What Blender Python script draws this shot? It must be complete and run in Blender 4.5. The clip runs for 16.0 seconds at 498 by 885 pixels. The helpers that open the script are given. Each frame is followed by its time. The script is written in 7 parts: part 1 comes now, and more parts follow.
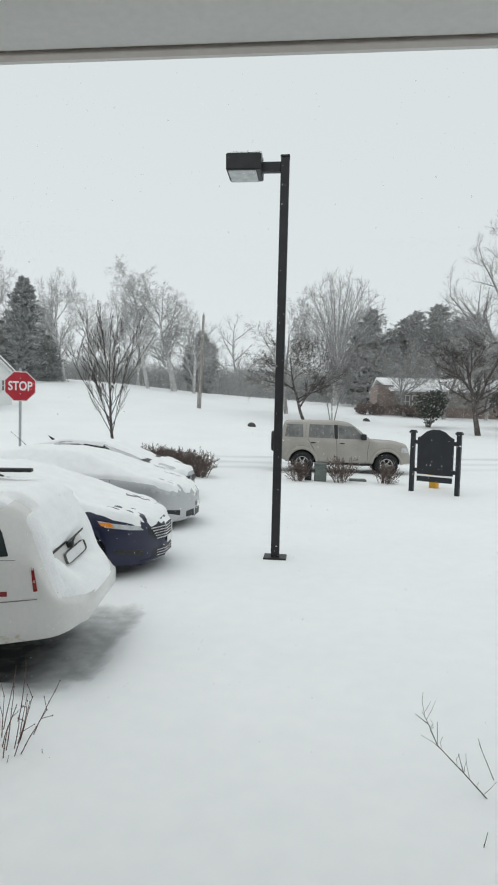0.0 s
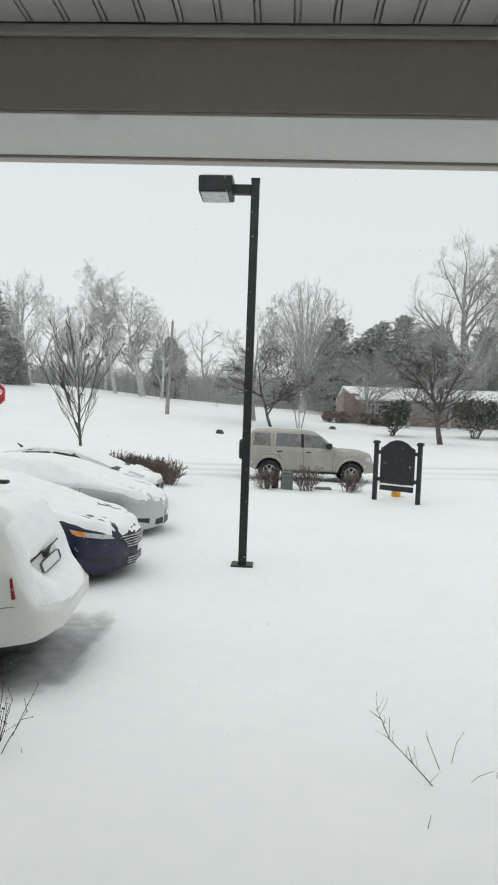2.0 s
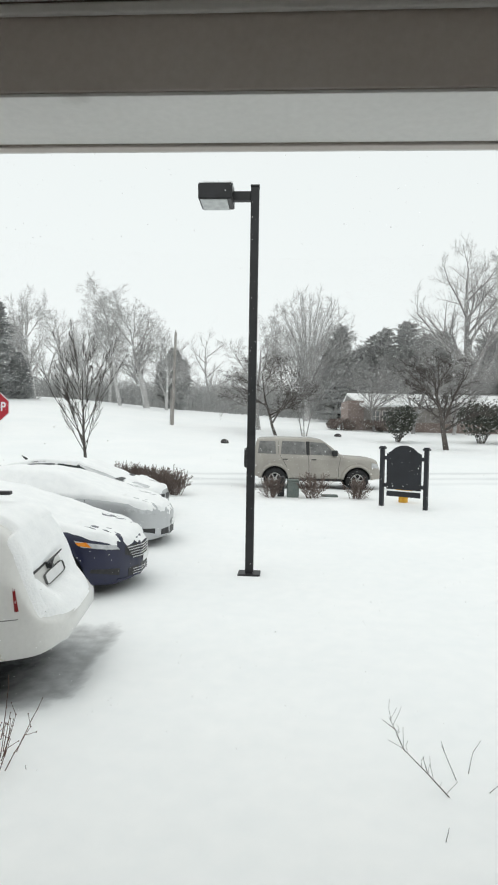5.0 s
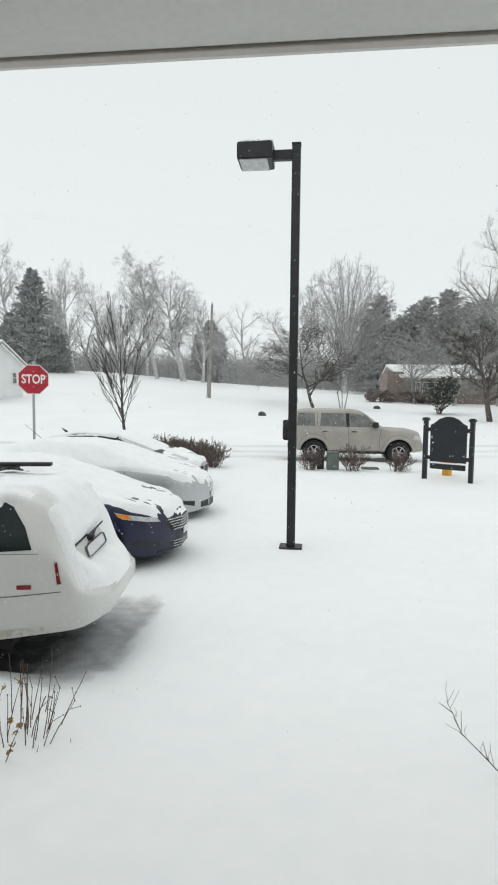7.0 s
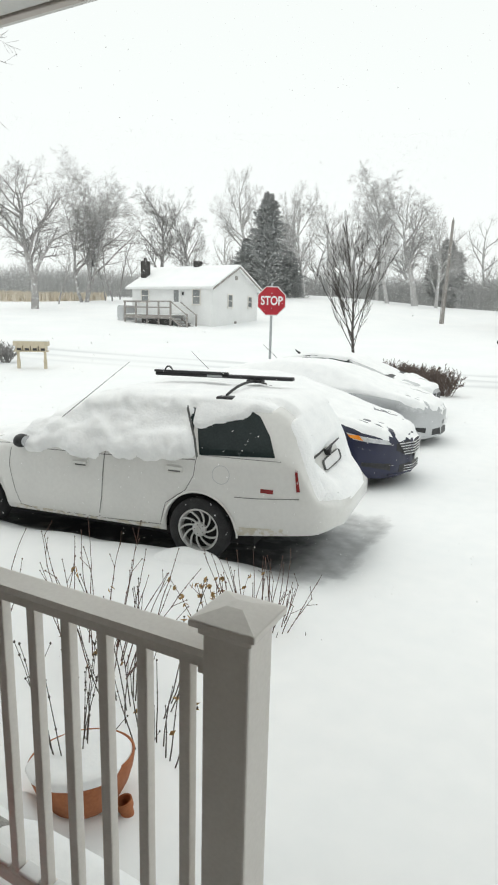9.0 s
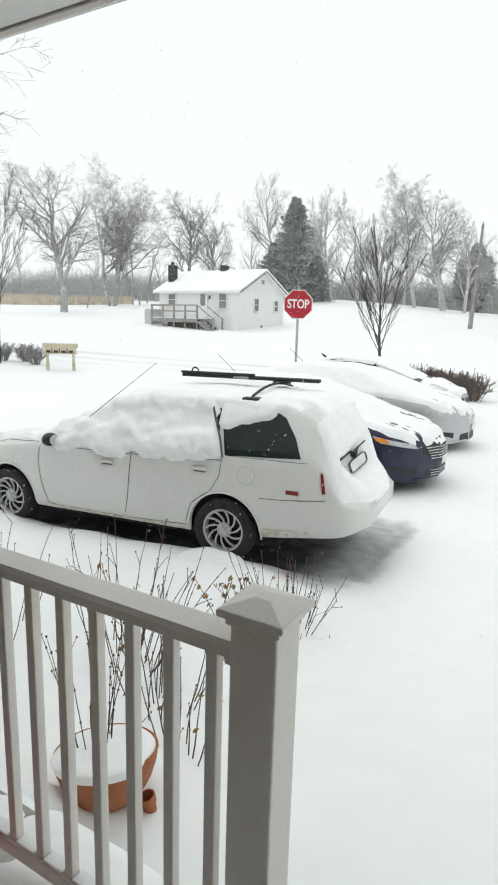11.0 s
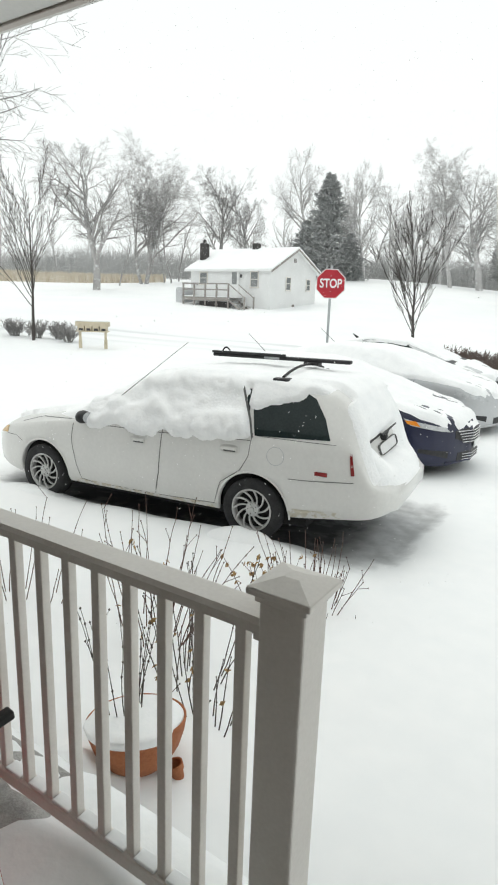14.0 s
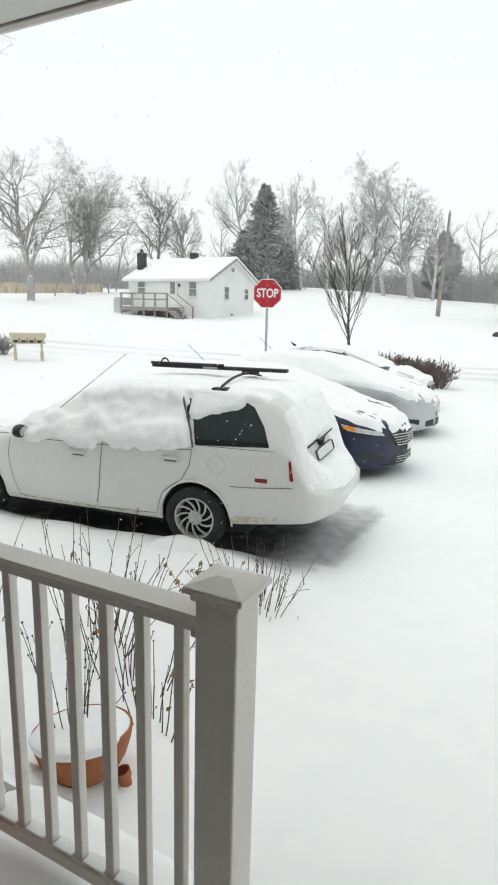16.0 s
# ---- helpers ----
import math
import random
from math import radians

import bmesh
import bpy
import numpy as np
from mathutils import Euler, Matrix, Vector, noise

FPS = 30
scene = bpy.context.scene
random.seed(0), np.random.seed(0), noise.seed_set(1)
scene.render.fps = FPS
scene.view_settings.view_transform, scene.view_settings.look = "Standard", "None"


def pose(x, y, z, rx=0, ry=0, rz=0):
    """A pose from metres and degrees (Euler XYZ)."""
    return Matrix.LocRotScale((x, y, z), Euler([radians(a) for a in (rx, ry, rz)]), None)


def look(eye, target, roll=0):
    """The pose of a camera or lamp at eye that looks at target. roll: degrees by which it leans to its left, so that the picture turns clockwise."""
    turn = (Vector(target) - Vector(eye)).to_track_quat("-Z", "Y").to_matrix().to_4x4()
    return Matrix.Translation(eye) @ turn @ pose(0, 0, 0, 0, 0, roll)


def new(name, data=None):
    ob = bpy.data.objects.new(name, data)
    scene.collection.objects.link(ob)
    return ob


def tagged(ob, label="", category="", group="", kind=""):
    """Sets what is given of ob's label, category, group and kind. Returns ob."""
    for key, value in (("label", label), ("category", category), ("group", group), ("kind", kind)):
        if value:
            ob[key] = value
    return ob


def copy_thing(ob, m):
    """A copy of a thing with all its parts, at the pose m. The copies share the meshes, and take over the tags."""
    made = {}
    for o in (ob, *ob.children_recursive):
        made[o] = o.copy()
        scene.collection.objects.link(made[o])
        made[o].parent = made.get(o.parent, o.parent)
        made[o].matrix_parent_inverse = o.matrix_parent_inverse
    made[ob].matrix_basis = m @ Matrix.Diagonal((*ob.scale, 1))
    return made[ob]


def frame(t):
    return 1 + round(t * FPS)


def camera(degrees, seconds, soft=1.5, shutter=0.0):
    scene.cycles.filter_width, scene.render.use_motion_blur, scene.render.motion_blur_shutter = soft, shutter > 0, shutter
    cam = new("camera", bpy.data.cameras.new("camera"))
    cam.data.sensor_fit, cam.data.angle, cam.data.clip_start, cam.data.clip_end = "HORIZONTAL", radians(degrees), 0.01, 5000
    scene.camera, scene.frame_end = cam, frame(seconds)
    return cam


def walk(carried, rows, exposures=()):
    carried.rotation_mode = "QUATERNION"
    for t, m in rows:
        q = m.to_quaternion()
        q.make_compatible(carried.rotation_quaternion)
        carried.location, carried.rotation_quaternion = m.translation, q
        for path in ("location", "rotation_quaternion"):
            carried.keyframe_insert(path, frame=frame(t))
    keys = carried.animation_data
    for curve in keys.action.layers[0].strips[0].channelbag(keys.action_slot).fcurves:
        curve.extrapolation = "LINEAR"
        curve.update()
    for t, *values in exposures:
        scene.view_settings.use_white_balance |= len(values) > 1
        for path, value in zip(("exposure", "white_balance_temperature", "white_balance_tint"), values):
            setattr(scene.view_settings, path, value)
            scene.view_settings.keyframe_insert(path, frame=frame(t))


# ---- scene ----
cam = camera(45.1, 16.0, 2.0)
PATH = [
    (0, (0.032, 0.746, 2.231), (-0.177, 2.732, 2.116), 1.6),
    (0.5, (0.033, 0.711, 2.27), (-0.16, 2.699, 2.169), 3.4),
    (1, (0.004, 0.556, 2.304), (-0.188, 2.538, 2.116), 2.7),
    (1.5, (0.007, 0.488, 2.342), (-0.085, 2.483, 2.233), 2.8),
    (2, (0.038, 0.434, 2.337), (-0.064, 2.429, 2.244), 2.3),
    (2.5, (0.047, 0.452, 2.335), (-0.051, 2.448, 2.248), 2.6),
    (3, (0.049, 0.538, 2.363), (-0.074, 2.533, 2.289), 2.3),
    (5.5, (0.038, 0.508, 2.29), (-0.08, 2.504, 2.236), 1.1),
    (6, (0.004, 0.735, 2.34), (-0.172, 2.727, 2.348), 1.1),
    (6.5, (-0.07, 0.699, 2.275), (-0.453, 2.659, 2.176), 0.6),
    (7, (-0.042, 0.725, 2.256), (-0.281, 2.705, 2.103), 0.8),
    (7.5, (-0.108, 0.75, 2.234), (-0.491, 2.704, 2.047), 0.8),
    (8, (-0.137, 0.71, 2.205), (-0.833, 2.555, 1.871), 0.5),
    (8.5, (-0.179, 0.7, 2.181), (-1.021, 2.475, 1.806), 1.5),
    (9, (-0.198, 0.69, 2.17), (-1.111, 2.423, 1.764), 1.4),
    (9.2, (-0.201, 0.684, 2.168), (-1.138, 2.404, 1.762), 1.7),
    (11.3, (-0.209, 0.684, 2.141), (-1.197, 2.377, 1.746), 1.7),
    (11.5, (-0.235, 0.716, 2.148), (-1.223, 2.405, 1.734), 2.0),
    (12, (-0.222, 0.679, 2.156), (-1.328, 2.283, 1.707), 1.2),
    (12.5, (-0.229, 0.687, 2.151), (-1.316, 2.307, 1.707), 1.1),
    (13, (-0.219, 0.673, 2.158), (-1.314, 2.29, 1.723), 1.1),
    (13.5, (-0.221, 0.685, 2.141), (-1.306, 2.303, 1.69), 1.1),
    (14, (-0.199, 0.66, 2.153), (-1.257, 2.293, 1.69), 2.0),
    (14.5, (-0.163, 0.614, 2.175), (-1.257, 2.213, 1.679), 0.1),
    (15, (-0.151, 0.596, 2.182), (-1.218, 2.227, 1.731), 1.0),
    (15.5, (-0.134, 0.592, 2.179), (-1.137, 2.271, 1.758), 0.5),
    (16, (-0.128, 0.598, 2.175), (-1.028, 2.331, 1.745), 1.5),
]
EXPOSURES = [(0.0, -0.17, 6360, 10), (1.5, -0.12, 6440, 10), (3.0, -0.04, 6480, 10), (5.5, 0.12, 6520, 10), (6.0, 0.10, 6500, 10), (7.0, 0.0, 6480, 10), (7.5, -0.30, 6430, 10), (8.0, -0.24, 6530, 10), (8.5, 0.0, 6560, 10), (9.0, 0.22, 6620, 10), (11.5, 0.27, 6500, 10), (12.0, 0.37, 6620, 10), (12.5, 0.37, 6640, 10), (13.0, 0.18, 6430, 10), (13.5, 0.31, 6540, 10), (14.5, 0.25, 6590, 10), (16.0, 0.24, 6550, 10)]
walk(cam, [(t, look(eye, target, roll)) for t, eye, target, roll in PATH], EXPOSURES)

# ---- world and light: an overcast, snowy afternoon ----
world = bpy.data.worlds.new("overcast_sky")
scene.world = world
world.use_nodes = True
wn, wl = world.node_tree.nodes, world.node_tree.links
wn.clear()
w_out = wn.new("ShaderNodeOutputWorld")
w_bg = wn.new("ShaderNodeBackground")
w_sky = wn.new("ShaderNodeTexSky")
w_sky.sky_type, w_sky.sun_disc = "NISHITA", False
w_sky.sun_elevation, w_sky.sun_rotation = radians(38), radians(150)
w_hsv = wn.new("ShaderNodeHueSaturation")
w_hsv.inputs["Saturation"].default_value = 0.15
w_hsv.inputs["Value"].default_value = 0.10
w_mix = wn.new("ShaderNodeMix")
w_mix.data_type = "RGBA"
w_mix.inputs[0].default_value = 0.88
w_mix.inputs[7].default_value = (0.862, 0.916, 0.908, 1)
wl.new(w_sky.outputs[0], w_hsv.inputs["Color"])
wl.new(w_hsv.outputs[0], w_mix.inputs[6])
wl.new(w_mix.outputs[2], w_bg.inputs[0])
w_bg.inputs[1].default_value = 1.0
wl.new(w_bg.outputs[0], w_out.inputs[0])

sun_data = bpy.data.lights.new("sun", "SUN")
sun_data.energy, sun_data.angle, sun_data.color = 0.5, radians(40), (1.0, 0.97, 0.93)
sun = new("sun", sun_data)
sun.matrix_world = look((-20, 12, 60), (0, 8, 0))


# ---- materials ----
def surface(name, c1, c2, scale=4.0, rough=0.7, bump=0.0, fine=40.0, metal=0.0, c3=None, patch=0.6, coords="Object", coat=0.0, vary=0.0, gloss=0.5):
    """A surface of two colours mixed by coarse and fine noise, with fine relief; c3: patches over it."""
    m = bpy.data.materials.new(name)
    m.use_nodes = True
    n, l = m.node_tree.nodes, m.node_tree.links
    b = n["Principled BSDF"]
    tc = n.new("ShaderNodeTexCoord")
    big, small = n.new("ShaderNodeTexNoise"), n.new("ShaderNodeTexNoise")
    big.inputs["Scale"].default_value, big.inputs["Detail"].default_value = scale, 4
    small.inputs["Scale"].default_value, small.inputs["Detail"].default_value = fine, 3
    l.new(tc.outputs[coords], big.inputs["Vector"])
    l.new(tc.outputs[coords], small.inputs["Vector"])
    add = n.new("ShaderNodeMath")
    add.operation = "MULTIPLY_ADD"
    add.inputs[1].default_value, add.inputs[2].default_value = 0.45, 0.0
    l.new(small.outputs[0], add.inputs[0])
    s2 = n.new("ShaderNodeMath")
    s2.operation = "MULTIPLY_ADD"
    s2.inputs[1].default_value = 0.75
    l.new(big.outputs[0], s2.inputs[0])
    l.new(add.outputs[0], s2.inputs[2])
    ramp = n.new("ShaderNodeValToRGB")
    ramp.color_ramp.elements[0].position, ramp.color_ramp.elements[1].position = 0.42, 0.78
    ramp.color_ramp.elements[0].color, ramp.color_ramp.elements[1].color = (*c1, 1), (*c2, 1)
    l.new(s2.outputs[0], ramp.inputs[0])
    col = ramp.outputs[0]
    if c3:
        pn, pr, mx = n.new("ShaderNodeTexNoise"), n.new("ShaderNodeValToRGB"), n.new("ShaderNodeMix")
        pn.inputs["Scale"].default_value, pn.inputs["Detail"].default_value = scale * 1.7, 6
        l.new(tc.outputs[coords], pn.inputs["Vector"])
        pr.color_ramp.elements[0].position, pr.color_ramp.elements[1].position = patch, min(patch + 0.08, 1)
        l.new(pn.outputs[0], pr.inputs[0])
        mx.data_type = "RGBA"
        l.new(pr.outputs[0], mx.inputs[0])
        l.new(col, mx.inputs[6])
        mx.inputs[7].default_value = (*c3, 1)
        col = mx.outputs[2]
    if vary:
        oi, hv, mr = n.new("ShaderNodeObjectInfo"), n.new("ShaderNodeHueSaturation"), n.new("ShaderNodeMapRange")
        mr.inputs[3].default_value, mr.inputs[4].default_value = 1 - vary, 1 + vary
        l.new(oi.outputs["Random"], mr.inputs[0])
        l.new(mr.outputs[0], hv.inputs["Value"])
        l.new(col, hv.inputs["Color"])
        col = hv.outputs[0]
    l.new(col, b.inputs["Base Color"])
    b.inputs["Roughness"].default_value, b.inputs["Metallic"].default_value = rough, metal
    b.inputs["Specular IOR Level"].default_value = gloss
    b.inputs["Coat Weight"].default_value = coat
    b.inputs["Coat Roughness"].default_value = 0.12
    if bump:
        bp = n.new("ShaderNodeBump")
        bp.inputs["Strength"].default_value, bp.inputs["Distance"].default_value = bump, 0.02
        l.new(s2.outputs[0], bp.inputs["Height"])
        l.new(bp.outputs[0], b.inputs["Normal"])
    return m


SNOW = surface("snow", (0.86, 0.88, 0.885), (0.93, 0.935, 0.93), 0.9, 0.85, 0.25, 30)
CAR_SNOW = surface("wind_packed_snow", (0.85, 0.86, 0.865), (0.93, 0.935, 0.93), 6, 0.85, 0.6, 45)
VINYL = surface("white_vinyl", (0.75, 0.715, 0.665), (0.84, 0.805, 0.755), 3, 0.45, 0.04, 90, c3=(0.66, 0.64, 0.60), patch=0.68)
SOFFIT = surface("painted_soffit", (0.72, 0.715, 0.69), (0.80, 0.795, 0.77), 2, 0.6, 0.05, 50, c3=(0.56, 0.55, 0.52), patch=0.7)
# darker than SOFFIT: puts the inner face's backlit shade into the colour
HEADER = surface("taupe_shaded_header", (0.55, 0.50, 0.46), (0.63, 0.58, 0.54), 2, 0.6, 0.06, 60)
CONCRETE = surface("wet_concrete", (0.27, 0.265, 0.25), (0.46, 0.455, 0.44), 14, 0.8, 0.5, 120)
BLACK_PAINT = surface("black_painted_steel", (0.006, 0.006, 0.007), (0.018, 0.018, 0.02), 6, 0.45, 0.12, 120, c3=(0.5, 0.5, 0.5), patch=0.735)
BLACK_SIGN = surface("black_sign_board", (0.005, 0.006, 0.009), (0.014, 0.016, 0.022), 3, 0.5, 0.15, 60, c3=(0.55, 0.56, 0.57), patch=0.71)
BLACK_PLASTIC = surface("black_plastic", (0.008, 0.008, 0.009), (0.025, 0.025, 0.027), 20, 0.5, 0.1, 150)
RUBBER = surface("tyre_rubber", (0.010, 0.010, 0.011), (0.030, 0.030, 0.031), 12, 0.85, 0.4, 80, c3=(0.6, 0.6, 0.61), patch=0.70)
SILVER_RIM = surface("silver_wheel_paint", (0.42, 0.42, 0.41), (0.55, 0.55, 0.54), 8, 0.35, 0.05, 80, metal=0.4)
STEEL = surface("galvanised_steel", (0.36, 0.38, 0.39), (0.50, 0.52, 0.53), 10, 0.45, 0.05, 80, metal=0.7)
WHITE_PAINT = surface("white_car_paint", (0.64, 0.635, 0.612), (0.71, 0.705, 0.68), 1.2, 0.32, 0.01, 30, coat=0.5)
GRIME = surface("white_paint_road_grime", (0.46, 0.41, 0.30), (0.62, 0.59, 0.51), 9, 0.6, 0.05, 50, c3=(0.67, 0.665, 0.64), patch=0.44)
MARKER_RED = surface("red_marker_lens", (0.16, 0.010, 0.012), (0.26, 0.018, 0.018), 15, 0.25, 0.05, 120)
BLUE_PAINT = surface("deep_blue_car_paint", (0.003, 0.005, 0.026), (0.006, 0.009, 0.044), 1.5, 0.35, 0.0, 60, coat=0.25, c3=(0.5, 0.52, 0.6), patch=0.735)
GREY_PAINT = surface("silver_car_paint", (0.42, 0.43, 0.44), (0.50, 0.51, 0.52), 1.2, 0.32, 0.0, 40, metal=0.3, coat=0.5)
BEIGE_PAINT = surface("champagne_car_paint", (0.32, 0.30, 0.27), (0.42, 0.395, 0.355), 1.6, 0.4, 0.03, 30, metal=0.15, coat=0.3, c3=(0.6, 0.6, 0.58), patch=0.67)
GLASS_DARK = surface("dark_tinted_glass", (0.010, 0.016, 0.016), (0.022, 0.032, 0.032), 2, 0.08, 0.0, 60, c3=(0.6, 0.61, 0.62), patch=0.745, gloss=0.22)
GLASS_GREY = surface("frosted_car_glass", (0.09, 0.09, 0.087), (0.22, 0.22, 0.215), 5, 0.35, 0.0, 40)
AMBER = surface("amber_lens", (0.75, 0.22, 0.02), (0.85, 0.32, 0.04), 20, 0.2, 0.05, 120)
PALE_AMBER = surface("faded_amber_lens", (0.55, 0.36, 0.17), (0.68, 0.50, 0.28), 20, 0.25, 0.05, 120)
RED_LENS = surface("red_lens", (0.16, 0.010, 0.012), (0.26, 0.018, 0.018), 15, 0.25, 0.05, 120, c3=(0.62, 0.58, 0.58), patch=0.52)
CLEAR_LENS = surface("clear_lens", (0.40, 0.41, 0.42), (0.62, 0.63, 0.64), 12, 0.15, 0.0, 60)
CHROME = surface("chrome_trim", (0.55, 0.55, 0.56), (0.68, 0.68, 0.69), 10, 0.2, 0.0, 60, metal=0.9)
SEAM = surface("dark_panel_gap", (0.07, 0.07, 0.068), (0.14, 0.14, 0.135), 10, 0.8, 0.0, 60)
UNDER = surface("dark_underbody", (0.006, 0.006, 0.006), (0.016, 0.016, 0.016), 4, 0.9, 0.1, 40)
STOP_RED = surface("red_reflective_sheet", (0.36, 0.012, 0.025), (0.46, 0.02, 0.035), 5, 0.4, 0.05, 60, c3=(0.62, 0.42, 0.44), patch=0.70)
STOP_WHITE = surface("white_reflective_sheet", (0.72, 0.72, 0.72), (0.84, 0.84, 0.84), 6, 0.4, 0.0, 60)
YELLOW = surface("hydrant_yellow_paint", (0.62, 0.33, 0.02), (0.78, 0.44, 0.04), 9, 0.5, 0.1, 60)
TERRACOTTA = surface("terracotta", (0.30, 0.095, 0.035), (0.44, 0.16, 0.065), 7, 0.75, 0.2, 60)
BARK = surface("snow_dusted_bark", (0.050, 0.042, 0.038), (0.13, 0.115, 0.105), 3, 0.9, 0.4, 20, c3=(0.60, 0.60, 0.60), patch=0.70, vary=0.2)
# next two barks: distance haze mixed into the colour, snow patches over it
HAZY_BARK = surface("snowy_hazy_bark", (0.26, 0.25, 0.245), (0.38, 0.37, 0.362), 1.5, 0.95, 0.3, 10, c3=(0.62, 0.63, 0.63), patch=0.58, vary=0.15)
PALE_HAZY_BARK = surface("pale_hazy_bark", (0.42, 0.41, 0.405), (0.56, 0.55, 0.545), 1.2, 0.95, 0.3, 8, c3=(0.75, 0.76, 0.76), patch=0.55, vary=0.12)
DARK_BARK = surface("dark_wet_bark", (0.055, 0.048, 0.044), (0.12, 0.108, 0.10), 3, 0.9, 0.4, 20, vary=0.2)
# the far brush's pale grey is haze put into its colour
BRUSH = surface("far_brush_hazy", (0.36, 0.36, 0.355), (0.47, 0.47, 0.465), 0.15, 0.95, 0.0, 6)
STEM = surface("reddish_brown_stem", (0.065, 0.032, 0.024), (0.15, 0.075, 0.055), 30, 0.8, 0.3, 120)
DRY_STEM = surface("dry_grey_stem", (0.045, 0.035, 0.03), (0.12, 0.10, 0.085), 30, 0.85, 0.3, 120)
DRY_LEAF = surface("dry_tan_leaf", (0.26, 0.15, 0.05), (0.42, 0.27, 0.11), 20, 0.8, 0.2, 90)
# both needle greys are lightened with distance haze; paler patches are snow
NEEDLE = surface("snowy_hazy_needles", (0.29, 0.30, 0.297), (0.37, 0.38, 0.376), 1.2, 0.9, 0.0, 9, c3=(0.40, 0.41, 0.41), patch=0.66)
CEDAR = surface("snowy_hazy_cedar", (0.42, 0.42, 0.415), (0.50, 0.50, 0.495), 0.5, 0.9, 0.0, 6, c3=(0.56, 0.56, 0.56), patch=0.64)
HOLLY = surface("snow_dusted_evergreen", (0.028, 0.035, 0.026), (0.075, 0.08, 0.062), 3, 0.7, 0.3, 20, c3=(0.7, 0.71, 0.71), patch=0.60)
HEDGE = surface("bare_hedge_twigs", (0.125, 0.095, 0.082), (0.22, 0.175, 0.155), 4, 0.9, 0.3, 30)
# dry tan grass, its colour paled by painted distance haze
FIELD_GRASS = surface("dry_field_grass", (0.58, 0.51, 0.40), (0.72, 0.66, 0.56), 0.6, 0.9, 0.2, 6)
SIDING = surface("white_lap_siding", (0.74, 0.745, 0.74), (0.82, 0.825, 0.82), 0.8, 0.6, 0.1, 12)
GREY_WOOD = surface("weathered_grey_wood", (0.22, 0.20, 0.185), (0.36, 0.34, 0.32), 3, 0.85, 0.3, 30)
PANE = surface("dull_window_pane", (0.16, 0.17, 0.175), (0.27, 0.28, 0.28), 1.5, 0.15, 0.0, 20)
BRICK = surface("red_brick", (0.22, 0.17, 0.15), (0.31, 0.25, 0.225), 1.5, 0.85, 0.3, 20, vary=0.2)
SOOT_BRICK = surface("dark_chimney_brick", (0.03, 0.028, 0.028), (0.08, 0.075, 0.072), 3, 0.9, 0.3, 25)
MAIL_TAN = surface("tan_mailbox_paint", (0.46, 0.40, 0.29), (0.60, 0.53, 0.40), 5, 0.6, 0.1, 40, c3=(0.8, 0.8, 0.79), patch=0.68)
TANK_GREY = surface("grey_tank_paint", (0.40, 0.41, 0.42), (0.55, 0.56, 0.57), 2, 0.5, 0.05, 20)
UTILITY_GREEN = surface("green_utility_box", (0.10, 0.125, 0.115), (0.17, 0.195, 0.18), 6, 0.6, 0.1, 40)
RED_COVER = surface("red_bristle_plastic", (0.30, 0.03, 0.02), (0.48, 0.06, 0.04), 40, 0.6, 0.5, 200)
LAMP_LENS = surface("prismatic_lamp_lens", (0.34, 0.36, 0.36), (0.50, 0.52, 0.52), 10, 0.25, 0.1, 90)

# unseen walls and door; brown kept dark to limit bounce light on the railing
WALL_BROWN = surface("unseen_porch_brown", (0.13, 0.10, 0.085), (0.21, 0.165, 0.14), 3, 0.8, 0.3, 30)

# the ground: snow with bare wet asphalt where the wagon keeps it off, the sedans' shade painted in the same way, and
# grey compacted lines on the road
GROUND = surface("snow_cover_on_ground", (0.86, 0.88, 0.885), (0.92, 0.928, 0.925), 0.35, 0.85, 0.3, 5)


def ground_marks(m):
    n, l = m.node_tree.nodes, m.node_tree.links
    b = n["Principled BSDF"]
    col = b.inputs["Base Color"].links[0].from_socket
    bare = n.new("ShaderNodeAttribute")
    bare.attribute_name = "bare"
    track = n.new("ShaderNodeAttribute")
    track.attribute_name = "track"
    noi = n.new("ShaderNodeTexNoise")
    noi.inputs["Scale"].default_value, noi.inputs["Detail"].default_value = 7, 6
    geo = n.new("ShaderNodeNewGeometry")
    l.new(geo.outputs["Position"], noi.inputs["Vector"])
    sub = n.new("ShaderNodeMath")
    sub.operation = "MULTIPLY_ADD"
    sub.inputs[1].default_value = 0.5
    sub.inputs[2].default_value = -0.25
    l.new(noi.outputs[0], sub.inputs[0])
    ad = n.new("ShaderNodeMath")
    l.new(sub.outputs[0], ad.inputs[0])
    l.new(bare.outputs["Fac"], ad.inputs[1])
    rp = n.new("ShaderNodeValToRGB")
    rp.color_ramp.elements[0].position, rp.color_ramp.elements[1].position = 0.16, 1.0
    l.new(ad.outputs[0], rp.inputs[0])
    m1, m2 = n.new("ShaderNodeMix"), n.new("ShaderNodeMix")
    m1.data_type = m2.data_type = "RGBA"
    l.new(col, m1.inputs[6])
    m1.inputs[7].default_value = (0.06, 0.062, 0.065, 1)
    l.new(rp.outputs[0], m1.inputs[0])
    mul = n.new("ShaderNodeMath")
    mul.operation = "MULTIPLY"
    mul.inputs[1].default_value = 0.75
    l.new(track.outputs["Fac"], mul.inputs[0])
    l.new(mul.outputs[0], m2.inputs[0])
    l.new(m1.outputs[2], m2.inputs[6])
    m2.inputs[7].default_value = (0.52, 0.54, 0.55, 1)
    l.new(m2.outputs[2], b.inputs["Base Color"])


ground_marks(GROUND)


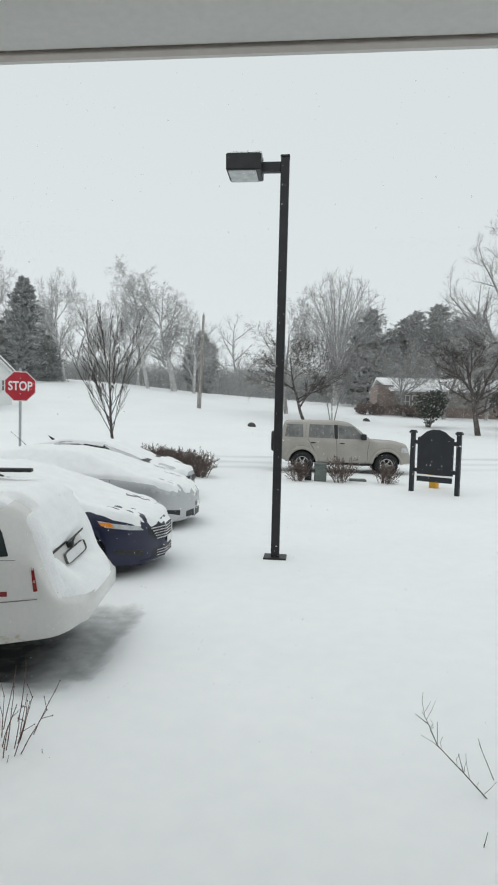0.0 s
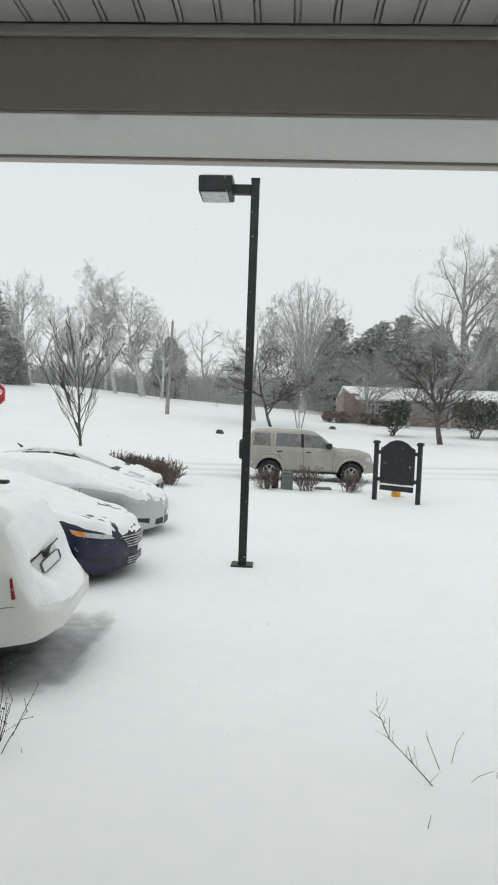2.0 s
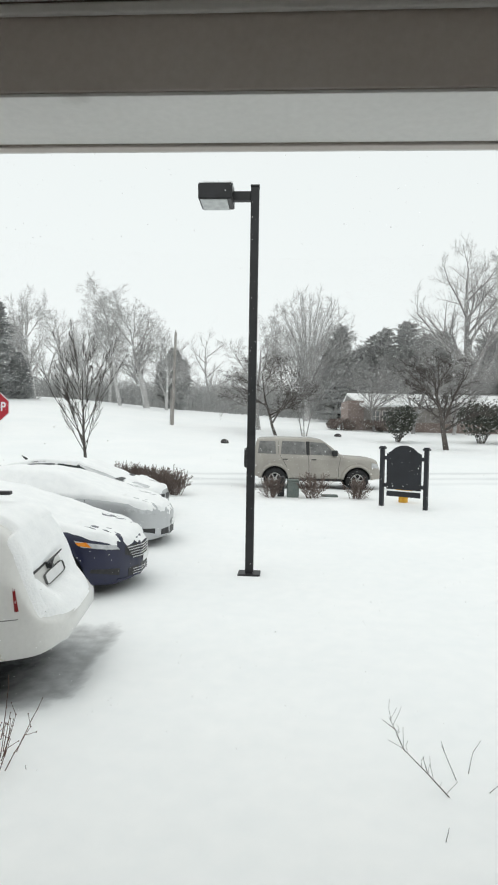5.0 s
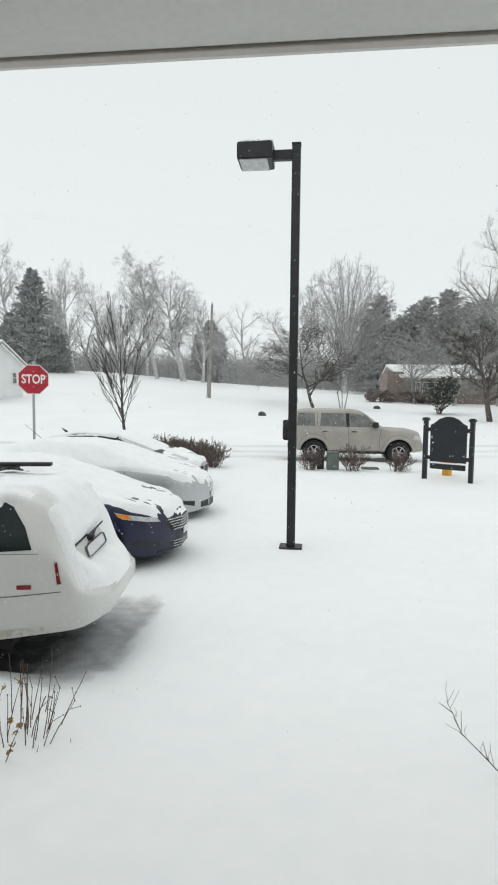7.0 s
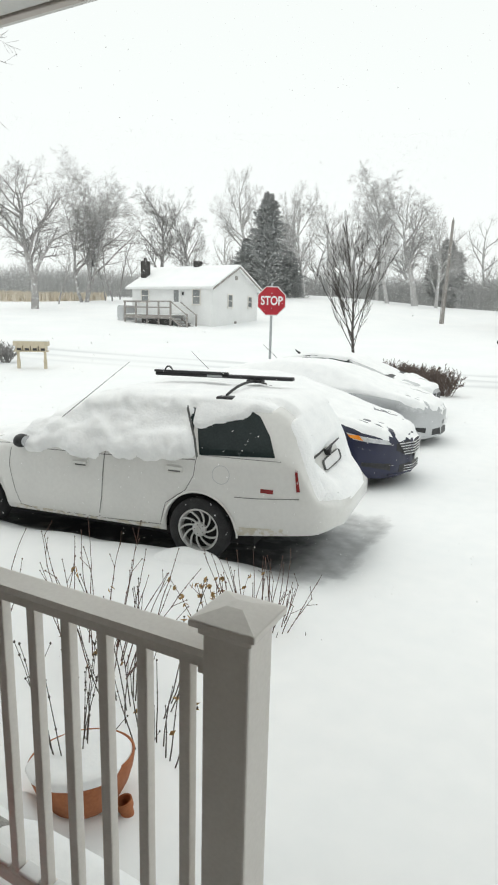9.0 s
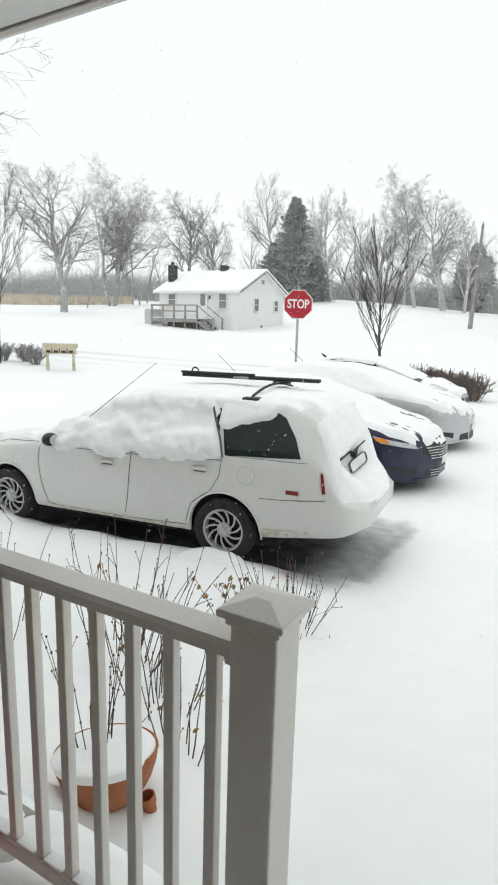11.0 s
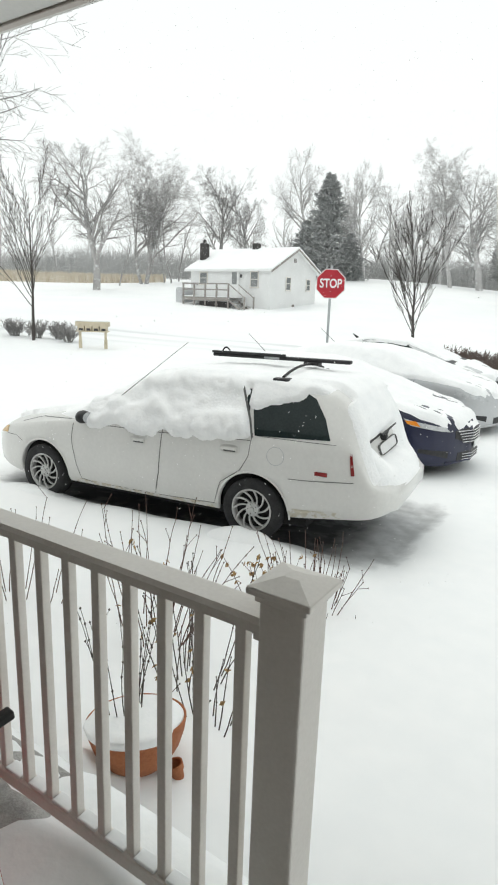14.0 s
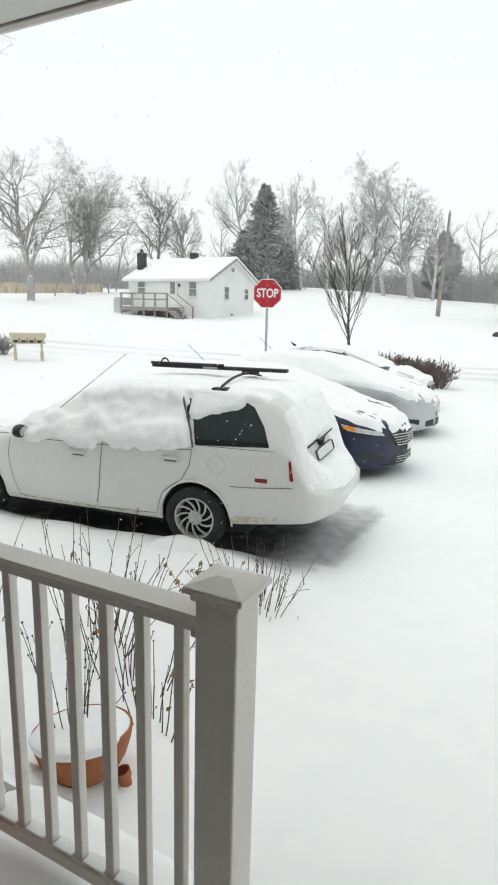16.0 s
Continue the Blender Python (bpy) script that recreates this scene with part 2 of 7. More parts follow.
# ---- mesh helpers ----
def mesh_of(name, bm, material, smooth=False):
    me = bpy.data.meshes.new(name)
    bm.to_mesh(me)
    bm.free()
    if material:
        me.materials.append(material)
    if smooth:
        me.polygons.foreach_set("use_smooth", [True] * len(me.polygons))
    return me


def part(name, bm, material, parent=None, label="", smooth=False):
    ob = new(name, mesh_of(name, bm, material, smooth))
    if parent:
        ob.parent = parent
    if label:
        ob["label"] = label
    return ob


def thing(name, m, label, category, group="", kind=""):
    ob = new(name)
    ob.matrix_world = m
    ob.empty_display_size = 0.1
    return tagged(ob, label, category, group, kind)


def box(bm, x0, x1, y0, y1, z0, z1, bevel=0.0, m=None):
    """A box, with bevelled edges, added to bm."""
    made = bmesh.ops.create_cube(bm, size=1.0)["verts"]
    bmesh.ops.scale(bm, vec=(x1 - x0, y1 - y0, z1 - z0), verts=made)
    bmesh.ops.translate(bm, vec=((x0 + x1) / 2, (y0 + y1) / 2, (z0 + z1) / 2), verts=made)
    if bevel:
        edges = list({e for v in made for e in v.link_edges})
        made = bmesh.ops.bevel(bm, geom=edges + made, offset=bevel, segments=2, affect="EDGES", profile=0.5)["verts"]
        made = list({v for v in made})
    if m is not None:
        bmesh.ops.transform(bm, matrix=m, verts=made)
    return bm


def rod(bm, a, b, r0, r1=None, sides=8):
    """A tapered rod from a to b."""
    a, b = Vector(a), Vector(b)
    made = bmesh.ops.create_cone(bm, cap_ends=True, segments=sides, radius1=r0, radius2=r0 if r1 is None else r1, depth=(b - a).length)["verts"]
    turn = (b - a).to_track_quat("Z", "Y").to_matrix().to_4x4()
    bmesh.ops.transform(bm, matrix=Matrix.Translation((a + b) / 2) @ turn, verts=made)
    return bm


def lathe(bm, profile, sides=24, m=None):
    """A turned shape from (radius, z) pairs."""
    rings = []
    for r, z in profile:
        rings.append([bm.verts.new((r * math.cos(2 * math.pi * k / sides), r * math.sin(2 * math.pi * k / sides), z)) for k in range(sides)])
    for a, b in zip(rings, rings[1:]):
        for k in range(sides):
            bm.faces.new((a[k], a[(k + 1) % sides], b[(k + 1) % sides], b[k]))
    if m is not None:
        bmesh.ops.transform(bm, matrix=m, verts=[v for ring in rings for v in ring])
    return bm


def nz(x, y, z=0.0, s=1.0):
    return noise.noise(Vector((x * s, y * s, z * s)))


def smooth_step(a, b, v):
    u = min(max((v - a) / (b - a), 0.0), 1.0)
    return u * u * (3 - 2 * u)


# ---- the ground ----
WAGON = pose(-4.294, 5.663, -0.010, 0, 0.7, 187)
BLUE = pose(-4.33, 8.85, -0.045, 0, 0, 1.5)
SILVER = pose(-4.47, 11.70, -0.01, 0, 0, 1)
FOURTH = pose(-4.96, 14.4, -0.01, 0, 0, -1)
TRUCK = pose(1.07, 21.2, 0.13, 0, 0, 2.5)


def ground_height(x, y):
    d = math.hypot(x, y)
    left = smooth_step(-25, 25, -x)
    slope = 0.040 + 0.018 * left
    rise = d - 22
    rise = rise if rise > 8 else (rise + 8) ** 2 / 32 if rise > -8 else 0
    rise = min(rise, 95)
    hill = 1.9 * math.exp(-((x + 29) ** 2 + (y - 64) ** 2) / 392)
    return 0.15 * smooth_step(9, 17, d) + slope * rise + hill


def ground_parts(x, y):
    """Height, bareness (which also holds the sedans' painted shade) and road marks."""
    z = ground_height(x, y)
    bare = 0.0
    # for the two sedans this bareness is only ground shade, put into the colour
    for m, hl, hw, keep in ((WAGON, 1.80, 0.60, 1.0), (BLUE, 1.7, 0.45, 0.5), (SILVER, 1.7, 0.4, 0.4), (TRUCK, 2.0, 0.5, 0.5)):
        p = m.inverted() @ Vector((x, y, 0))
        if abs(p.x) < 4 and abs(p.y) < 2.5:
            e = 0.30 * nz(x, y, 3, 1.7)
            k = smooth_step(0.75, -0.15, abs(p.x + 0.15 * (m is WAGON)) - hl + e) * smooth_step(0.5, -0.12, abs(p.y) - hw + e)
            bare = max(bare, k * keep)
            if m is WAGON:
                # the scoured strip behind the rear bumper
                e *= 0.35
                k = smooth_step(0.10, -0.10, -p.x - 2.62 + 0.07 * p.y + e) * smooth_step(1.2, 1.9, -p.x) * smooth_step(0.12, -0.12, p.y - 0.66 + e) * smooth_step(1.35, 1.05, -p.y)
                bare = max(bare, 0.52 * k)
    road = y - (23.3 + 0.19 * x)
    track = 0.0
    if abs(x) < 70:
        for off, amount in ((-1.6, 0.6), (-0.1, 0.8), (1.7, 0.9)):
            track = max(track, amount * smooth_step(0.5, 0.08, abs(road - off + 0.25 * nz(x, 0, 5, 0.15))) * (0.65 + 0.5 * nz(x, y, 1, 0.3)))
    z += -0.09 * bare - 0.05 * smooth_step(3.2, 2.4, abs(road))
    near = smooth_step(40, 12, math.hypot(x, y))
    z += near * (0.035 * nz(x, y, 0, 0.55) + 0.012 * nz(x, y, 9, 2.1))
    z += 0.20 * math.exp(-((x + 1.85) ** 2 / 1.2 + (y - 2.2) ** 2 / 0.5))
    z += 0.15 * math.exp(-((x + 1.92) ** 2 / 0.022 + (y - 2.055) ** 2 / 0.010))
    p = WAGON.inverted() @ Vector((x, y, 0))
    if abs(p.x) < 3 and 0.5 < p.y < 1.8:
        z += 0.105 * smooth_step(0.58, 0.82, p.y) * smooth_step(1.7, 1.0, p.y) * (0.8 + 0.6 * nz(x, 1, 2, 1.1)) * smooth_step(2.6, 1.6, abs(p.x))
    return z, bare, track


def axis(marks):
    """Coordinates that run through marks of (start, step)."""
    out = []
    for (a, step), (b, _) in zip(marks, marks[1:]):
        k = max(1, round((b - a) / step))
        out += [a + (b - a) * i / k for i in range(k)]
    return out + [marks[-1][0]]


def build_ground():
    xs = axis([(-1500, 300), (-300, 40), (-100, 8), (-40, 2), (-14, 0.5), (-8, 0.10), (4.5, 0.5), (14, 2), (40, 8), (100, 40), (300, 300), (1500, 1)])
    ys = axis([(-300, 100), (-40, 10), (0, 0.6), (1.8, 0.06), (2.8, 0.10), (10, 0.13), (13, 0.4), (30, 2), (60, 6), (120, 30), (300, 300), (1500, 1)])
    verts, bare, track = [], [], []
    for y in ys:
        for x in xs:
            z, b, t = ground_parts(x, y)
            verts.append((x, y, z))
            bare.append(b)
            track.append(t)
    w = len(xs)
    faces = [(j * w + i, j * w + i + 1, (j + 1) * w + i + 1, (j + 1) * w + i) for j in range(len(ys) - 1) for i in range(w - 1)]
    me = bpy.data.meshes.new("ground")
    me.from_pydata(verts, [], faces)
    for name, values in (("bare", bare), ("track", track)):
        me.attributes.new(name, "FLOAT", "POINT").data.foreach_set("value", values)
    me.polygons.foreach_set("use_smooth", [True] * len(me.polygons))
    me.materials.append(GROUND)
    tagged(new("ground", me), "deep fresh snow over lawn, car park and road", "snow ground", kind="structure")


build_ground()


# ---- the porch: floor, house wall, ceiling, header, railing ----
DECK = 0.48


def structure(name, bm, material, label, category):
    return tagged(part(name, bm, material), label, category, kind="structure")


def build_porch():
    bm = box(bmesh.new(), -6, 4, -0.55, 1.86, -0.1, DECK, 0.01)
    structure("porch_floor", bm, CONCRETE, "grey concrete porch floor partly under blown snow", "porch floor")
    # blown snow on the slab, thinning out near one bare patch
    bm = bmesh.new()
    rows = []
    for j in range(36):
        y = -0.4 + j * 0.0675
        row = []
        for i in range(90):
            x = -5.4 + i * 0.1
            h = 0.035 + 0.03 * nz(x, y, 4, 1.4) + 0.012 * nz(x, y, 2, 5)
            h *= smooth_step(0.10, 0.42, math.hypot((x + 1.86) * 0.85, y - 1.62) + 0.16 * nz(x, y, 1, 8) + 0.06 * nz(x, y, 5, 22))
            h = (h + 0.01) * smooth_step(0.30, 0.85, y + 0.12 * nz(x, y, 6, 2)) - 0.01
            row.append(bm.verts.new((x, y, DECK - 0.004 + h - 0.22 * smooth_step(1.868, 1.975, y))))
        rows.append(row)
    for a, b in zip(rows, rows[1:]):
        for i in range(len(a) - 1):
            bm.faces.new((a[i], a[i + 1], b[i + 1], b[i]))
    tagged(part("blown_snow", bm, SNOW, smooth=True), "thin drift of powder snow on the porch floor", "snow", kind="stuff")

    bm = bmesh.new()
    box(bm, -6, -0.75, -0.8, -0.55, -0.1, 3.24)
    box(bm, 0.85, 4, -0.8, -0.55, -0.1, 3.24)
    box(bm, -0.75, 0.85, -0.8, -0.55, 2.6, 3.24)
    structure("wall_house", bm, WALL_BROWN, "unseen house wall behind the porch, dark against bounce light", "wall")
    bm = bmesh.new()
    box(bm, -0.75, 0.85, -0.78, -0.72, DECK, 2.6)
    structure("door_1", bm, WALL_BROWN, "dark entrance door of the house", "door")

    # unseen end walls, added to keep side light off the railing
    for x in (-6.2, 4.0):
        structure("added_end_wall", box(bmesh.new(), x, x + 0.2, -0.8, 1.9, -0.1, 3.24), WALL_BROWN, "added brown end wall that blocks side light", "wall")

    # ceiling of narrow vented boards
    bm = bmesh.new()
    box(bm, -6, 4, -0.8, 1.872, 3.251, 3.31)
    k = -5.95
    while k < 3.9:
        box(bm, k, k + 0.0715, -0.55, 1.856, 3.238, 3.25)
        box(bm, k + 0.0765, k + 0.0845, -0.55, 1.856, 3.238, 3.25)
        k += 0.0895
    structure("ceiling", bm, SOFFIT, "vented vinyl board ceiling of the porch", "ceiling")

    header = thing("header_beam", pose(0, 0, 0), "boxed porch header, taupe inner face with painted shade, pale underside", "beam", kind="structure")
    part("inner_face", box(bmesh.new(), -6, 4, 1.873, 1.895, 3.046, 3.25, 0.003), HEADER, header, "inner face with shade painted into its taupe")
    part("trim_strip", box(bmesh.new(), -6, 4, 1.858, 1.872, 3.212, 3.237, 0.004), SOFFIT, header)
    part("underside", box(bmesh.new(), -6, 4, 1.877, 2.110, 3.037, 3.045, 0.002), SOFFIT, header, "pale painted underside")
    part("fascia", box(bmesh.new(), -6, 4, 2.085, 2.112, 3.046, 3.31, 0.003), SOFFIT, header)
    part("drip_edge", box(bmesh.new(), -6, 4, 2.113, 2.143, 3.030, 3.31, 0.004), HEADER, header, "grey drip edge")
    part("gutter_lip", box(bmesh.new(), -6, 4, 2.144, 2.170, 3.038, 3.11, 0.006), SOFFIT, header)

    bm = bmesh.new()
    box(bm, -6.3, 4.3, -1.6, 2.155, 3.32, 3.39)
    structure("porch_roof", bm, SOFFIT, "flat porch roof edge", "roof")
    bm = box(bmesh.new(), -6.3, 4.3, -1.6, 2.175, 3.391, 3.51, 0.04)
    tagged(part("roof_snow", bm, SNOW), "layer of snow lying on the porch roof", "snow")


def build_railing():
    post_x, y = -0.728, 1.67
    post = thing("railing_post", pose(post_x, y, DECK), "white vinyl railing post with a flat pyramid cap", "post")
    part("sleeve", box(bmesh.new(), -0.053, 0.053, -0.053, 0.053, 0, 1.09, 0.006), VINYL, post)
    part("skirt", box(bmesh.new(), -0.072, 0.072, -0.072, 0.072, 0, 0.05, 0.008), VINYL, post)
    bm = bmesh.new()
    box(bm, -0.061, 0.061, -0.061, 0.061, 1.074, 1.093, 0.004)
    box(bm, -0.0745, 0.0745, -0.0745, 0.0745, 1.093, 1.109, 0.004)
    a = [bm.verts.new((sx * 0.0725, sy * 0.0725, 1.1095)) for sx, sy in ((-1, -1), (1, -1), (1, 1), (-1, 1))]
    b = [bm.verts.new((sx * 0.018, sy * 0.018, 1.127)) for sx, sy in ((-1, -1), (1, -1), (1, 1), (-1, 1))]
    for k in range(4):
        bm.faces.new((a[k], a[(k + 1) % 4], b[(k + 1) % 4], b[k]))
    bm.faces.new(b)
    part("cap", bm, VINYL, post, "shallow pyramid post cap")
    far = copy_thing(post, pose(-3.62, y, DECK))

    rail = thing("railing", pose(0, y, DECK), "white vinyl porch railing with square balusters", "railing")
    x0, x1 = -3.562, post_x - 0.0535
    bm = bmesh.new()
    sec = [(-0.045, 0.992), (-0.045, 1.014), (-0.037, 1.026), (0.037, 1.026), (0.045, 1.014), (0.045, 0.992), (0.03, 0.986), (-0.03, 0.986)]
    ring = [[bm.verts.new((x, sy, sz)) for sy, sz in sec] for x in (x0, x1)]
    for k in range(8):
        bm.faces.new((ring[0][k], ring[0][(k + 1) % 8], ring[1][(k + 1) % 8], ring[1][k]))
    bm.faces.new(ring[0])
    bm.faces.new(ring[1][::-1])
    part("top_rail", bm, VINYL, rail)
    part("bottom_rail", box(bmesh.new(), x0, x1, -0.026, 0.026, 0.085, 0.132, 0.006), VINYL, rail)
    me = mesh_of("baluster", box(bmesh.new(), -0.0145, 0.0145, -0.0145, 0.0145, 0.13, 0.988, 0.003), VINYL)
    for k in range(24):
        x = -0.850 - 0.1155 * k
        if x > x0 + 0.03:
            ob = new("baluster", me)
            ob.parent = rail
            ob.location = (x, 0, 0)
    for x in (x0 + 0.012, x1 - 0.012):
        part("bracket", box(bmesh.new(), x - 0.012, x + 0.012, -0.034, 0.034, 0.968, 0.990, 0.004), VINYL, rail)
    # powder lying on the lower rail between the balusters
    bm = bmesh.new()
    for k in range(22):
        x = -0.850 - 0.1155 * k
        box(bm, x - 0.097, x - 0.019, -0.022, 0.022, DECK + 0.133, DECK + 0.141 + 0.006 * random.random(), 0.004)
    ob = part("rail_snow", bm, SNOW)
    ob.location = (0, y, 0)
    tagged(ob, "small ridges of powder snow on the lower rail", "snow", kind="stuff")


build_porch()
build_railing()


# ---- vehicles ----
def eased(table, x, reach=0.05):
    """A table of (x, value), read with its corners rounded off."""
    xs, vs = [p[0] for p in table], [p[1] for p in table]
    return float(sum(w * np.interp(x + k * reach, xs, vs) for k, w in ((-1, 0.25), (-0.5, 0.2), (0, 0.1), (0.5, 0.2), (1, 0.25))))


class Shell:
    """A car body as a row of cross sections; x runs ahead, y to the left, z up; tables run from tail to nose."""

    def __init__(self, top, belt, sill, wide, roof, wheels, radius, hub, dense=()):
        self.t, self.b, self.s, self.w, self.r = top, belt, sill, wide, roof
        self.wheels, self.radius, self.hub = wheels, radius, hub
        a, z = top[0][0], top[-1][0]
        xs = set(np.linspace(a, z, 70).round(4))
        for x in wheels:
            xs |= set((x + radius * np.sin(np.linspace(-1.57, 1.57, 17))).round(4))
        for d0, d1 in dense:
            xs |= set(np.linspace(d0, d1, 14).round(4))
        self.xs = sorted(x for x in xs if a <= x <= z)

    def arch(self, x):
        for w in self.wheels:
            if abs(x - w) < self.radius:
                return self.hub + math.sqrt(self.radius**2 - (x - w) ** 2)
        return -1.0

    def section(self, x, arches=True):
        top, sill, hw = eased(self.t, x, 0.04), eased(self.s, x), eased(self.w, x)
        belt = min(eased(self.b, x), top - 0.03)
        rw = min(eased(self.r, x), hw * 0.97)
        h, up = belt - sill, top - belt
        crown = 0.02 + 0.07 * up
        ze, yb = top - crown, hw * 0.968
        pts = [(hw * 0.93, sill), (hw * 0.975, sill + 0.10 * h), (hw * 0.995, sill + 0.32 * h), (hw, sill + 0.55 * h), (hw * 0.996, sill + 0.78 * h), (hw * 0.985, sill + 0.93 * h), (yb, belt)]
        for k in (0.16, 0.34, 0.52, 0.7, 0.86):
            pts.append((yb + (rw - yb) * k**1.15, belt + (ze - belt) * k))
        pts += [(rw, ze), (rw * 0.955, ze + crown * 0.42), (rw * 0.88, ze + crown * 0.66), (rw * 0.7, ze + crown * 0.86), (rw * 0.35, ze + crown * 0.97), (0.0, top)]
        a = self.arch(x)
        if arches and a > 0:
            pts = [(y, max(z, a)) for y, z in pts]
        return pts

    def side(self, x, z, left=1, off=0.004):
        """The point of the flank at x and height z, just proud of the paint."""
        p = self.section(x, False)
        ys, zs = [q[0] for q in p], [q[1] for q in p]
        y = float(np.interp(z, zs, ys))
        return (x, left * (y + off), z)

    def over(self, x, y, off=0.004):
        """The point of the upper surface at x and y."""
        p = self.section(x, False)[6:]
        ys, zs = [q[0] for q in p][::-1], [q[1] for q in p][::-1]
        return (x, y, float(np.interp(abs(y), ys, zs)) + off)

    def tail(self, y, z, off=0.006):
        """The point of the tailgate at y and z."""
        xs = np.linspace(self.xs[0], self.xs[0] + 0.9, 90)
        zs = np.array([self.over(float(x), y, 0)[2] for x in xs])
        return (float(np.interp(z, np.maximum.accumulate(zs), xs)) - off, y, z)

    def mesh(self, bm, lift=None, cols=None):
        """The outer skin. lift(x, y, z): how far the skin is puffed outwards, for lying snow."""
        rows = []
        flag = bm.verts.layers.int.new("hidden") if lift else None
        for x in cols or self.xs:
            p = self.section(x, lift is None)
            if lift:
                p = [(a[0] + (b[0] - a[0]) * k / 3, a[1] + (b[1] - a[1]) * k / 3) for a, b in zip(p, p[1:]) for k in range(3)] + [p[-1]]
            full = [(x, y, z) for y, z in p] + [(x, -y, z) for y, z in p[-2::-1]]
            if lift:
                out, low = [], []
                for k, q in enumerate(full):
                    a, b = full[max(k - 1, 0)], full[min(k + 1, len(full) - 1)]
                    ny, nzv = b[2] - a[2], -(b[1] - a[1])
                    g = math.hypot(ny, nzv) or 1.0
                    slope = (eased(self.t, x + 0.05, 0.04) - eased(self.t, x - 0.05, 0.04)) / 0.1
                    nrm = Vector((-slope * abs(nzv) / g, ny / g, nzv / g)).normalized()
                    d = lift(*q)
                    low.append(d < -0.009)
                    out.append((q[0] + nrm.x * d, q[1] + nrm.y * d, q[2] + nrm.z * d))
                full = out
            rows.append([bm.verts.new(q) for q in full])
            if lift:
                for v, h in zip(rows[-1], low):
                    v[flag] = int(h)
        for a, b in zip(rows, rows[1:]):
            for k in range(len(a) - 1):
                bm.faces.new((a[k], b[k], b[k + 1], a[k + 1]))
        if not lift:
            bm.faces.new(rows[0])
            bm.faces.new(rows[-1][::-1])
        bmesh.ops.recalc_face_normals(bm, faces=bm.faces)
        return bm

    def fine(self, step=0.045):
        a, b = self.xs[0], self.xs[-1]
        return [a + (b - a) * k / round((b - a) / step) for k in range(round((b - a) / step) + 1)]

    def patch(self, bm, low, high, left=1, off=0.004, nx=10, nzz=5):
        """A pane or panel on the flank between two lines of (x, z)."""
        rows = []
        for j in range(nzz + 1):
            v = j / nzz
            row = []
            for i in range(nx + 1):
                u = i / nx
                lo = [np.interp(u, np.linspace(0, 1, len(low)), [q[c] for q in low]) for c in (0, 1)]
                hi = [np.interp(u, np.linspace(0, 1, len(high)), [q[c] for q in high]) for c in (0, 1)]
                row.append(bm.verts.new(self.side(lo[0] + (hi[0] - lo[0]) * v, lo[1] + (hi[1] - lo[1]) * v, left, off)))
            rows.append(row)
        for a, b in zip(rows, rows[1:]):
            for i in range(nx):
                bm.faces.new((a[i], a[i + 1], b[i + 1], b[i]))
        return bm

    def line(self, bm, pts, wide=0.009, left=1, off=0.003):
        """A panel gap that follows (x, z) points over the flank."""
        dense = []
        for (x0, z0), (x1, z1) in zip(pts, pts[1:]):
            k = max(2, int(math.hypot(x1 - x0, z1 - z0) / 0.05))
            dense += [(x0 + (x1 - x0) * i / k, z0 + (z1 - z0) * i / k) for i in range(k)]
        dense.append(pts[-1])
        prev = None
        for k, (x, z) in enumerate(dense):
            a, b = dense[max(k - 1, 0)], dense[min(k + 1, len(dense) - 1)]
            dx, dz = b[0] - a[0], b[1] - a[1]
            g = math.hypot(dx, dz) or 1
            ox, oz = -dz / g * wide / 2, dx / g * wide / 2
            now = (bm.verts.new(self.side(x + ox, z + oz, left, off)), bm.verts.new(self.side(x - ox, z - oz, left, off)))
            if prev:
                bm.faces.new((prev[0], now[0], now[1], prev[1]))
            prev = now
        return bm

    def bar(self, bm, point, a, b, w0, w1, n=8):
        """A strip over the skin, by a point function, between (u, v) places a and b."""
        prev = None
        for k in range(n + 1):
            u, v = a[0] + (b[0] - a[0]) * k / n, a[1] + (b[1] - a[1]) * k / n
            now = (bm.verts.new(point(u, v + w0)), bm.verts.new(point(u, v + w1)))
            if prev:
                bm.faces.new((prev[0], now[0], now[1], prev[1]))
            prev = now
        return bm


def solid(bm, depth):
    """Gives a patch thickness, inwards and out."""
    bmesh.ops.recalc_face_normals(bm, faces=bm.faces)
    bmesh.ops.solidify(bm, geom=bm.faces[:], thickness=depth)
    return bm


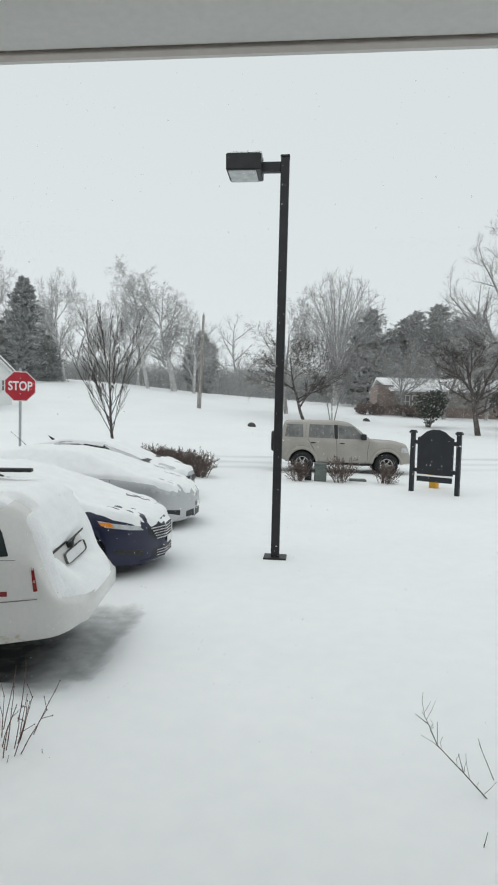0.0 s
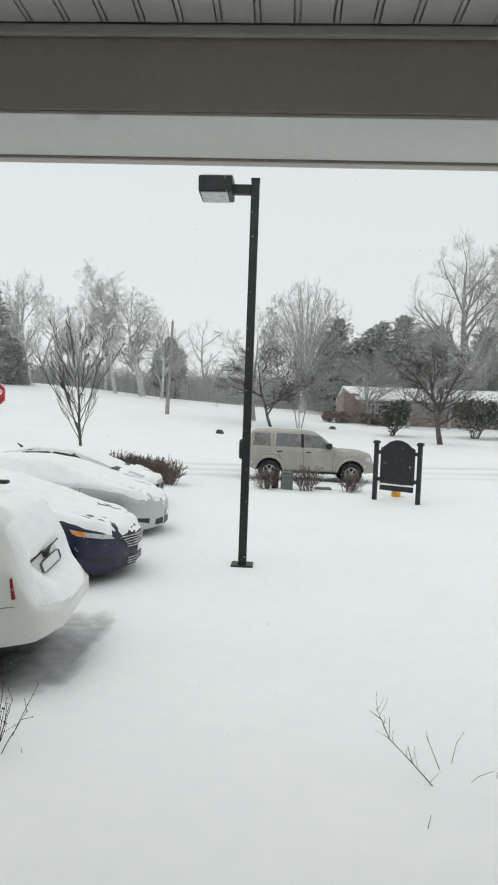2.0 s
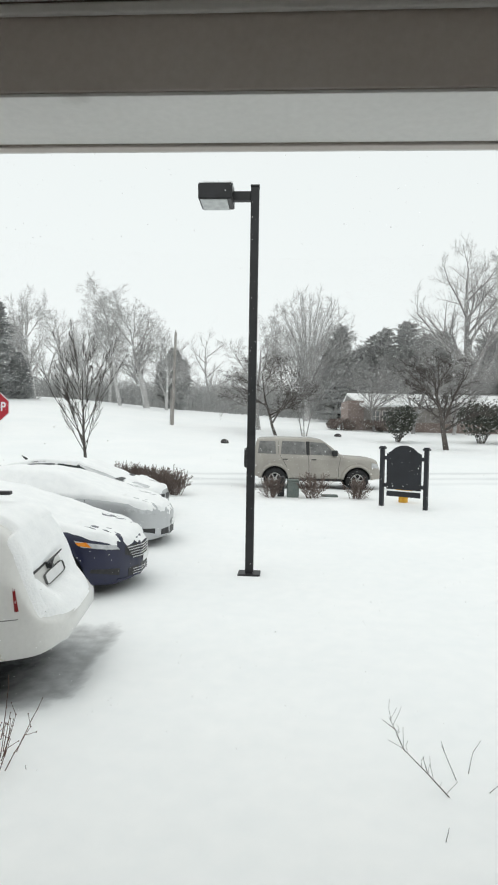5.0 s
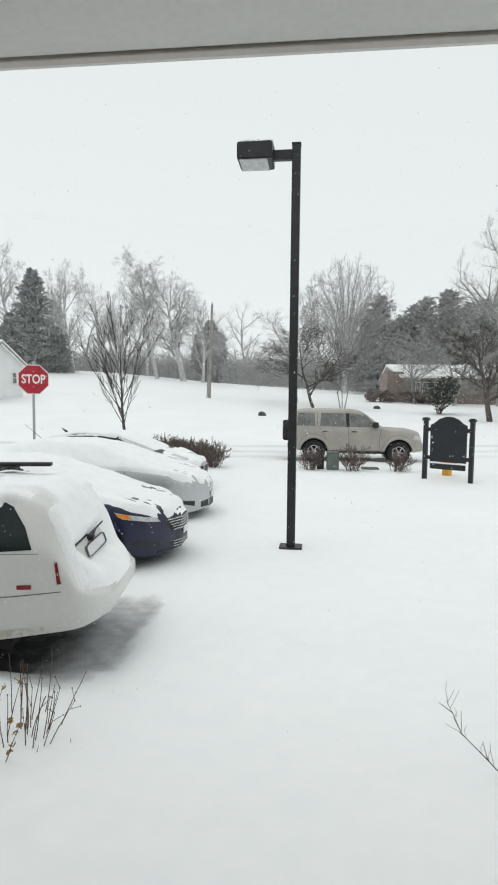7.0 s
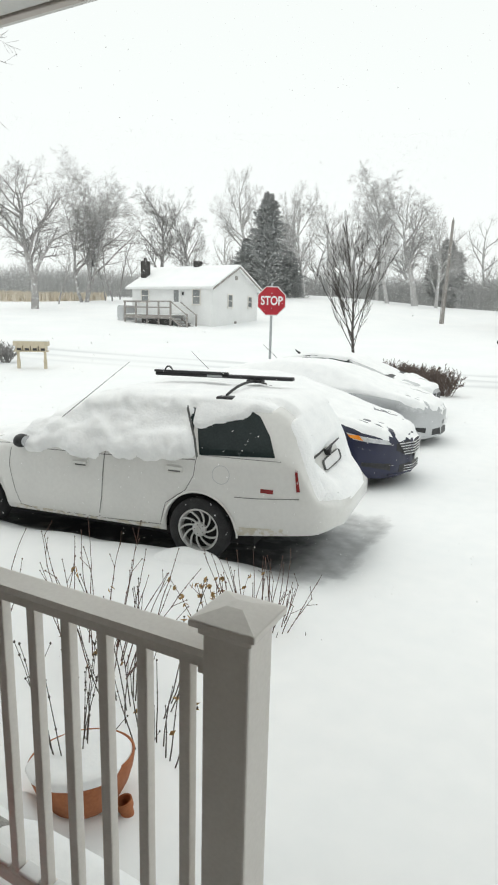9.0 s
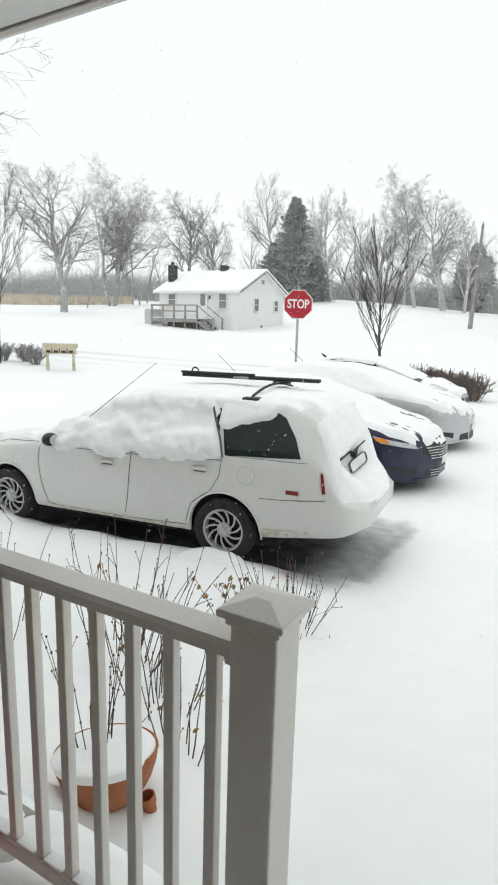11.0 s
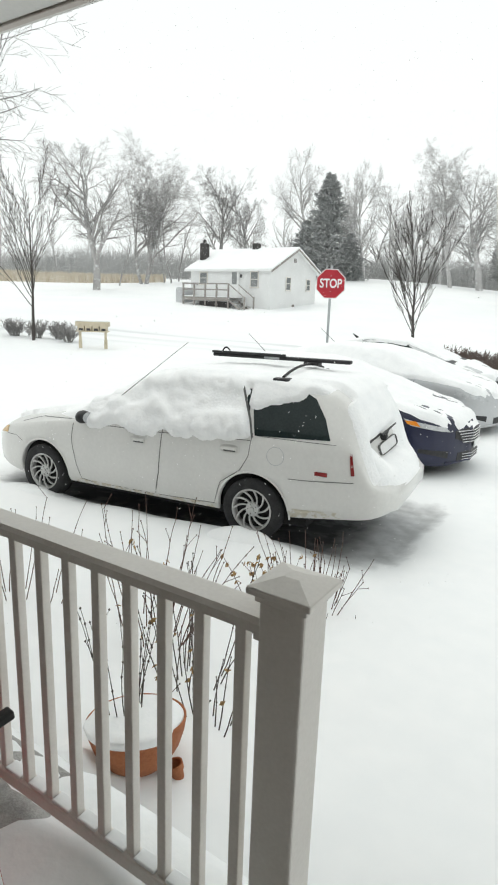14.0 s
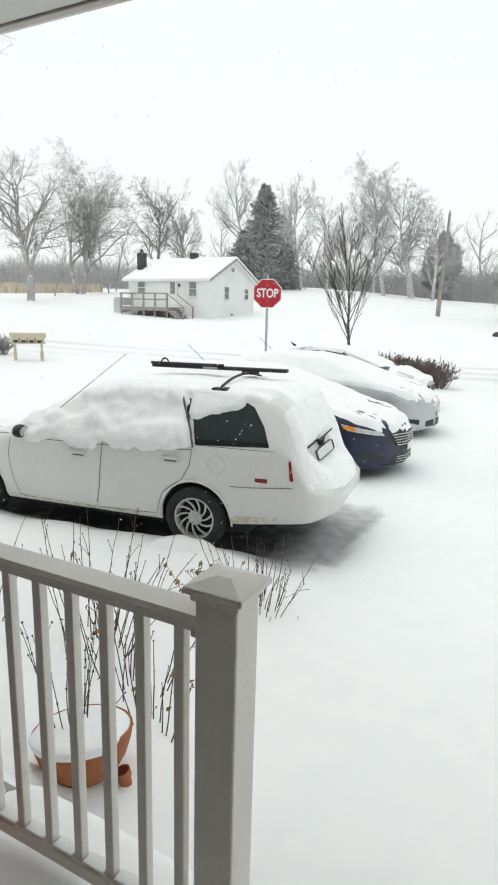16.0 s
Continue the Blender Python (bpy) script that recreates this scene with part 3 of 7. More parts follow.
def wheel(parent, x, y, r, rim, width, spokes, swirl, out, hub_z, material=None):
    """A wheel whose outer face looks along out (+1: left)."""
    w = new("wheel")
    w.parent = parent
    w.matrix_local = pose(x, y, hub_z, 90 if out < 0 else -90, 0, 0)
    prof = [(rim * 0.97, -width / 2), (rim, -width / 2), (r * 0.93, -width / 2), (r * 0.985, -width * 0.4), (r, -width * 0.25), (r, width * 0.25), (r * 0.985, width * 0.4), (r * 0.93, width / 2), (rim * 1.03, width / 2 - 0.002), (rim * 0.97, width / 2 - 0.02)]
    part("tyre", lathe(bmesh.new(), prof, 40), RUBBER, w, smooth=True)
    bm = bmesh.new()
    f = width / 2 - 0.018
    lathe(bm, [(rim * 1.0, f + 0.008), (rim * 0.93, f + 0.01), (rim * 0.88, f - 0.012), (rim * 0.86, f - 0.06)], 40)
    for k in range(spokes):
        a = 2 * math.pi * k / spokes
        inner, outer, prev = rim * 0.30, rim * 0.92, None
        for i in range(6):
            u = i / 5
            rr = inner + (outer - inner) * u
            aa = a + swirl * u
            half = (0.27 - 0.04 * u) * math.pi / spokes * (0.9 + 0.35 * (1 - u)) * 1.1
            zc = f + 0.004 - 0.018 * (1 - u)
            now = [bm.verts.new((rr * math.cos(aa + s * half), rr * math.sin(aa + s * half), zc - dz)) for s, dz in ((-1, 0.012), (-0.8, 0), (0.8, 0), (1, 0.012))]
            if prev:
                for c in range(3):
                    bm.faces.new((prev[c], now[c], now[c + 1], prev[c + 1]))
            prev = now
    lathe(bm, [(rim * 0.36, f - 0.03), (rim * 0.33, f - 0.012), (rim * 0.13, f - 0.006), (rim * 0.12, f + 0.004), (0.0005, f + 0.006)], 24)
    for k in range(5):
        a = 2 * math.pi * k / 5
        rod(bm, (rim * 0.22 * math.cos(a), rim * 0.22 * math.sin(a), f - 0.02), (rim * 0.22 * math.cos(a), rim * 0.22 * math.sin(a), f + 0.004), 0.011, 0.009, 6)
    bmesh.ops.recalc_face_normals(bm, faces=bm.faces)
    part("rim", bm, material or SILVER_RIM, w, "silver alloy rim", smooth=False)
    part("rim_back", lathe(bmesh.new(), [(rim * 0.97, f - 0.05), (0.001, f - 0.055)], 24), UNDER, w)
    return w


def car_base(name, m, label, shell, paint, hub_z, r, rim, track, width, spokes, swirl, group="parked cars"):
    car = thing(name, m, label, "car", group)
    part("body", shell.mesh(bmesh.new()), paint, car, smooth=True)
    a, b = shell.xs[0], shell.xs[-1]
    hw = max(q[1] for q in shell.w)
    bm = bmesh.new()
    zb = min(q[1] for q in shell.s)
    box(bm, a + 0.75, b - 0.75, -hw * 0.88, hw * 0.88, zb - 0.02, zb + 0.05)
    for x in shell.wheels:
        box(bm, x - shell.radius * 0.98, x + shell.radius * 0.98, -hw + 0.10, hw - 0.10, zb, hub_z + shell.radius + 0.02)
    part("underbody", bm, UNDER, car)
    for x in shell.wheels:
        for s in (1, -1):
            wheel(car, x, s * track, r, rim, width, spokes, swirl * s, s, hub_z)
    return car


def lying_snow(name, m, shell, lift, label):
    a = shell.xs[0]
    bm = shell.mesh(bmesh.new(), lift, sorted(set(shell.fine(0.026)) | {a + 0.016 * k for k in range(40)}))
    hidden = bm.verts.layers.int.get("hidden")
    gone = [f for f in bm.faces if all(v[hidden] for v in f.verts)]
    bmesh.ops.delete(bm, geom=gone, context="FACES")
    ob = part(name, bm, CAR_SNOW, smooth=True)
    ob.matrix_world = m
    return tagged(ob, label, "snow")


def build_wagon():
    top = [(-2.50, 0.60), (-2.46, 0.65), (-2.30, 0.69), (-2.265, 0.76), (-2.22, 0.92), (-2.14, 1.14), (-2.03, 1.33), (-1.88, 1.42), (-1.4, 1.445), (-0.4, 1.445), (-0.05, 1.41), (0.25, 1.28), (0.85, 0.98), (1.3, 0.90), (1.8, 0.81), (2.08, 0.71), (2.18, 0.60)]
    belt = [(-2.50, 0.56), (-2.44, 0.62), (-2.30, 0.65), (-2.26, 0.72), (-2.18, 0.92), (-2.03, 0.99), (-1.2, 0.965), (0.6, 0.925), (1.2, 0.85), (1.85, 0.74), (2.18, 0.55)]
    sill = [(-2.50, 0.44), (-2.3, 0.36), (-1.7, 0.29), (-1.2, 0.24), (1.2, 0.24), (1.7, 0.22), (2.18, 0.30)]
    wide = [(-2.50, 0.52), (-2.45, 0.66), (-2.36, 0.755), (-2.2, 0.80), (-1.7, 0.835), (-0.8, 0.845), (0.9, 0.845), (1.55, 0.82), (1.92, 0.74), (2.1, 0.64), (2.18, 0.50)]
    roof = [(-2.50, 0.45), (-2.38, 0.68), (-2.25, 0.71), (-2.1, 0.65), (-1.95, 0.60), (-1.5, 0.58), (-0.2, 0.57), (0.3, 0.62), (0.8, 0.72), (1.5, 0.70), (1.95, 0.58), (2.18, 0.46)]
    sh = Shell(top, belt, sill, wide, roof, (-1.25, 1.25), 0.345, 0.30, dense=((-2.50, -1.9), (1.9, 2.18)))
    car = car_base("station_wagon", WAGON, "white station wagon half buried under wind-packed snow", sh, WHITE_PAINT, 0.30, 0.292, 0.198, 0.755, 0.18, 11, 0.62)
    for s in (1, -1):
        q = part("quarter_window", sh.patch(bmesh.new(), [(-1.255, 0.985), (-1.945, 1.015)], [(-1.13, 1.375), (-1.42, 1.395), (-1.62, 1.385), (-1.75, 1.33), (-1.87, 1.18)], s, 0.004, 20, 8), GLASS_DARK, car, "dark rear side window")
        part("rear_door_window", sh.patch(bmesh.new(), [(-0.33, 0.965), (-1.19, 0.99)], [(-0.40, 1.36), (-1.12, 1.365)], s, 0.003), GLASS_DARK, car)
        part("front_door_window", sh.patch(bmesh.new(), [(0.66, 0.955), (-0.26, 0.965)], [(0.04, 1.335), (-0.33, 1.36)], s, 0.003), GLASS_DARK, car)
        bm = bmesh.new()
        sh.line(bm, [(0.80, 0.93), (0.83, 0.7), (0.78, 0.45), (0.73, 0.30), (0.60, 0.275), (-0.18, 0.275)], 0.006, s)
        sh.line(bm, [(-0.30, 1.0), (-0.285, 0.85), (-0.25, 0.5), (-0.20, 0.29)], 0.008, s)
        sh.line(bm, [(-1.235, 1.0), (-1.21, 0.80), (-1.13, 0.66), (-0.93, 0.52), (-0.86, 0.30), (-0.22, 0.275)], 0.006, s)
        sh.line(bm, [(-1.255, 0.975), (-1.20, 1.12), (-1.05, 1.385)], 0.020, s, 0.05 if s > 0 else 0.006)
        sh.line(bm, [(0.85, 0.915), (1.35, 0.875), (1.62, 0.80)], 0.005, s)
        sh.line(bm, [(1.56, 0.60), (1.66, 0.645), (1.84, 0.645)], 0.006, s)
        sh.line(bm, [(-1.27, 0.985), (-2.0, 0.985)], 0.004, s)
        sh.line(bm, [(0.72, 0.895), (-0.25, 0.905), (-1.22, 0.94)], 0.006, s)
        part("panel_gap", bm, SEAM, car)
        part("side_crease", sh.line(bmesh.new(), [(-1.60, 0.648), (-1.8, 0.655), (-2.17, 0.685)], 0.006, s, 0.004), SEAM, car)
        # the swelling round each wheel opening
        for x in (-1.25, 1.25):
            bm = bmesh.new()
            prev = None
            for k in range(25):
                a = math.pi * (-0.04 + 1.08 * k / 24)
                now = []
                for rr, off in ((0.345, 0.003), (0.352, 0.008), (0.364, 0.001)):
                    px, pz = x + rr * math.cos(a), 0.30 + rr * math.sin(a)
                    now.append(bm.verts.new(sh.side(px, max(pz, 0.25), s, off)))
                if prev:
                    for c in (0, 1):
                        bm.faces.new((prev[c], now[c], now[c + 1], prev[c + 1]))
                prev = now
            part("arch_lip", solid(bm, 0.004), WHITE_PAINT, car)
        part("rocker_grime", sh.patch(bmesh.new(), [(0.82, 0.242), (-0.88, 0.242)], [(0.82, 0.30), (0.4, 0.285), (-0.3, 0.275), (-0.88, 0.295)], s, 0.003, 24, 3), GRIME, car, "brown road grime along the sill")
        part("bumper_grime", sh.patch(bmesh.new(), [(-1.60, 0.285), (-2.10, 0.345)], [(-1.59, 0.375), (-1.8, 0.385), (-2.06, 0.405)], s, 0.003, 14, 3), GRIME, car, "yellowish road grime on the bumper")
        mk = bmesh.new()
        box(mk, -1.945, -1.83, -0.006, 0.006, 0.708, 0.745, 0.005)
        for v in mk.verts:
            v.co.y += sh.side(-1.89, 0.73, 1, 0)[1]
            v.co.y *= s
        part("side_marker", mk, MARKER_RED, car, "small red side marker lamp")
        part("tail_lamp", solid(sh.patch(bmesh.new(), [(-2.145, 0.745), (-2.175, 0.75)], [(-2.122, 0.935), (-2.143, 0.925)], s, 0.008, 5, 5), 0.01), RED_LENS, car, "narrow red tail lamp")
        part("corner_lamp", solid(sh.patch(bmesh.new(), [(1.84, 0.655), (2.03, 0.64)], [(1.82, 0.735), (2.0, 0.70)], s, 0.006, 6, 3), 0.008), PALE_AMBER, car, "amber front corner lamp")
        for x, z in ((-0.02, 0.805), (-1.02, 0.845)):
            h = new("door_handle")
            h.parent = car
            yy = sh.side(x, z, 1, 0)[1]
            bm = bmesh.new()
            ring = []
            for k in range(20):
                a = 2 * math.pi * k / 20
                e = lambda v: math.copysign(abs(v) ** 0.6, v)
                ring.append([bm.verts.new((x + 0.105 * f * e(math.cos(a)), s * (yy + o), z + 0.045 * f * e(math.sin(a)))) for f, o in ((1, 0.002), (0.92, 0.008), (0.8, 0.004))])
            for k in range(20):
                for c in (0, 1):
                    bm.faces.new((ring[k][c], ring[(k + 1) % 20][c], ring[(k + 1) % 20][c + 1], ring[k][c + 1]))
            bmesh.ops.recalc_face_normals(bm, faces=bm.faces)
            part("surround", bm, WHITE_PAINT, h, smooth=True)
            part("pull", box(bmesh.new(), x - 0.075, x + 0.075, s * (yy + 0.012) - 0.008, s * (yy + 0.012) + 0.008, z - 0.012, z + 0.016, 0.005), WHITE_PAINT, h)
            part("recess", box(bmesh.new(), x - 0.06, x + 0.06, s * (yy + 0.004) - 0.004, s * (yy + 0.004) + 0.004, z - 0.028, z - 0.013, 0.003), SEAM, h)
        bm = bmesh.new()
        yy = sh.side(0.62, 0.97, 1, 0)[1]
        lathe(bm, [(0.001, -0.045), (0.045, -0.042), (0.072, -0.02), (0.078, 0.02), (0.07, 0.045), (0.001, 0.05)], 20, pose(0.63, s * (yy + 0.085), 0.965, 0, 90, 0) @ Matrix.Diagonal((0.85, 1.15, 1, 1)))
        mirror = part("door_mirror", bm, BLACK_PLASTIC, car, "black door mirror", smooth=True)
        bm = lathe(bmesh.new(), [(0.001, 0.0), (0.06, 0.0), (0.062, 0.004)], 20, pose(0.585, s * (yy + 0.085), 0.965, 0, -90, 0) @ Matrix.Diagonal((0.85, 1.15, 1, 1)))
        part("mirror_glass", bm, CLEAR_LENS, mirror)
        part("mirror_arm", box(bmesh.new(), 0.60, 0.68, s * (yy - 0.01) - 0.03, s * (yy + 0.03) + 0.03, 0.925, 0.955, 0.008), BLACK_PLASTIC, mirror)
    # fuel flap: a round cut line
    bm, prev = bmesh.new(), None
    for k in range(33):
        a = 2 * math.pi * k / 32
        now = [bm.verts.new(sh.side(-1.47 + r * math.cos(a), 0.83 + r * math.sin(a), 1, 0.003)) for r in (0.078, 0.083)]
        if prev:
            bm.faces.new((prev[0], now[0], now[1], prev[1]))
        prev = now
    part("fuel_flap", bm, GREY_PAINT, car, "round fuel flap")
    # tailgate, nearly flat across
    gate = lambda y, z, o=0.008: (sh.tail(0.35 * y, z, o)[0], y, z)
    bm = bmesh.new()
    sh.bar(bm, gate, (0.56, 0.975), (0.14, 0.985), -0.008, 0.010)
    part("trim_line", solid(bm, 0.006), BLACK_PLASTIC, car)
    wip = new("rear_wiper")
    wip.parent = car
    p0, p1, p2 = Vector(gate(0.17, 0.985, 0.03)), Vector(gate(-0.24, 1.03, 0.07)), Vector(gate(0.10, 0.955, 0.035))
    part("arm", rod(bmesh.new(), p2, p0 + (p1 - p0) * 0.5, 0.014, 0.008, 8), BLACK_PLASTIC, wip)
    part("blade", rod(bmesh.new(), p0, p1, 0.011, 0.008, 6), BLACK_PLASTIC, wip)
    part("pivot", rod(bmesh.new(), p2 + Vector((0.05, 0, 0)), p2 + Vector((-0.02, 0, 0)), 0.034, 0.026, 10), BLACK_PLASTIC, wip)
    plate = new("number_plate")
    plate.parent = car
    rows = []
    bm = bmesh.new()
    for k in range(28):
        a = 2 * math.pi * k / 28
        e = lambda v: math.copysign(abs(v) ** 0.35, v)
        rows.append([bm.verts.new(gate(-0.03 + 0.315 * f * e(math.cos(a)), 0.865 + 0.050 * f * e(math.sin(a)), o)) for f, o in ((1.03, 0.004), (1.0, 0.020), (0.965, 0.021), (0.945, 0.008))])
    for k in range(28):
        for c in range(3):
            bm.faces.new((rows[k][c], rows[(k + 1) % 28][c], rows[(k + 1) % 28][c + 1], rows[k][c + 1]))
    bmesh.ops.recalc_face_normals(bm, faces=bm.faces)
    part("surround", bm, SEAM, plate)
    bm = bmesh.new()
    sh.bar(bm, lambda y, z: gate(y, z, 0.010), (0.255, 0.865), (-0.315, 0.865), -0.050, 0.050, 4)
    part("plate", bm, STOP_WHITE, plate, "snowed-over white plate")
    part("exhaust", rod(bmesh.new(), (-1.9, -0.5, 0.30), (-2.40, -0.5, 0.33), 0.024, 0.024, 10), STEEL, car)
    part("aerial", rod(bmesh.new(), (0.55, 0.70, 1.0), (-0.45, 0.62, 1.75), 0.004, 0.0022, 6), BLACK_PLASTIC, car)

    def lift(x, y, z):
        n = nz(x, y, z, 3.2) * 0.6 + nz(x, y, z + 7, 8) * 0.4
        if y > 0.45 and z < 1.43 and x > -2.03:
            # the flank: clumps on the two door windows, a fringe over the rear one, none on the doors
            k = smooth_step(0.86, 0.97, z + 0.11 * nz(x, 1, z, 3) + 0.06 * nz(x, 5, z, 8)) * smooth_step(-1.25 + 0.35 * max(z - 1.0, 0), -1.15 + 0.35 * max(z - 1.0, 0), x + 0.02 * n) * smooth_step(0.82, 0.64, x)
            crust = 0.06 + 0.05 * nz(x, 3, z, 4.2) + 0.045 * abs(nz(x, 3, z, 6.5)) + 0.02 * nz(x, 8, z, 14) + 0.010 * nz(x, 4, z, 30)
            crust -= 0.045 * smooth_step(1.12, 1.22, z + 0.06 * nz(x, 2, z, 4)) * smooth_step(1.36, 1.28, z)
            t = -0.012 + k * max(crust, 0.028)
            fringe = smooth_step(0.0, 0.06, z - 1.16 - 0.42 * max(-1.22 - x, 0) + 0.10 * n) * smooth_step(-1.72, -1.60, x) * smooth_step(-1.10, -1.16, x)
            t = max(t, -0.012 + 0.05 * fringe * (0.8 + 0.5 * n))
            t = max(t, -0.012 + 0.055 * smooth_step(1.36, 1.41, z + 0.04 * n) * smooth_step(-1.95, -1.7, x))
            if x > 0.5:
                t = max(t, -0.012 + 0.045 * smooth_step(0.90, 0.96, z))
            return t
        if x < -2.03:
            slim = 0.09 * smooth_step(0.95, 1.35, z)
            corner = smooth_step(0.76 - slim, 0.60 - slim, abs(y) + 0.015 * n)
            bare = smooth_step(-0.42, -0.30, y) * smooth_step(0.62, 0.50, y) * smooth_step(1.05, 0.96, z + 0.03 * n) * smooth_step(0.72, 0.80, z + 0.02 * n)
            return -0.012 + (0.06 + 0.010 * n) * corner * (1 - bare) if x > -2.34 else -0.012
        return 0.055 + 0.02 * n if z > 0.75 else -0.012

    lying_snow("car_snow", WAGON, sh, lift, "thick snow over roof, windows and bonnet of the white wagon")
    # the drift that lies on the bumper, against the tailgate
    bm, rows = bmesh.new(), []
    for k in range(33):
        u = -1 + 2 * k / 32
        edge = -2.515 + 0.20 * abs(u) ** 3.5
        row = []
        for j in range(9):
            v = j / 8
            x = -2.20 + (edge + 2.20) * v
            high = 0.83 + 0.11 * smooth_step(0.45, 0.70, abs(u + 0.05))
            z = high - (high - 0.645) * v**1.15 + 0.008 * nz(u * 3, v * 3, 2, 1.5) - 0.34 * smooth_step(0.80, 1.0, abs(u)) * (1 - v)
            row.append(bm.verts.new((x, u * 0.735, z if j < 8 else 0.60)))
        rows.append(row)
    for a, b in zip(rows, rows[1:]):
        for j in range(8):
            bm.faces.new((a[j], a[j + 1], b[j + 1], b[j]))
    bmesh.ops.recalc_face_normals(bm, faces=bm.faces)
    ob = part("bumper_snow", bm, CAR_SNOW, smooth=True)
    ob.matrix_world = WAGON
    tagged(ob, "snow drift lying on the rear bumper of the wagon", "snow")
    # roof rack with a folded bicycle tray
    rack = thing("roof_rack", WAGON, "black folded bicycle tray on a roof bar", "roof rack")
    part("tray", box(bmesh.new(), -1.78, -0.25, -0.28, -0.20, 1.560, 1.596, 0.010), BLACK_PLASTIC, rack)
    part("arm", box(bmesh.new(), -1.10, -0.25, -0.215, -0.175, 1.597, 1.622, 0.008), BLACK_PLASTIC, rack)
    part("label_plate", box(bmesh.new(), -1.03, -0.86, -0.199, -0.195, 1.567, 1.590, 0.001), STEEL, rack, "pale sticker")
    bm, prev = bmesh.new(), None
    for k in range(13):
        a = math.pi * k / 12
        now = Vector((-0.42 + 0.045 * math.cos(a), -0.19, 1.60 + 0.06 * math.sin(a)))
        if prev is not None:
            rod(bm, prev, now, 0.009, 0.009, 6)
        prev = now
    part("wheel_hoop", bm, BLACK_PLASTIC, rack)
    bm, prev = bmesh.new(), None
    for k in range(9):
        y = 0.50 - 1.06 * k / 8
        now = Vector((-1.38, y, 1.465 + 0.085 * math.sin(math.pi * min(max(k / 8, 0.02), 0.98)) ** 0.6))
        if prev is not None:
            rod(bm, prev, now, 0.013, 0.013, 8)
        prev = now
    part("crossbar", bm, BLACK_PLASTIC, rack)
    part("foot", box(bmesh.new(), -1.46, -1.30, 0.45, 0.57, 1.420, 1.476, 0.016), BLACK_PLASTIC, rack)
    part("foot", box(bmesh.new(), -1.46, -1.30, -0.57, -0.45, 1.420, 1.476, 0.016), BLACK_PLASTIC, rack)
    part("clamp", box(bmesh.new(), -1.46, -1.30, -0.30, -0.18, 1.530, 1.562, 0.01), BLACK_PLASTIC, rack)
    return car


def sedan_shell(length=4.86, height=1.385, wide=0.925, base=2.85, front=0.97, hood=0.90, nose=0.70):
    a, b = -(length - front - base / 2), base / 2 + front
    f = base / 2
    top = [(a, 0.86), (a + 0.10, 1.02), (a + 0.45, 1.08), (a + 1.15, height - 0.09), (a + 1.75, height), (f - 1.35, height), (f - 0.95, height - 0.06), (f - 0.05, hood + 0.11), (f + 0.15, hood + 0.07), (b - 0.38, hood - 0.03), (b - 0.14, nose + 0.09), (b - 0.02, nose), (b, nose - 0.06)]
    belt = [(a, 0.72), (a + 0.2, 0.98), (a + 1.0, 1.0), (f - 0.2, 0.93), (f + 0.3, 0.86), (b - 0.45, 0.76), (b - 0.10, 0.64), (b, 0.54)]
    sill = [(a, 0.42), (a + 0.3, 0.28), (-f, 0.24), (f, 0.22), (b - 0.25, 0.19), (b, 0.24)]
    w = [(a, 0.66), (a + 0.12, 0.78), (a + 0.6, wide * 0.975), (0, wide), (f, wide * 0.985), (b - 0.58, wide * 0.93), (b - 0.32, wide * 0.80), (b - 0.15, wide * 0.60), (b - 0.05, wide * 0.36), (b, wide * 0.16)]
    r = [(a, 0.55), (a + 0.5, 0.68), (a + 1.4, 0.585), (f - 1.2, 0.575), (f - 0.6, 0.66), (f, 0.80), (b - 0.5, 0.74), (b - 0.25, 0.56), (b - 0.08, 0.36), (b, 0.14)]
    return Shell(top, belt, sill, w, r, (-f, f), 0.37, 0.325, dense=((b - 0.45, b), (a, a + 0.2))), a, b, f


def front_point(sh, y, z, off):
    """The point of the nose at y and z: the farthest station whose half-width there still reaches y."""
    lo, hi = sh.xs[-1] - 0.9, sh.xs[-1]
    for _ in range(22):
        mid = (lo + hi) / 2
        p = sh.section(mid, False)
        ys, zs = [q[0] for q in p], [q[1] for q in p]
        inside = zs[0] <= z <= zs[-1] and float(np.interp(z, zs, ys)) >= abs(y)
        lo, hi = (mid, hi) if inside else (lo, mid)
    return (lo + off, y, z)


def nose_patch(sh, ys, lows, highs, off=0.008, n=10, rows=5, thick=0.012):
    """A panel on the nose between two lines over y."""
    bm, grid = bmesh.new(), []
    for j in range(rows + 1):
        row = []
        for i in range(n + 1):
            u = i / n
            y = np.interp(u, np.linspace(0, 1, len(ys)), ys)
            lo, hi = np.interp(u, np.linspace(0, 1, len(lows)), lows), np.interp(u, np.linspace(0, 1, len(highs)), highs)
            row.append(bm.verts.new(front_point(sh, float(y), float(lo + (hi - lo) * j / rows), off)))
        grid.append(row)
    for a, b in zip(grid, grid[1:]):
        for i in range(n):
            bm.faces.new((a[i], a[i + 1], b[i + 1], b[i]))
    return solid(bm, thick)


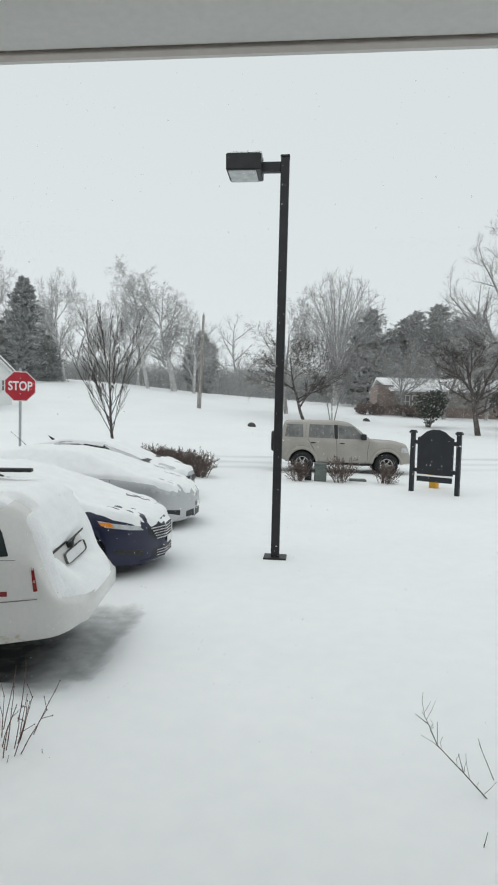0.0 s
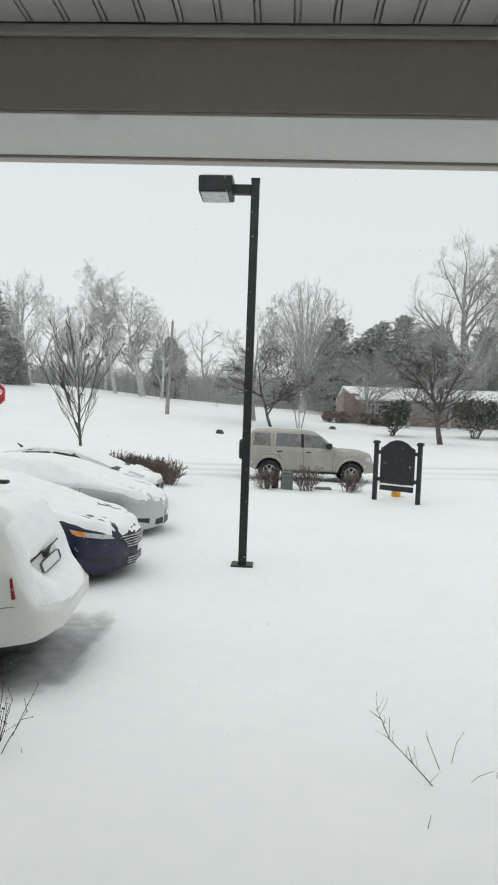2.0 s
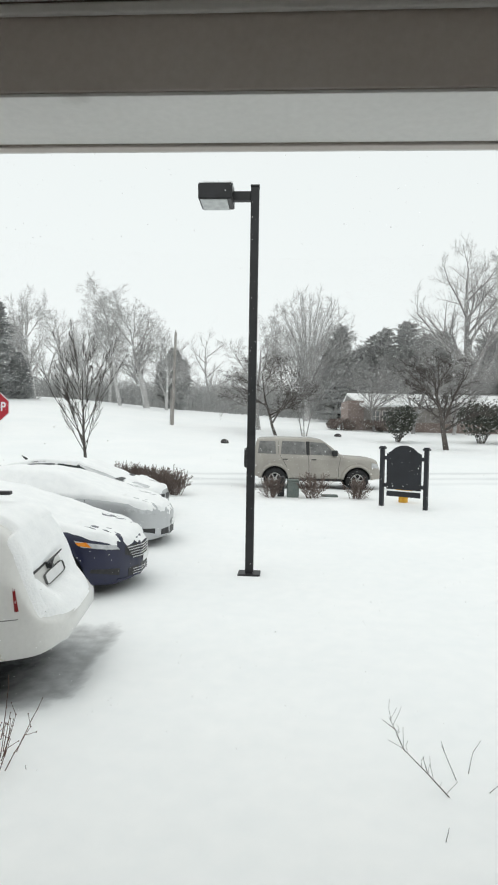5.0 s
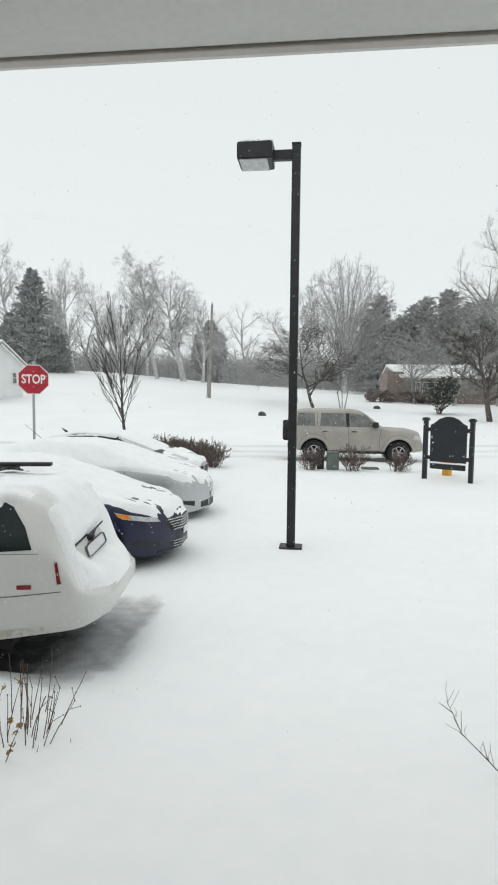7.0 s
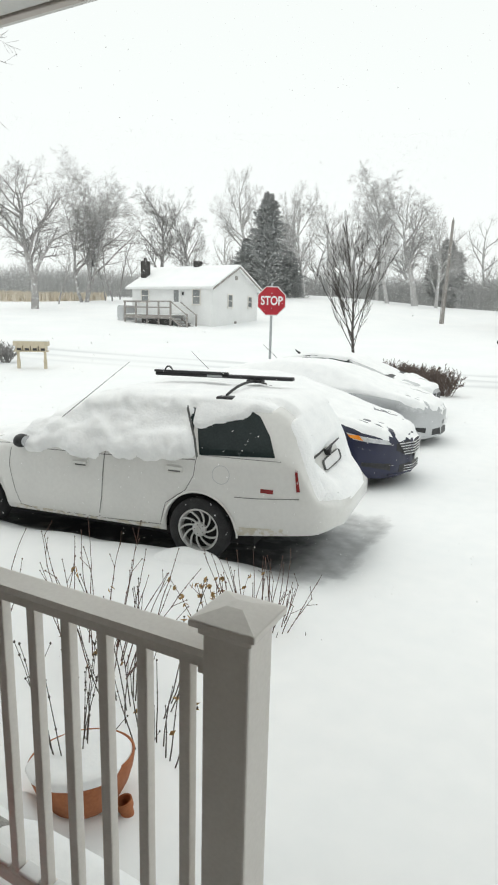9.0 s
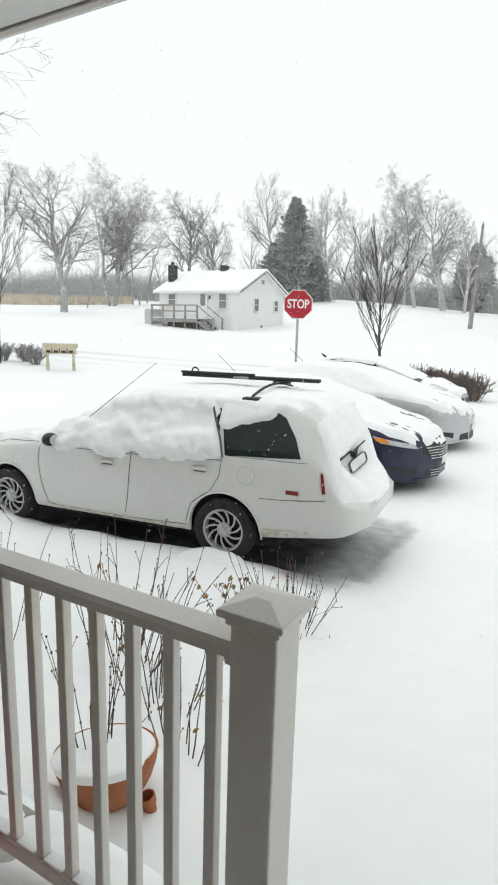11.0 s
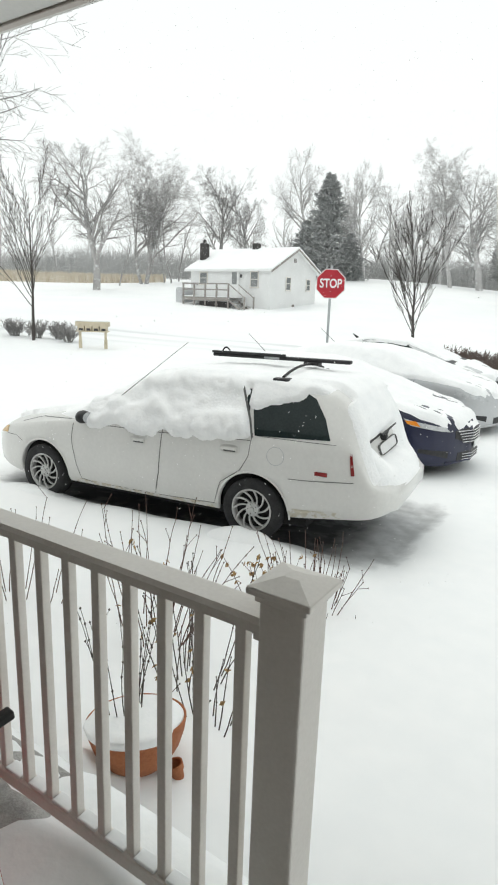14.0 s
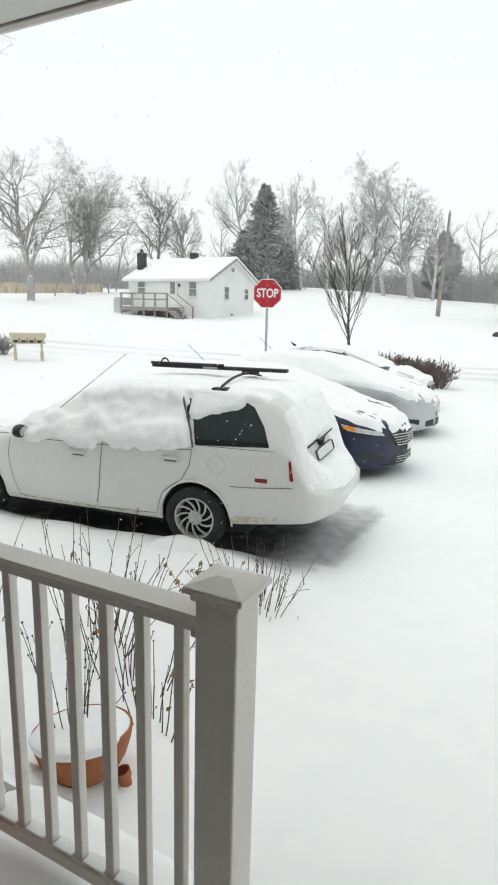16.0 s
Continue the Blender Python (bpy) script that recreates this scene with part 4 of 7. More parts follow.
def build_sedan(name, m, label, paint, snow_label, kind):
    sh, a, b, f = sedan_shell()
    car = car_base(name, m, label, sh, paint, 0.325, 0.325, 0.215, 0.80, 0.2, 10, 0.25)
    for s in (1, -1):
        part("front_door_window", sh.patch(bmesh.new(), [(f - 0.35, 0.96), (-0.05, 0.99)], [(f - 1.02, 1.325), (-0.12, 1.345)], s), GLASS_DARK, car)
        part("rear_door_window", sh.patch(bmesh.new(), [(-0.12, 0.99), (-1.15, 1.02)], [(-0.19, 1.345), (-0.95, 1.31)], s), GLASS_DARK, car)
        bm = bmesh.new()
        sh.line(bm, [(f - 0.42, 0.95), (f - 0.45, 0.60), (f - 0.55, 0.30), (0.0, 0.28)], 0.010, s)
        sh.line(bm, [(-0.08, 1.0), (-0.06, 0.5), (0.0, 0.28)], 0.010, s)
        part("panel_gap", bm, SEAM, car)
        part("headlamp", solid(sh.patch(bmesh.new(), [(f + 0.34, 0.715), (b - 0.19, 0.645)], [(f + 0.24, 0.80), (b - 0.24, 0.705)], s, 0.008, 12, 4), 0.012), CLEAR_LENS, car, "swept-back clear headlamp")
        part("turn_lamp", solid(sh.patch(bmesh.new(), [(f + 0.30, 0.735), (f + 0.46, 0.705)], [(f + 0.26, 0.775), (f + 0.40, 0.775)], s, 0.014, 6, 3), 0.010), AMBER if kind == 0 else CLEAR_LENS, car, "turn lamp")
    if kind == 0:
        grille = part("grille", nose_patch(sh, [-0.52, 0.52], [0.56, 0.46, 0.44, 0.46, 0.56], [0.655, 0.675, 0.685, 0.675, 0.655], 0.004, 16), BLACK_PLASTIC, car, "dark grille with chrome bars")
        for k in range(5):
            z = 0.495 + 0.037 * k
            half = 0.40 + 0.024 * k
            part("bar", nose_patch(sh, [-half, half], [z, z - 0.012, z], [z + 0.014, z + 0.002, z + 0.014], 0.022, 10, 1, 0.01), CHROME, grille)
    part("lower_grille", nose_patch(sh, [-0.46, 0.46], [0.26, 0.24, 0.26], [0.36, 0.39, 0.36], 0.004, 14), BLACK_PLASTIC, car)
    for k in range(3 if kind == 0 else 0):
        z = 0.265 + 0.035 * k
        part("lower_bar", nose_patch(sh, [-0.38, 0.38], [z, z - 0.01, z], [z + 0.009, z - 0.001, z + 0.009], 0.016, 12, 1, 0.008), CHROME, car)
    part("lower_lip", nose_patch(sh, [-0.62, 0.62], [0.225, 0.205, 0.225], [0.25, 0.228, 0.25], 0.018, 12, 1, 0.02), paint, car)
    part("front_plate", nose_patch(sh, [-0.15, 0.15], [0.40, 0.40], [0.495, 0.495], 0.034, 4, 2, 0.012), STOP_WHITE, car, "white front number plate")
    for s in (1, -1):
        part("fog_lamp_recess", nose_patch(sh, [s * 0.60, s * 0.83], [0.30, 0.37], [0.395, 0.42], 0.004, 6, 3), BLACK_PLASTIC, car)
    part("aerial", rod(bmesh.new(), (-1.0, 0.15, 1.40), (-1.32, 0.15, 1.66), 0.005, 0.003, 6), BLACK_PLASTIC, car)

    def lift(x, y, z):
        n = nz(x + 9 * kind, y, z, 2.3) * 0.6 + nz(x, y, z + 9 * kind, 7) * 0.4
        p = sh.section(x, False)
        edge = p[6][1]
        hood = smooth_step(f - 0.15, f + 0.1, x)
        base = smooth_step(edge - 0.04, edge + 0.05 + 0.03 * hood, z + 0.03 * n)
        t = base * (0.055 - 0.02 * hood + 0.02 * n)
        if x > f + 0.2:
            bald = smooth_step(0.34, 0.20, math.hypot((x - (f + 0.46)) * 0.72, (abs(y) - 0.47) * 1.55) + 0.10 * n + 0.16 * nz(x * 0.35, y, 2, 15))
            t = t * (1 - bald) + bald * base * (0.0130 + 0.012 * nz(x * 0.5, y, 4, 17))
            t *= smooth_step(b - 0.02, b - 0.16, x)
        if kind < 2:
            skirt = smooth_step(0.585, 0.60, z) * smooth_step(b - 0.55, b - 0.3, x) * smooth_step(0.40, 0.25, abs(y))
            t = max(t, 0.02 * skirt * (0.6 + n))
        return -0.012 + t

    lying_snow("car_snow", m, sh, lift, snow_label)
    return car


def build_hatch(m):
    """The farthest parked car: pale, with a dark roof edge and half-cleared side windows."""
    sh, a, b, f = sedan_shell(4.55, 1.41, 0.90, 2.70, 0.93, 0.90, 0.72)
    car = car_base("hatchback", m, "pale silver hatchback with snow sliding off its windscreen", sh, GREY_PAINT, 0.325, 0.32, 0.21, 0.78, 0.2, 10, 0.25)
    for s in (1, -1):
        part("front_door_window", sh.patch(bmesh.new(), [(f - 0.35, 0.96), (-0.05, 0.99)], [(f - 0.98, 1.31), (-0.12, 1.335)], s), GLASS_DARK, car)
        part("rear_door_window", sh.patch(bmesh.new(), [(-0.12, 0.99), (-1.10, 1.02)], [(-0.19, 1.335), (-0.90, 1.30)], s), GLASS_DARK, car)
        part("headlamp", solid(sh.patch(bmesh.new(), [(f + 0.36, 0.73), (b - 0.16, 0.64)], [(f + 0.30, 0.82), (b - 0.20, 0.71)], s, 0.008, 10, 4), 0.012), CLEAR_LENS, car)
        part("turn_lamp", solid(sh.patch(bmesh.new(), [(f + 0.30, 0.74), (f + 0.42, 0.73)], [(f + 0.26, 0.82), (f + 0.38, 0.80)], s, 0.014, 5, 3), 0.010), RED_LENS, car, "small red corner lamp")
        bm = bmesh.new()
        for k in range(12):
            x0, x1 = -1.15 + k * (f + 0.05) / 12, -1.15 + (k + 1) * (f + 0.05) / 12
            rod(bm, sh.over(x0, s * 0.585, 0.012), sh.over(x1, s * 0.585, 0.012), 0.013, 0.013, 6)
        part("roof_strip", bm, BLACK_PLASTIC, car, "black roof strip")
    part("grille", nose_patch(sh, [-0.40, 0.40], [0.56, 0.53, 0.56], [0.66, 0.68, 0.66], 0.006), BLACK_PLASTIC, car)
    part("fin_aerial", rod(bmesh.new(), (a + 1.15, 0, 1.36), (a + 1.02, 0, 1.45), 0.035, 0.008, 8), BLACK_PLASTIC, car)
    bm = bmesh.new()
    sh.bar(bm, lambda y, x: sh.over(x, y, 0.006), (-0.70, f - 0.10), (0.70, f - 0.10), -0.02, 0.16, 14)
    part("cowl", bm, BLACK_PLASTIC, car, "black wiper cowl showing through the snow")

    def lift(x, y, z):
        n = nz(x, y, z + 30, 2.3) * 0.6 + nz(x, y, z + 40, 7) * 0.4
        edge = sh.section(x, False)[6][1]
        t = smooth_step(edge + 0.02, edge + 0.10, z + 0.05 * n) * (0.05 + 0.02 * n)
        rw = sh.section(x, False)[12][0]
        if x < f:
            t *= smooth_step(rw + 0.05, rw - 0.03, abs(y) + 0.04 * n)
        if f - 1.0 < x < f + 0.1 and abs(y) > 0.42:
            t *= 1 - 0.9 * smooth_step(0.50, 0.60, abs(y) + 0.15 * n)
        t *= 1 - smooth_step(0.10, 0.03, abs(x - (f - 0.03)) + 0.04 * n) * smooth_step(0.15, 0.3, abs(y))
        if x > f + 0.25:
            t *= 1 - 0.9 * smooth_step(0.35, 0.12, math.hypot(x - (f + 0.5), abs(y) - 0.5) + 0.1 * n)
            t *= smooth_step(b - 0.02, b - 0.15, x)
        return -0.012 + t

    lying_snow("car_snow", m, sh, lift, "patchy snow lying on the silver hatchback")


def build_truck():
    """The square off-road car on the road: nose towards +x."""
    top = [(-2.10, 1.10), (-2.08, 1.25), (-2.02, 1.66), (-1.90, 1.735), (-1.2, 1.765), (-0.2, 1.76), (0.12, 1.72), (0.35, 1.58), (0.82, 1.20), (1.0, 1.16), (1.7, 1.125), (1.95, 1.075), (2.03, 1.0), (2.08, 0.82), (2.10, 0.66)]
    belt = [(-2.10, 0.95), (-2.0, 1.16), (0.8, 1.13), (1.2, 1.08), (1.9, 1.02), (2.04, 0.90), (2.10, 0.6)]
    sill = [(-2.10, 0.48), (-1.8, 0.40), (1.8, 0.40), (2.10, 0.44)]
    wide = [(-2.10, 0.74), (-2.04, 0.80), (-1.7, 0.84), (1.4, 0.84), (1.95, 0.82), (2.07, 0.78), (2.10, 0.72)]
    roof = [(-2.10, 0.70), (-1.9, 0.68), (0.1, 0.68), (0.8, 0.74), (1.7, 0.74), (2.10, 0.6)]
    sh = Shell(top, belt, sill, wide, roof, (-1.38, 1.34), 0.44, 0.37, dense=((1.8, 2.1), (-2.1, -1.9)))
    car = car_base("off_road_car", TRUCK, "dirty champagne off-road car with rear spare wheel on the road", sh, BEIGE_PAINT, 0.37, 0.365, 0.215, 0.75, 0.24, 6, 0.0)
    for s in (1, -1):
        part("cargo_window", sh.patch(bmesh.new(), [(-1.36, 1.20), (-1.96, 1.21)], [(-1.38, 1.62), (-1.90, 1.62)], s), GLASS_GREY, car)
        part("rear_door_window", sh.patch(bmesh.new(), [(-0.36, 1.19), (-1.20, 1.20)], [(-0.40, 1.62), (-1.16, 1.63)], s), GLASS_GREY, car)
        part("front_door_window", sh.patch(bmesh.new(), [(0.68, 1.18), (-0.22, 1.19)], [(0.26, 1.585), (-0.24, 1.62)], s), GLASS_GREY, car)
        part("door_pillar", sh.patch(bmesh.new(), [(-0.24, 1.18), (-0.35, 1.18)], [(-0.25, 1.63), (-0.38, 1.63)], s, 0.006, 2, 5), BLACK_PLASTIC, car)
        for x0, x1 in ((-0.29, -0.26), (-1.22, -1.0), (0.78, 0.72)):
            part("panel_gap", sh.line(bmesh.new(), [(x0, 1.17), (x1, 0.80), (x1, 0.45)], 0.014, s), SEAM, car)
        part("panel_gap", sh.line(bmesh.new(), [(-1.28, 1.2), (-1.28, 1.63)], 0.012, s), SEAM, car)
        for x in (-1.38, 1.34):
            bm, prev = bmesh.new(), None
            for k in range(25):
                q = math.pi * (0.0 + k / 24)
                now = [bm.verts.new(sh.side(x + r * math.cos(q), max(0.40, 0.37 + r * math.sin(q)), s, o)) for r, o in ((0.435, 0.02), (0.46, 0.045), (0.53, 0.035), (0.55, 0.002))]
                if prev:
                    for c in range(3):
                        bm.faces.new((prev[c], now[c], now[c + 1], prev[c + 1]))
                prev = now
            part("fender_flare", solid(bm, 0.005), BEIGE_PAINT, car, smooth=True)
        part("corner_lamp", solid(sh.patch(bmesh.new(), [(1.82, 0.80), (2.02, 0.79)], [(1.82, 0.96), (1.98, 0.93)], s, 0.008, 4, 3), 0.012), CLEAR_LENS, car, "clear and amber corner lamp")
        part("turn_lamp", solid(sh.patch(bmesh.new(), [(1.80, 0.80), (1.88, 0.80)], [(1.80, 0.96), (1.87, 0.95)], s, 0.016, 3, 3), 0.012), CLEAR_LENS, car)
        part("door_mirror", box(bmesh.new(), 0.48, 0.66, s * 0.93 - 0.10, s * 0.93 + 0.10, 1.17, 1.36, 0.035), BLACK_PLASTIC, car)
        part("door_handle", box(bmesh.new(), -1.12, -0.96, s * 0.85 - 0.012, s * 0.85 + 0.012, 1.02, 1.05, 0.006), BLACK_PLASTIC, car)
        part("door_handle", box(bmesh.new(), -0.18, -0.02, s * 0.85 - 0.012, s * 0.85 + 0.012, 1.02, 1.05, 0.006), BLACK_PLASTIC, car)
        part("side_step", box(bmesh.new(), -0.90, 0.85, s * 0.78 - 0.07, s * 0.78 + 0.07, 0.33, 0.38, 0.015), BLACK_PLASTIC, car)
    part("front_bumper", box(bmesh.new(), 1.98, 2.20, -0.80, 0.80, 0.45, 0.66, 0.05), BEIGE_PAINT, car)
    part("rear_bumper", box(bmesh.new(), -2.25, -2.04, -0.80, 0.80, 0.46, 0.62, 0.04), BEIGE_PAINT, car)
    spare = new("spare_wheel")
    spare.parent = car
    turn = pose(-2.30, -0.18, 1.02, 0, -90, 0)
    part("tyre", lathe(bmesh.new(), [(0.18, -0.11), (0.30, -0.115), (0.345, -0.06), (0.345, 0.06), (0.30, 0.115), (0.18, 0.11)], 32, turn), RUBBER, spare, smooth=True)
    part("cover", lathe(bmesh.new(), [(0.20, 0.08), (0.19, 0.117), (0.001, 0.12)], 28, turn), BLACK_PLASTIC, spare)
    part("carrier", box(bmesh.new(), -2.24, -2.06, -0.30, -0.06, 0.92, 1.12, 0.02), BLACK_PLASTIC, spare)


build_wagon()
build_sedan("sedan", BLUE, "dark blue sedan with a chrome-barred grille, under thick snow", BLUE_PAINT, "thick snow over roof and bonnet of the blue sedan", 0)
build_sedan("sedan", SILVER, "silver sedan almost hidden under smooth deep snow", GREY_PAINT, "smooth deep snow over the silver sedan", 1)
build_hatch(FOURTH)
build_truck()


# ---- street furniture near the car park ----
def build_lamp():
    lamp = thing("lamp_post", pose(-0.462, 9.62, -0.055, 0, -0.25, 0), "tall square black steel lamp post with one box-shaped head", "lamp post")
    part("base_plate", box(bmesh.new(), -0.17, 0.17, -0.15, 0.15, -0.04, 0.085, 0.012), BLACK_PAINT, lamp)
    part("pole", box(bmesh.new(), -0.062, 0.062, -0.062, 0.062, 0.08, 5.90, 0.008), BLACK_PAINT, lamp)
    part("pole_cap", box(bmesh.new(), -0.067, 0.067, -0.067, 0.067, 5.90, 5.93, 0.006), BLACK_PAINT, lamp)
    part("arm", box(bmesh.new(), -0.34, -0.0615, -0.045, 0.045, 5.70, 5.84, 0.008), BLACK_PAINT, lamp)
    head = new("head")
    head.parent = lamp
    bm = bmesh.new()
    a = [bm.verts.new(p) for p in ((-0.83, -0.24, 5.66), (-0.33, -0.24, 5.66), (-0.33, 0.24, 5.66), (-0.83, 0.24, 5.66))]
    b = [bm.verts.new(p) for p in ((-0.83, -0.27, 5.885), (-0.33, -0.27, 5.885), (-0.33, 0.27, 5.885), (-0.83, 0.27, 5.885))]
    for k in range(4):
        bm.faces.new((a[k], a[(k + 1) % 4], b[(k + 1) % 4], b[k]))
    bm.faces.new(a[::-1])
    bm.faces.new(b)
    bmesh.ops.bevel(bm, geom=bm.edges[:] + bm.verts[:], offset=0.014, segments=2, affect="EDGES")
    part("housing", bm, BLACK_PAINT, head)
    part("lens", box(bmesh.new(), -0.80, -0.40, -0.215, 0.215, 5.646, 5.661, 0.004), LAMP_LENS, head, "pale prismatic glass lens")
    bm = bmesh.new()
    for k in range(12):
        for j in range(2):
            h = 0.02 + 0.02 * nz(k, j, 3, 0.9)
            box(bm, -0.80 + 0.038 * k, -0.765 + 0.038 * k, -0.24 + 0.2 * j, -0.06 + 0.2 * j, 5.884, 5.888 + abs(h), 0.002)
    for v in bm.verts:
        v.co += Vector((-0.462, 9.62, -0.055))
    tagged(part("lamp_snow", bm, SNOW), "thin snow on the lamp head", "snow", kind="stuff")
    # the low drift round the foot
    bm = lathe(bmesh.new(), [(0.72, -0.03), (0.52, 0.015), (0.34, 0.035), (0.20, 0.03), (0.10, 0.03)], 40)
    for v in bm.verts:
        v.co.z += 0.02 * nz(v.co.x, v.co.y, 3, 3)
        v.co.x = v.co.x * 1.15 - 0.06
    ob = part("lamp_drift", bm, SNOW, smooth=True)
    ob.matrix_world = lamp.matrix_world.copy()
    tagged(ob, "low drift of snow round the foot of the lamp post", "snow", kind="stuff")


def letters(text, size, material, m, name="lettering", extrude=0.003):
    cu = bpy.data.curves.new(name, "FONT")
    cu.body, cu.size, cu.align_x, cu.align_y, cu.extrude, cu.offset = text, size, "CENTER", "CENTER", extrude, 0.006
    tmp = new(name, cu)
    me = bpy.data.meshes.new_from_object(tmp.evaluated_get(bpy.context.evaluated_depsgraph_get()))
    bpy.data.objects.remove(tmp)
    me.materials.clear()
    me.materials.append(material)
    ob = new(name, me)
    ob.matrix_local = m
    return ob


def build_stop():
    s = thing("stop_sign", pose(-6.30, 13.2, 0.10, 0, 0, 24), "red octagonal stop sign on a galvanised post", "road sign")
    post = bmesh.new()
    box(post, -0.028, 0.028, 0.0, 0.03, -0.1, 2.86, 0.006)
    part("post", post, STEEL, s)

    def octagon(r, y0, y1):
        bm = bmesh.new()
        ring = [[bm.verts.new((r * math.cos(math.pi / 8 + k * math.pi / 4), y, 2.46 + r * math.sin(math.pi / 8 + k * math.pi / 4))) for k in range(8)] for y in (y0, y1)]
        for k in range(8):
            bm.faces.new((ring[0][k], ring[0][(k + 1) % 8], ring[1][(k + 1) % 8], ring[1][k]))
        bm.faces.new(ring[0])
        bm.faces.new(ring[1][::-1])
        bmesh.ops.recalc_face_normals(bm, faces=bm.faces)
        return bm

    part("border", octagon(0.348, -0.007, -0.003), STOP_WHITE, s, "white border")
    part("plate", octagon(0.328, -0.012, -0.0075), STOP_RED, s, "red face dusted with snow")
    word = letters("STOP", 0.25, STOP_WHITE, pose(0, -0.0135, 2.46, 90, 0, 0) @ Matrix.Diagonal((0.82, 1.08, 1, 1)))
    word.parent = s
    for z in (2.30, 2.63):
        part("bolt", rod(bmesh.new(), (0, -0.012, z), (0, -0.02, z), 0.012, 0.010, 8), STEEL, s)


def build_board():
    """The black notice board by the road."""
    b = thing("notice_board", pose(3.19, 16.55, 0.12, 0, 0, -31), "black two-post notice board with an arched top", "sign")
    for x in (-0.60, 0.60):
        post = part("post", box(bmesh.new(), x - 0.055, x + 0.055, -0.055, 0.055, -0.05, 1.58, 0.01), BLACK_SIGN, b)
        bm = box(bmesh.new(), x - 0.085, x + 0.085, -0.085, 0.085, 1.58, 1.63, 0.012)
        box(bm, x - 0.065, x + 0.065, -0.065, 0.065, 1.63, 1.66, 0.012)
        part("cap", bm, BLACK_SIGN, post)
        for z in (0.62, 1.35):
            sx = -1 if x > 0 else 1
            part("bracket", box(bmesh.new(), min(x + sx * 0.055, x + sx * 0.14), max(x + sx * 0.055, x + sx * 0.14), -0.03, 0.03, z - 0.05, z + 0.05, 0.008), BLACK_SIGN, b)
    bm = bmesh.new()
    prof = [(-0.46, 0.52), (0.47, 0.52), (0.47, 1.47), (0.37, 1.52), (0.24, 1.63), (0.08, 1.69), (-0.08, 1.69), (-0.24, 1.63), (-0.37, 1.52), (-0.47, 1.47)]
    ring = [[bm.verts.new((x, y, z)) for x, z in prof] for y in (-0.025, 0.025)]
    for k in range(len(prof)):
        q = (k + 1) % len(prof)
        bm.faces.new((ring[0][k], ring[0][q], ring[1][q], ring[1][k]))
    bm.faces.new(ring[0])
    bm.faces.new(ring[1][::-1])
    bmesh.ops.recalc_face_normals(bm, faces=bm.faces)
    part("panel", bm, BLACK_SIGN, b, "black arched panel speckled with snow")
    part("lower_panel", box(bmesh.new(), -0.46, 0.46, -0.02, 0.02, 0.33, 0.47, 0.006), BLACK_SIGN, b)
    part("snow_line", box(bmesh.new(), -0.46, 0.46, -0.024, 0.024, 0.472, 0.505, 0.008), SNOW, b, "line of snow on the lower panel")


def build_hydrant():
    h = thing("fire_hydrant", pose(3.42, 17.7, 0.16), "yellow fire hydrant standing in the snow", "fire hydrant")
    part("barrel", lathe(bmesh.new(), [(0.13, -0.1), (0.13, 0.35), (0.16, 0.36), (0.17, 0.40), (0.15, 0.42)], 20), YELLOW, h, smooth=False)
    part("bonnet", lathe(bmesh.new(), [(0.17, 0.42), (0.165, 0.47), (0.13, 0.54), (0.07, 0.58), (0.03, 0.59), (0.03, 0.64), (0.001, 0.64)], 20), YELLOW, h)
    for s in (-1, 1):
        part("outlet", rod(bmesh.new(), (s * 0.10, 0, 0.30), (s * 0.25, 0, 0.30), 0.075, 0.065, 12), YELLOW, h)
    part("front_outlet", rod(bmesh.new(), (0, -0.1, 0.25), (0, -0.25, 0.25), 0.085, 0.075, 12), YELLOW, h)


def build_boxes():
    u = thing("utility_box", pose(0.30, 18.2, 0.10, 0, 0, 4), "grey-green utility pedestal box with a snow cap", "utility box")
    part("cabinet", box(bmesh.new(), -0.17, 0.17, -0.14, 0.14, -0.05, 0.55, 0.02), UTILITY_GREEN, u)
    part("lid", box(bmesh.new(), -0.18, 0.18, -0.15, 0.15, 0.551, 0.60, 0.015), UTILITY_GREEN, u)
    d = thing("utility_box", pose(-0.05, 18.3, 0.10, 0, 0, -3), "darker narrow utility pedestal in the snow", "utility box")
    part("cabinet", box(bmesh.new(), -0.10, 0.10, -0.10, 0.10, -0.05, 0.66, 0.03), BLACK_PLASTIC, d)
    bm = box(bmesh.new(), 1.15, 1.65, 18.35, 18.65, 0.05, 0.24, 0.04)
    tagged(part("ground_vault", bm, UTILITY_GREEN), "low dark utility vault lid poking out of the snow", "utility vault")
    for x, y, z, w in ((-3.78, 38.4, 1.05, 0.28), (4.2, 48.3, 1.40, 0.30)):
        bm = bmesh.new()
        bmesh.ops.create_icosphere(bm, subdivisions=2, radius=w)
        for v in bm.verts:
            v.co *= 1 + 0.25 * nz(*v.co, 4)
            v.co.z *= 0.7
        ob = part("rock", bm, SOOT_BRICK)
        ob.location = (x, y, z + 0.08)
        tagged(ob, "small dark rock breaking through the snow", "rock")


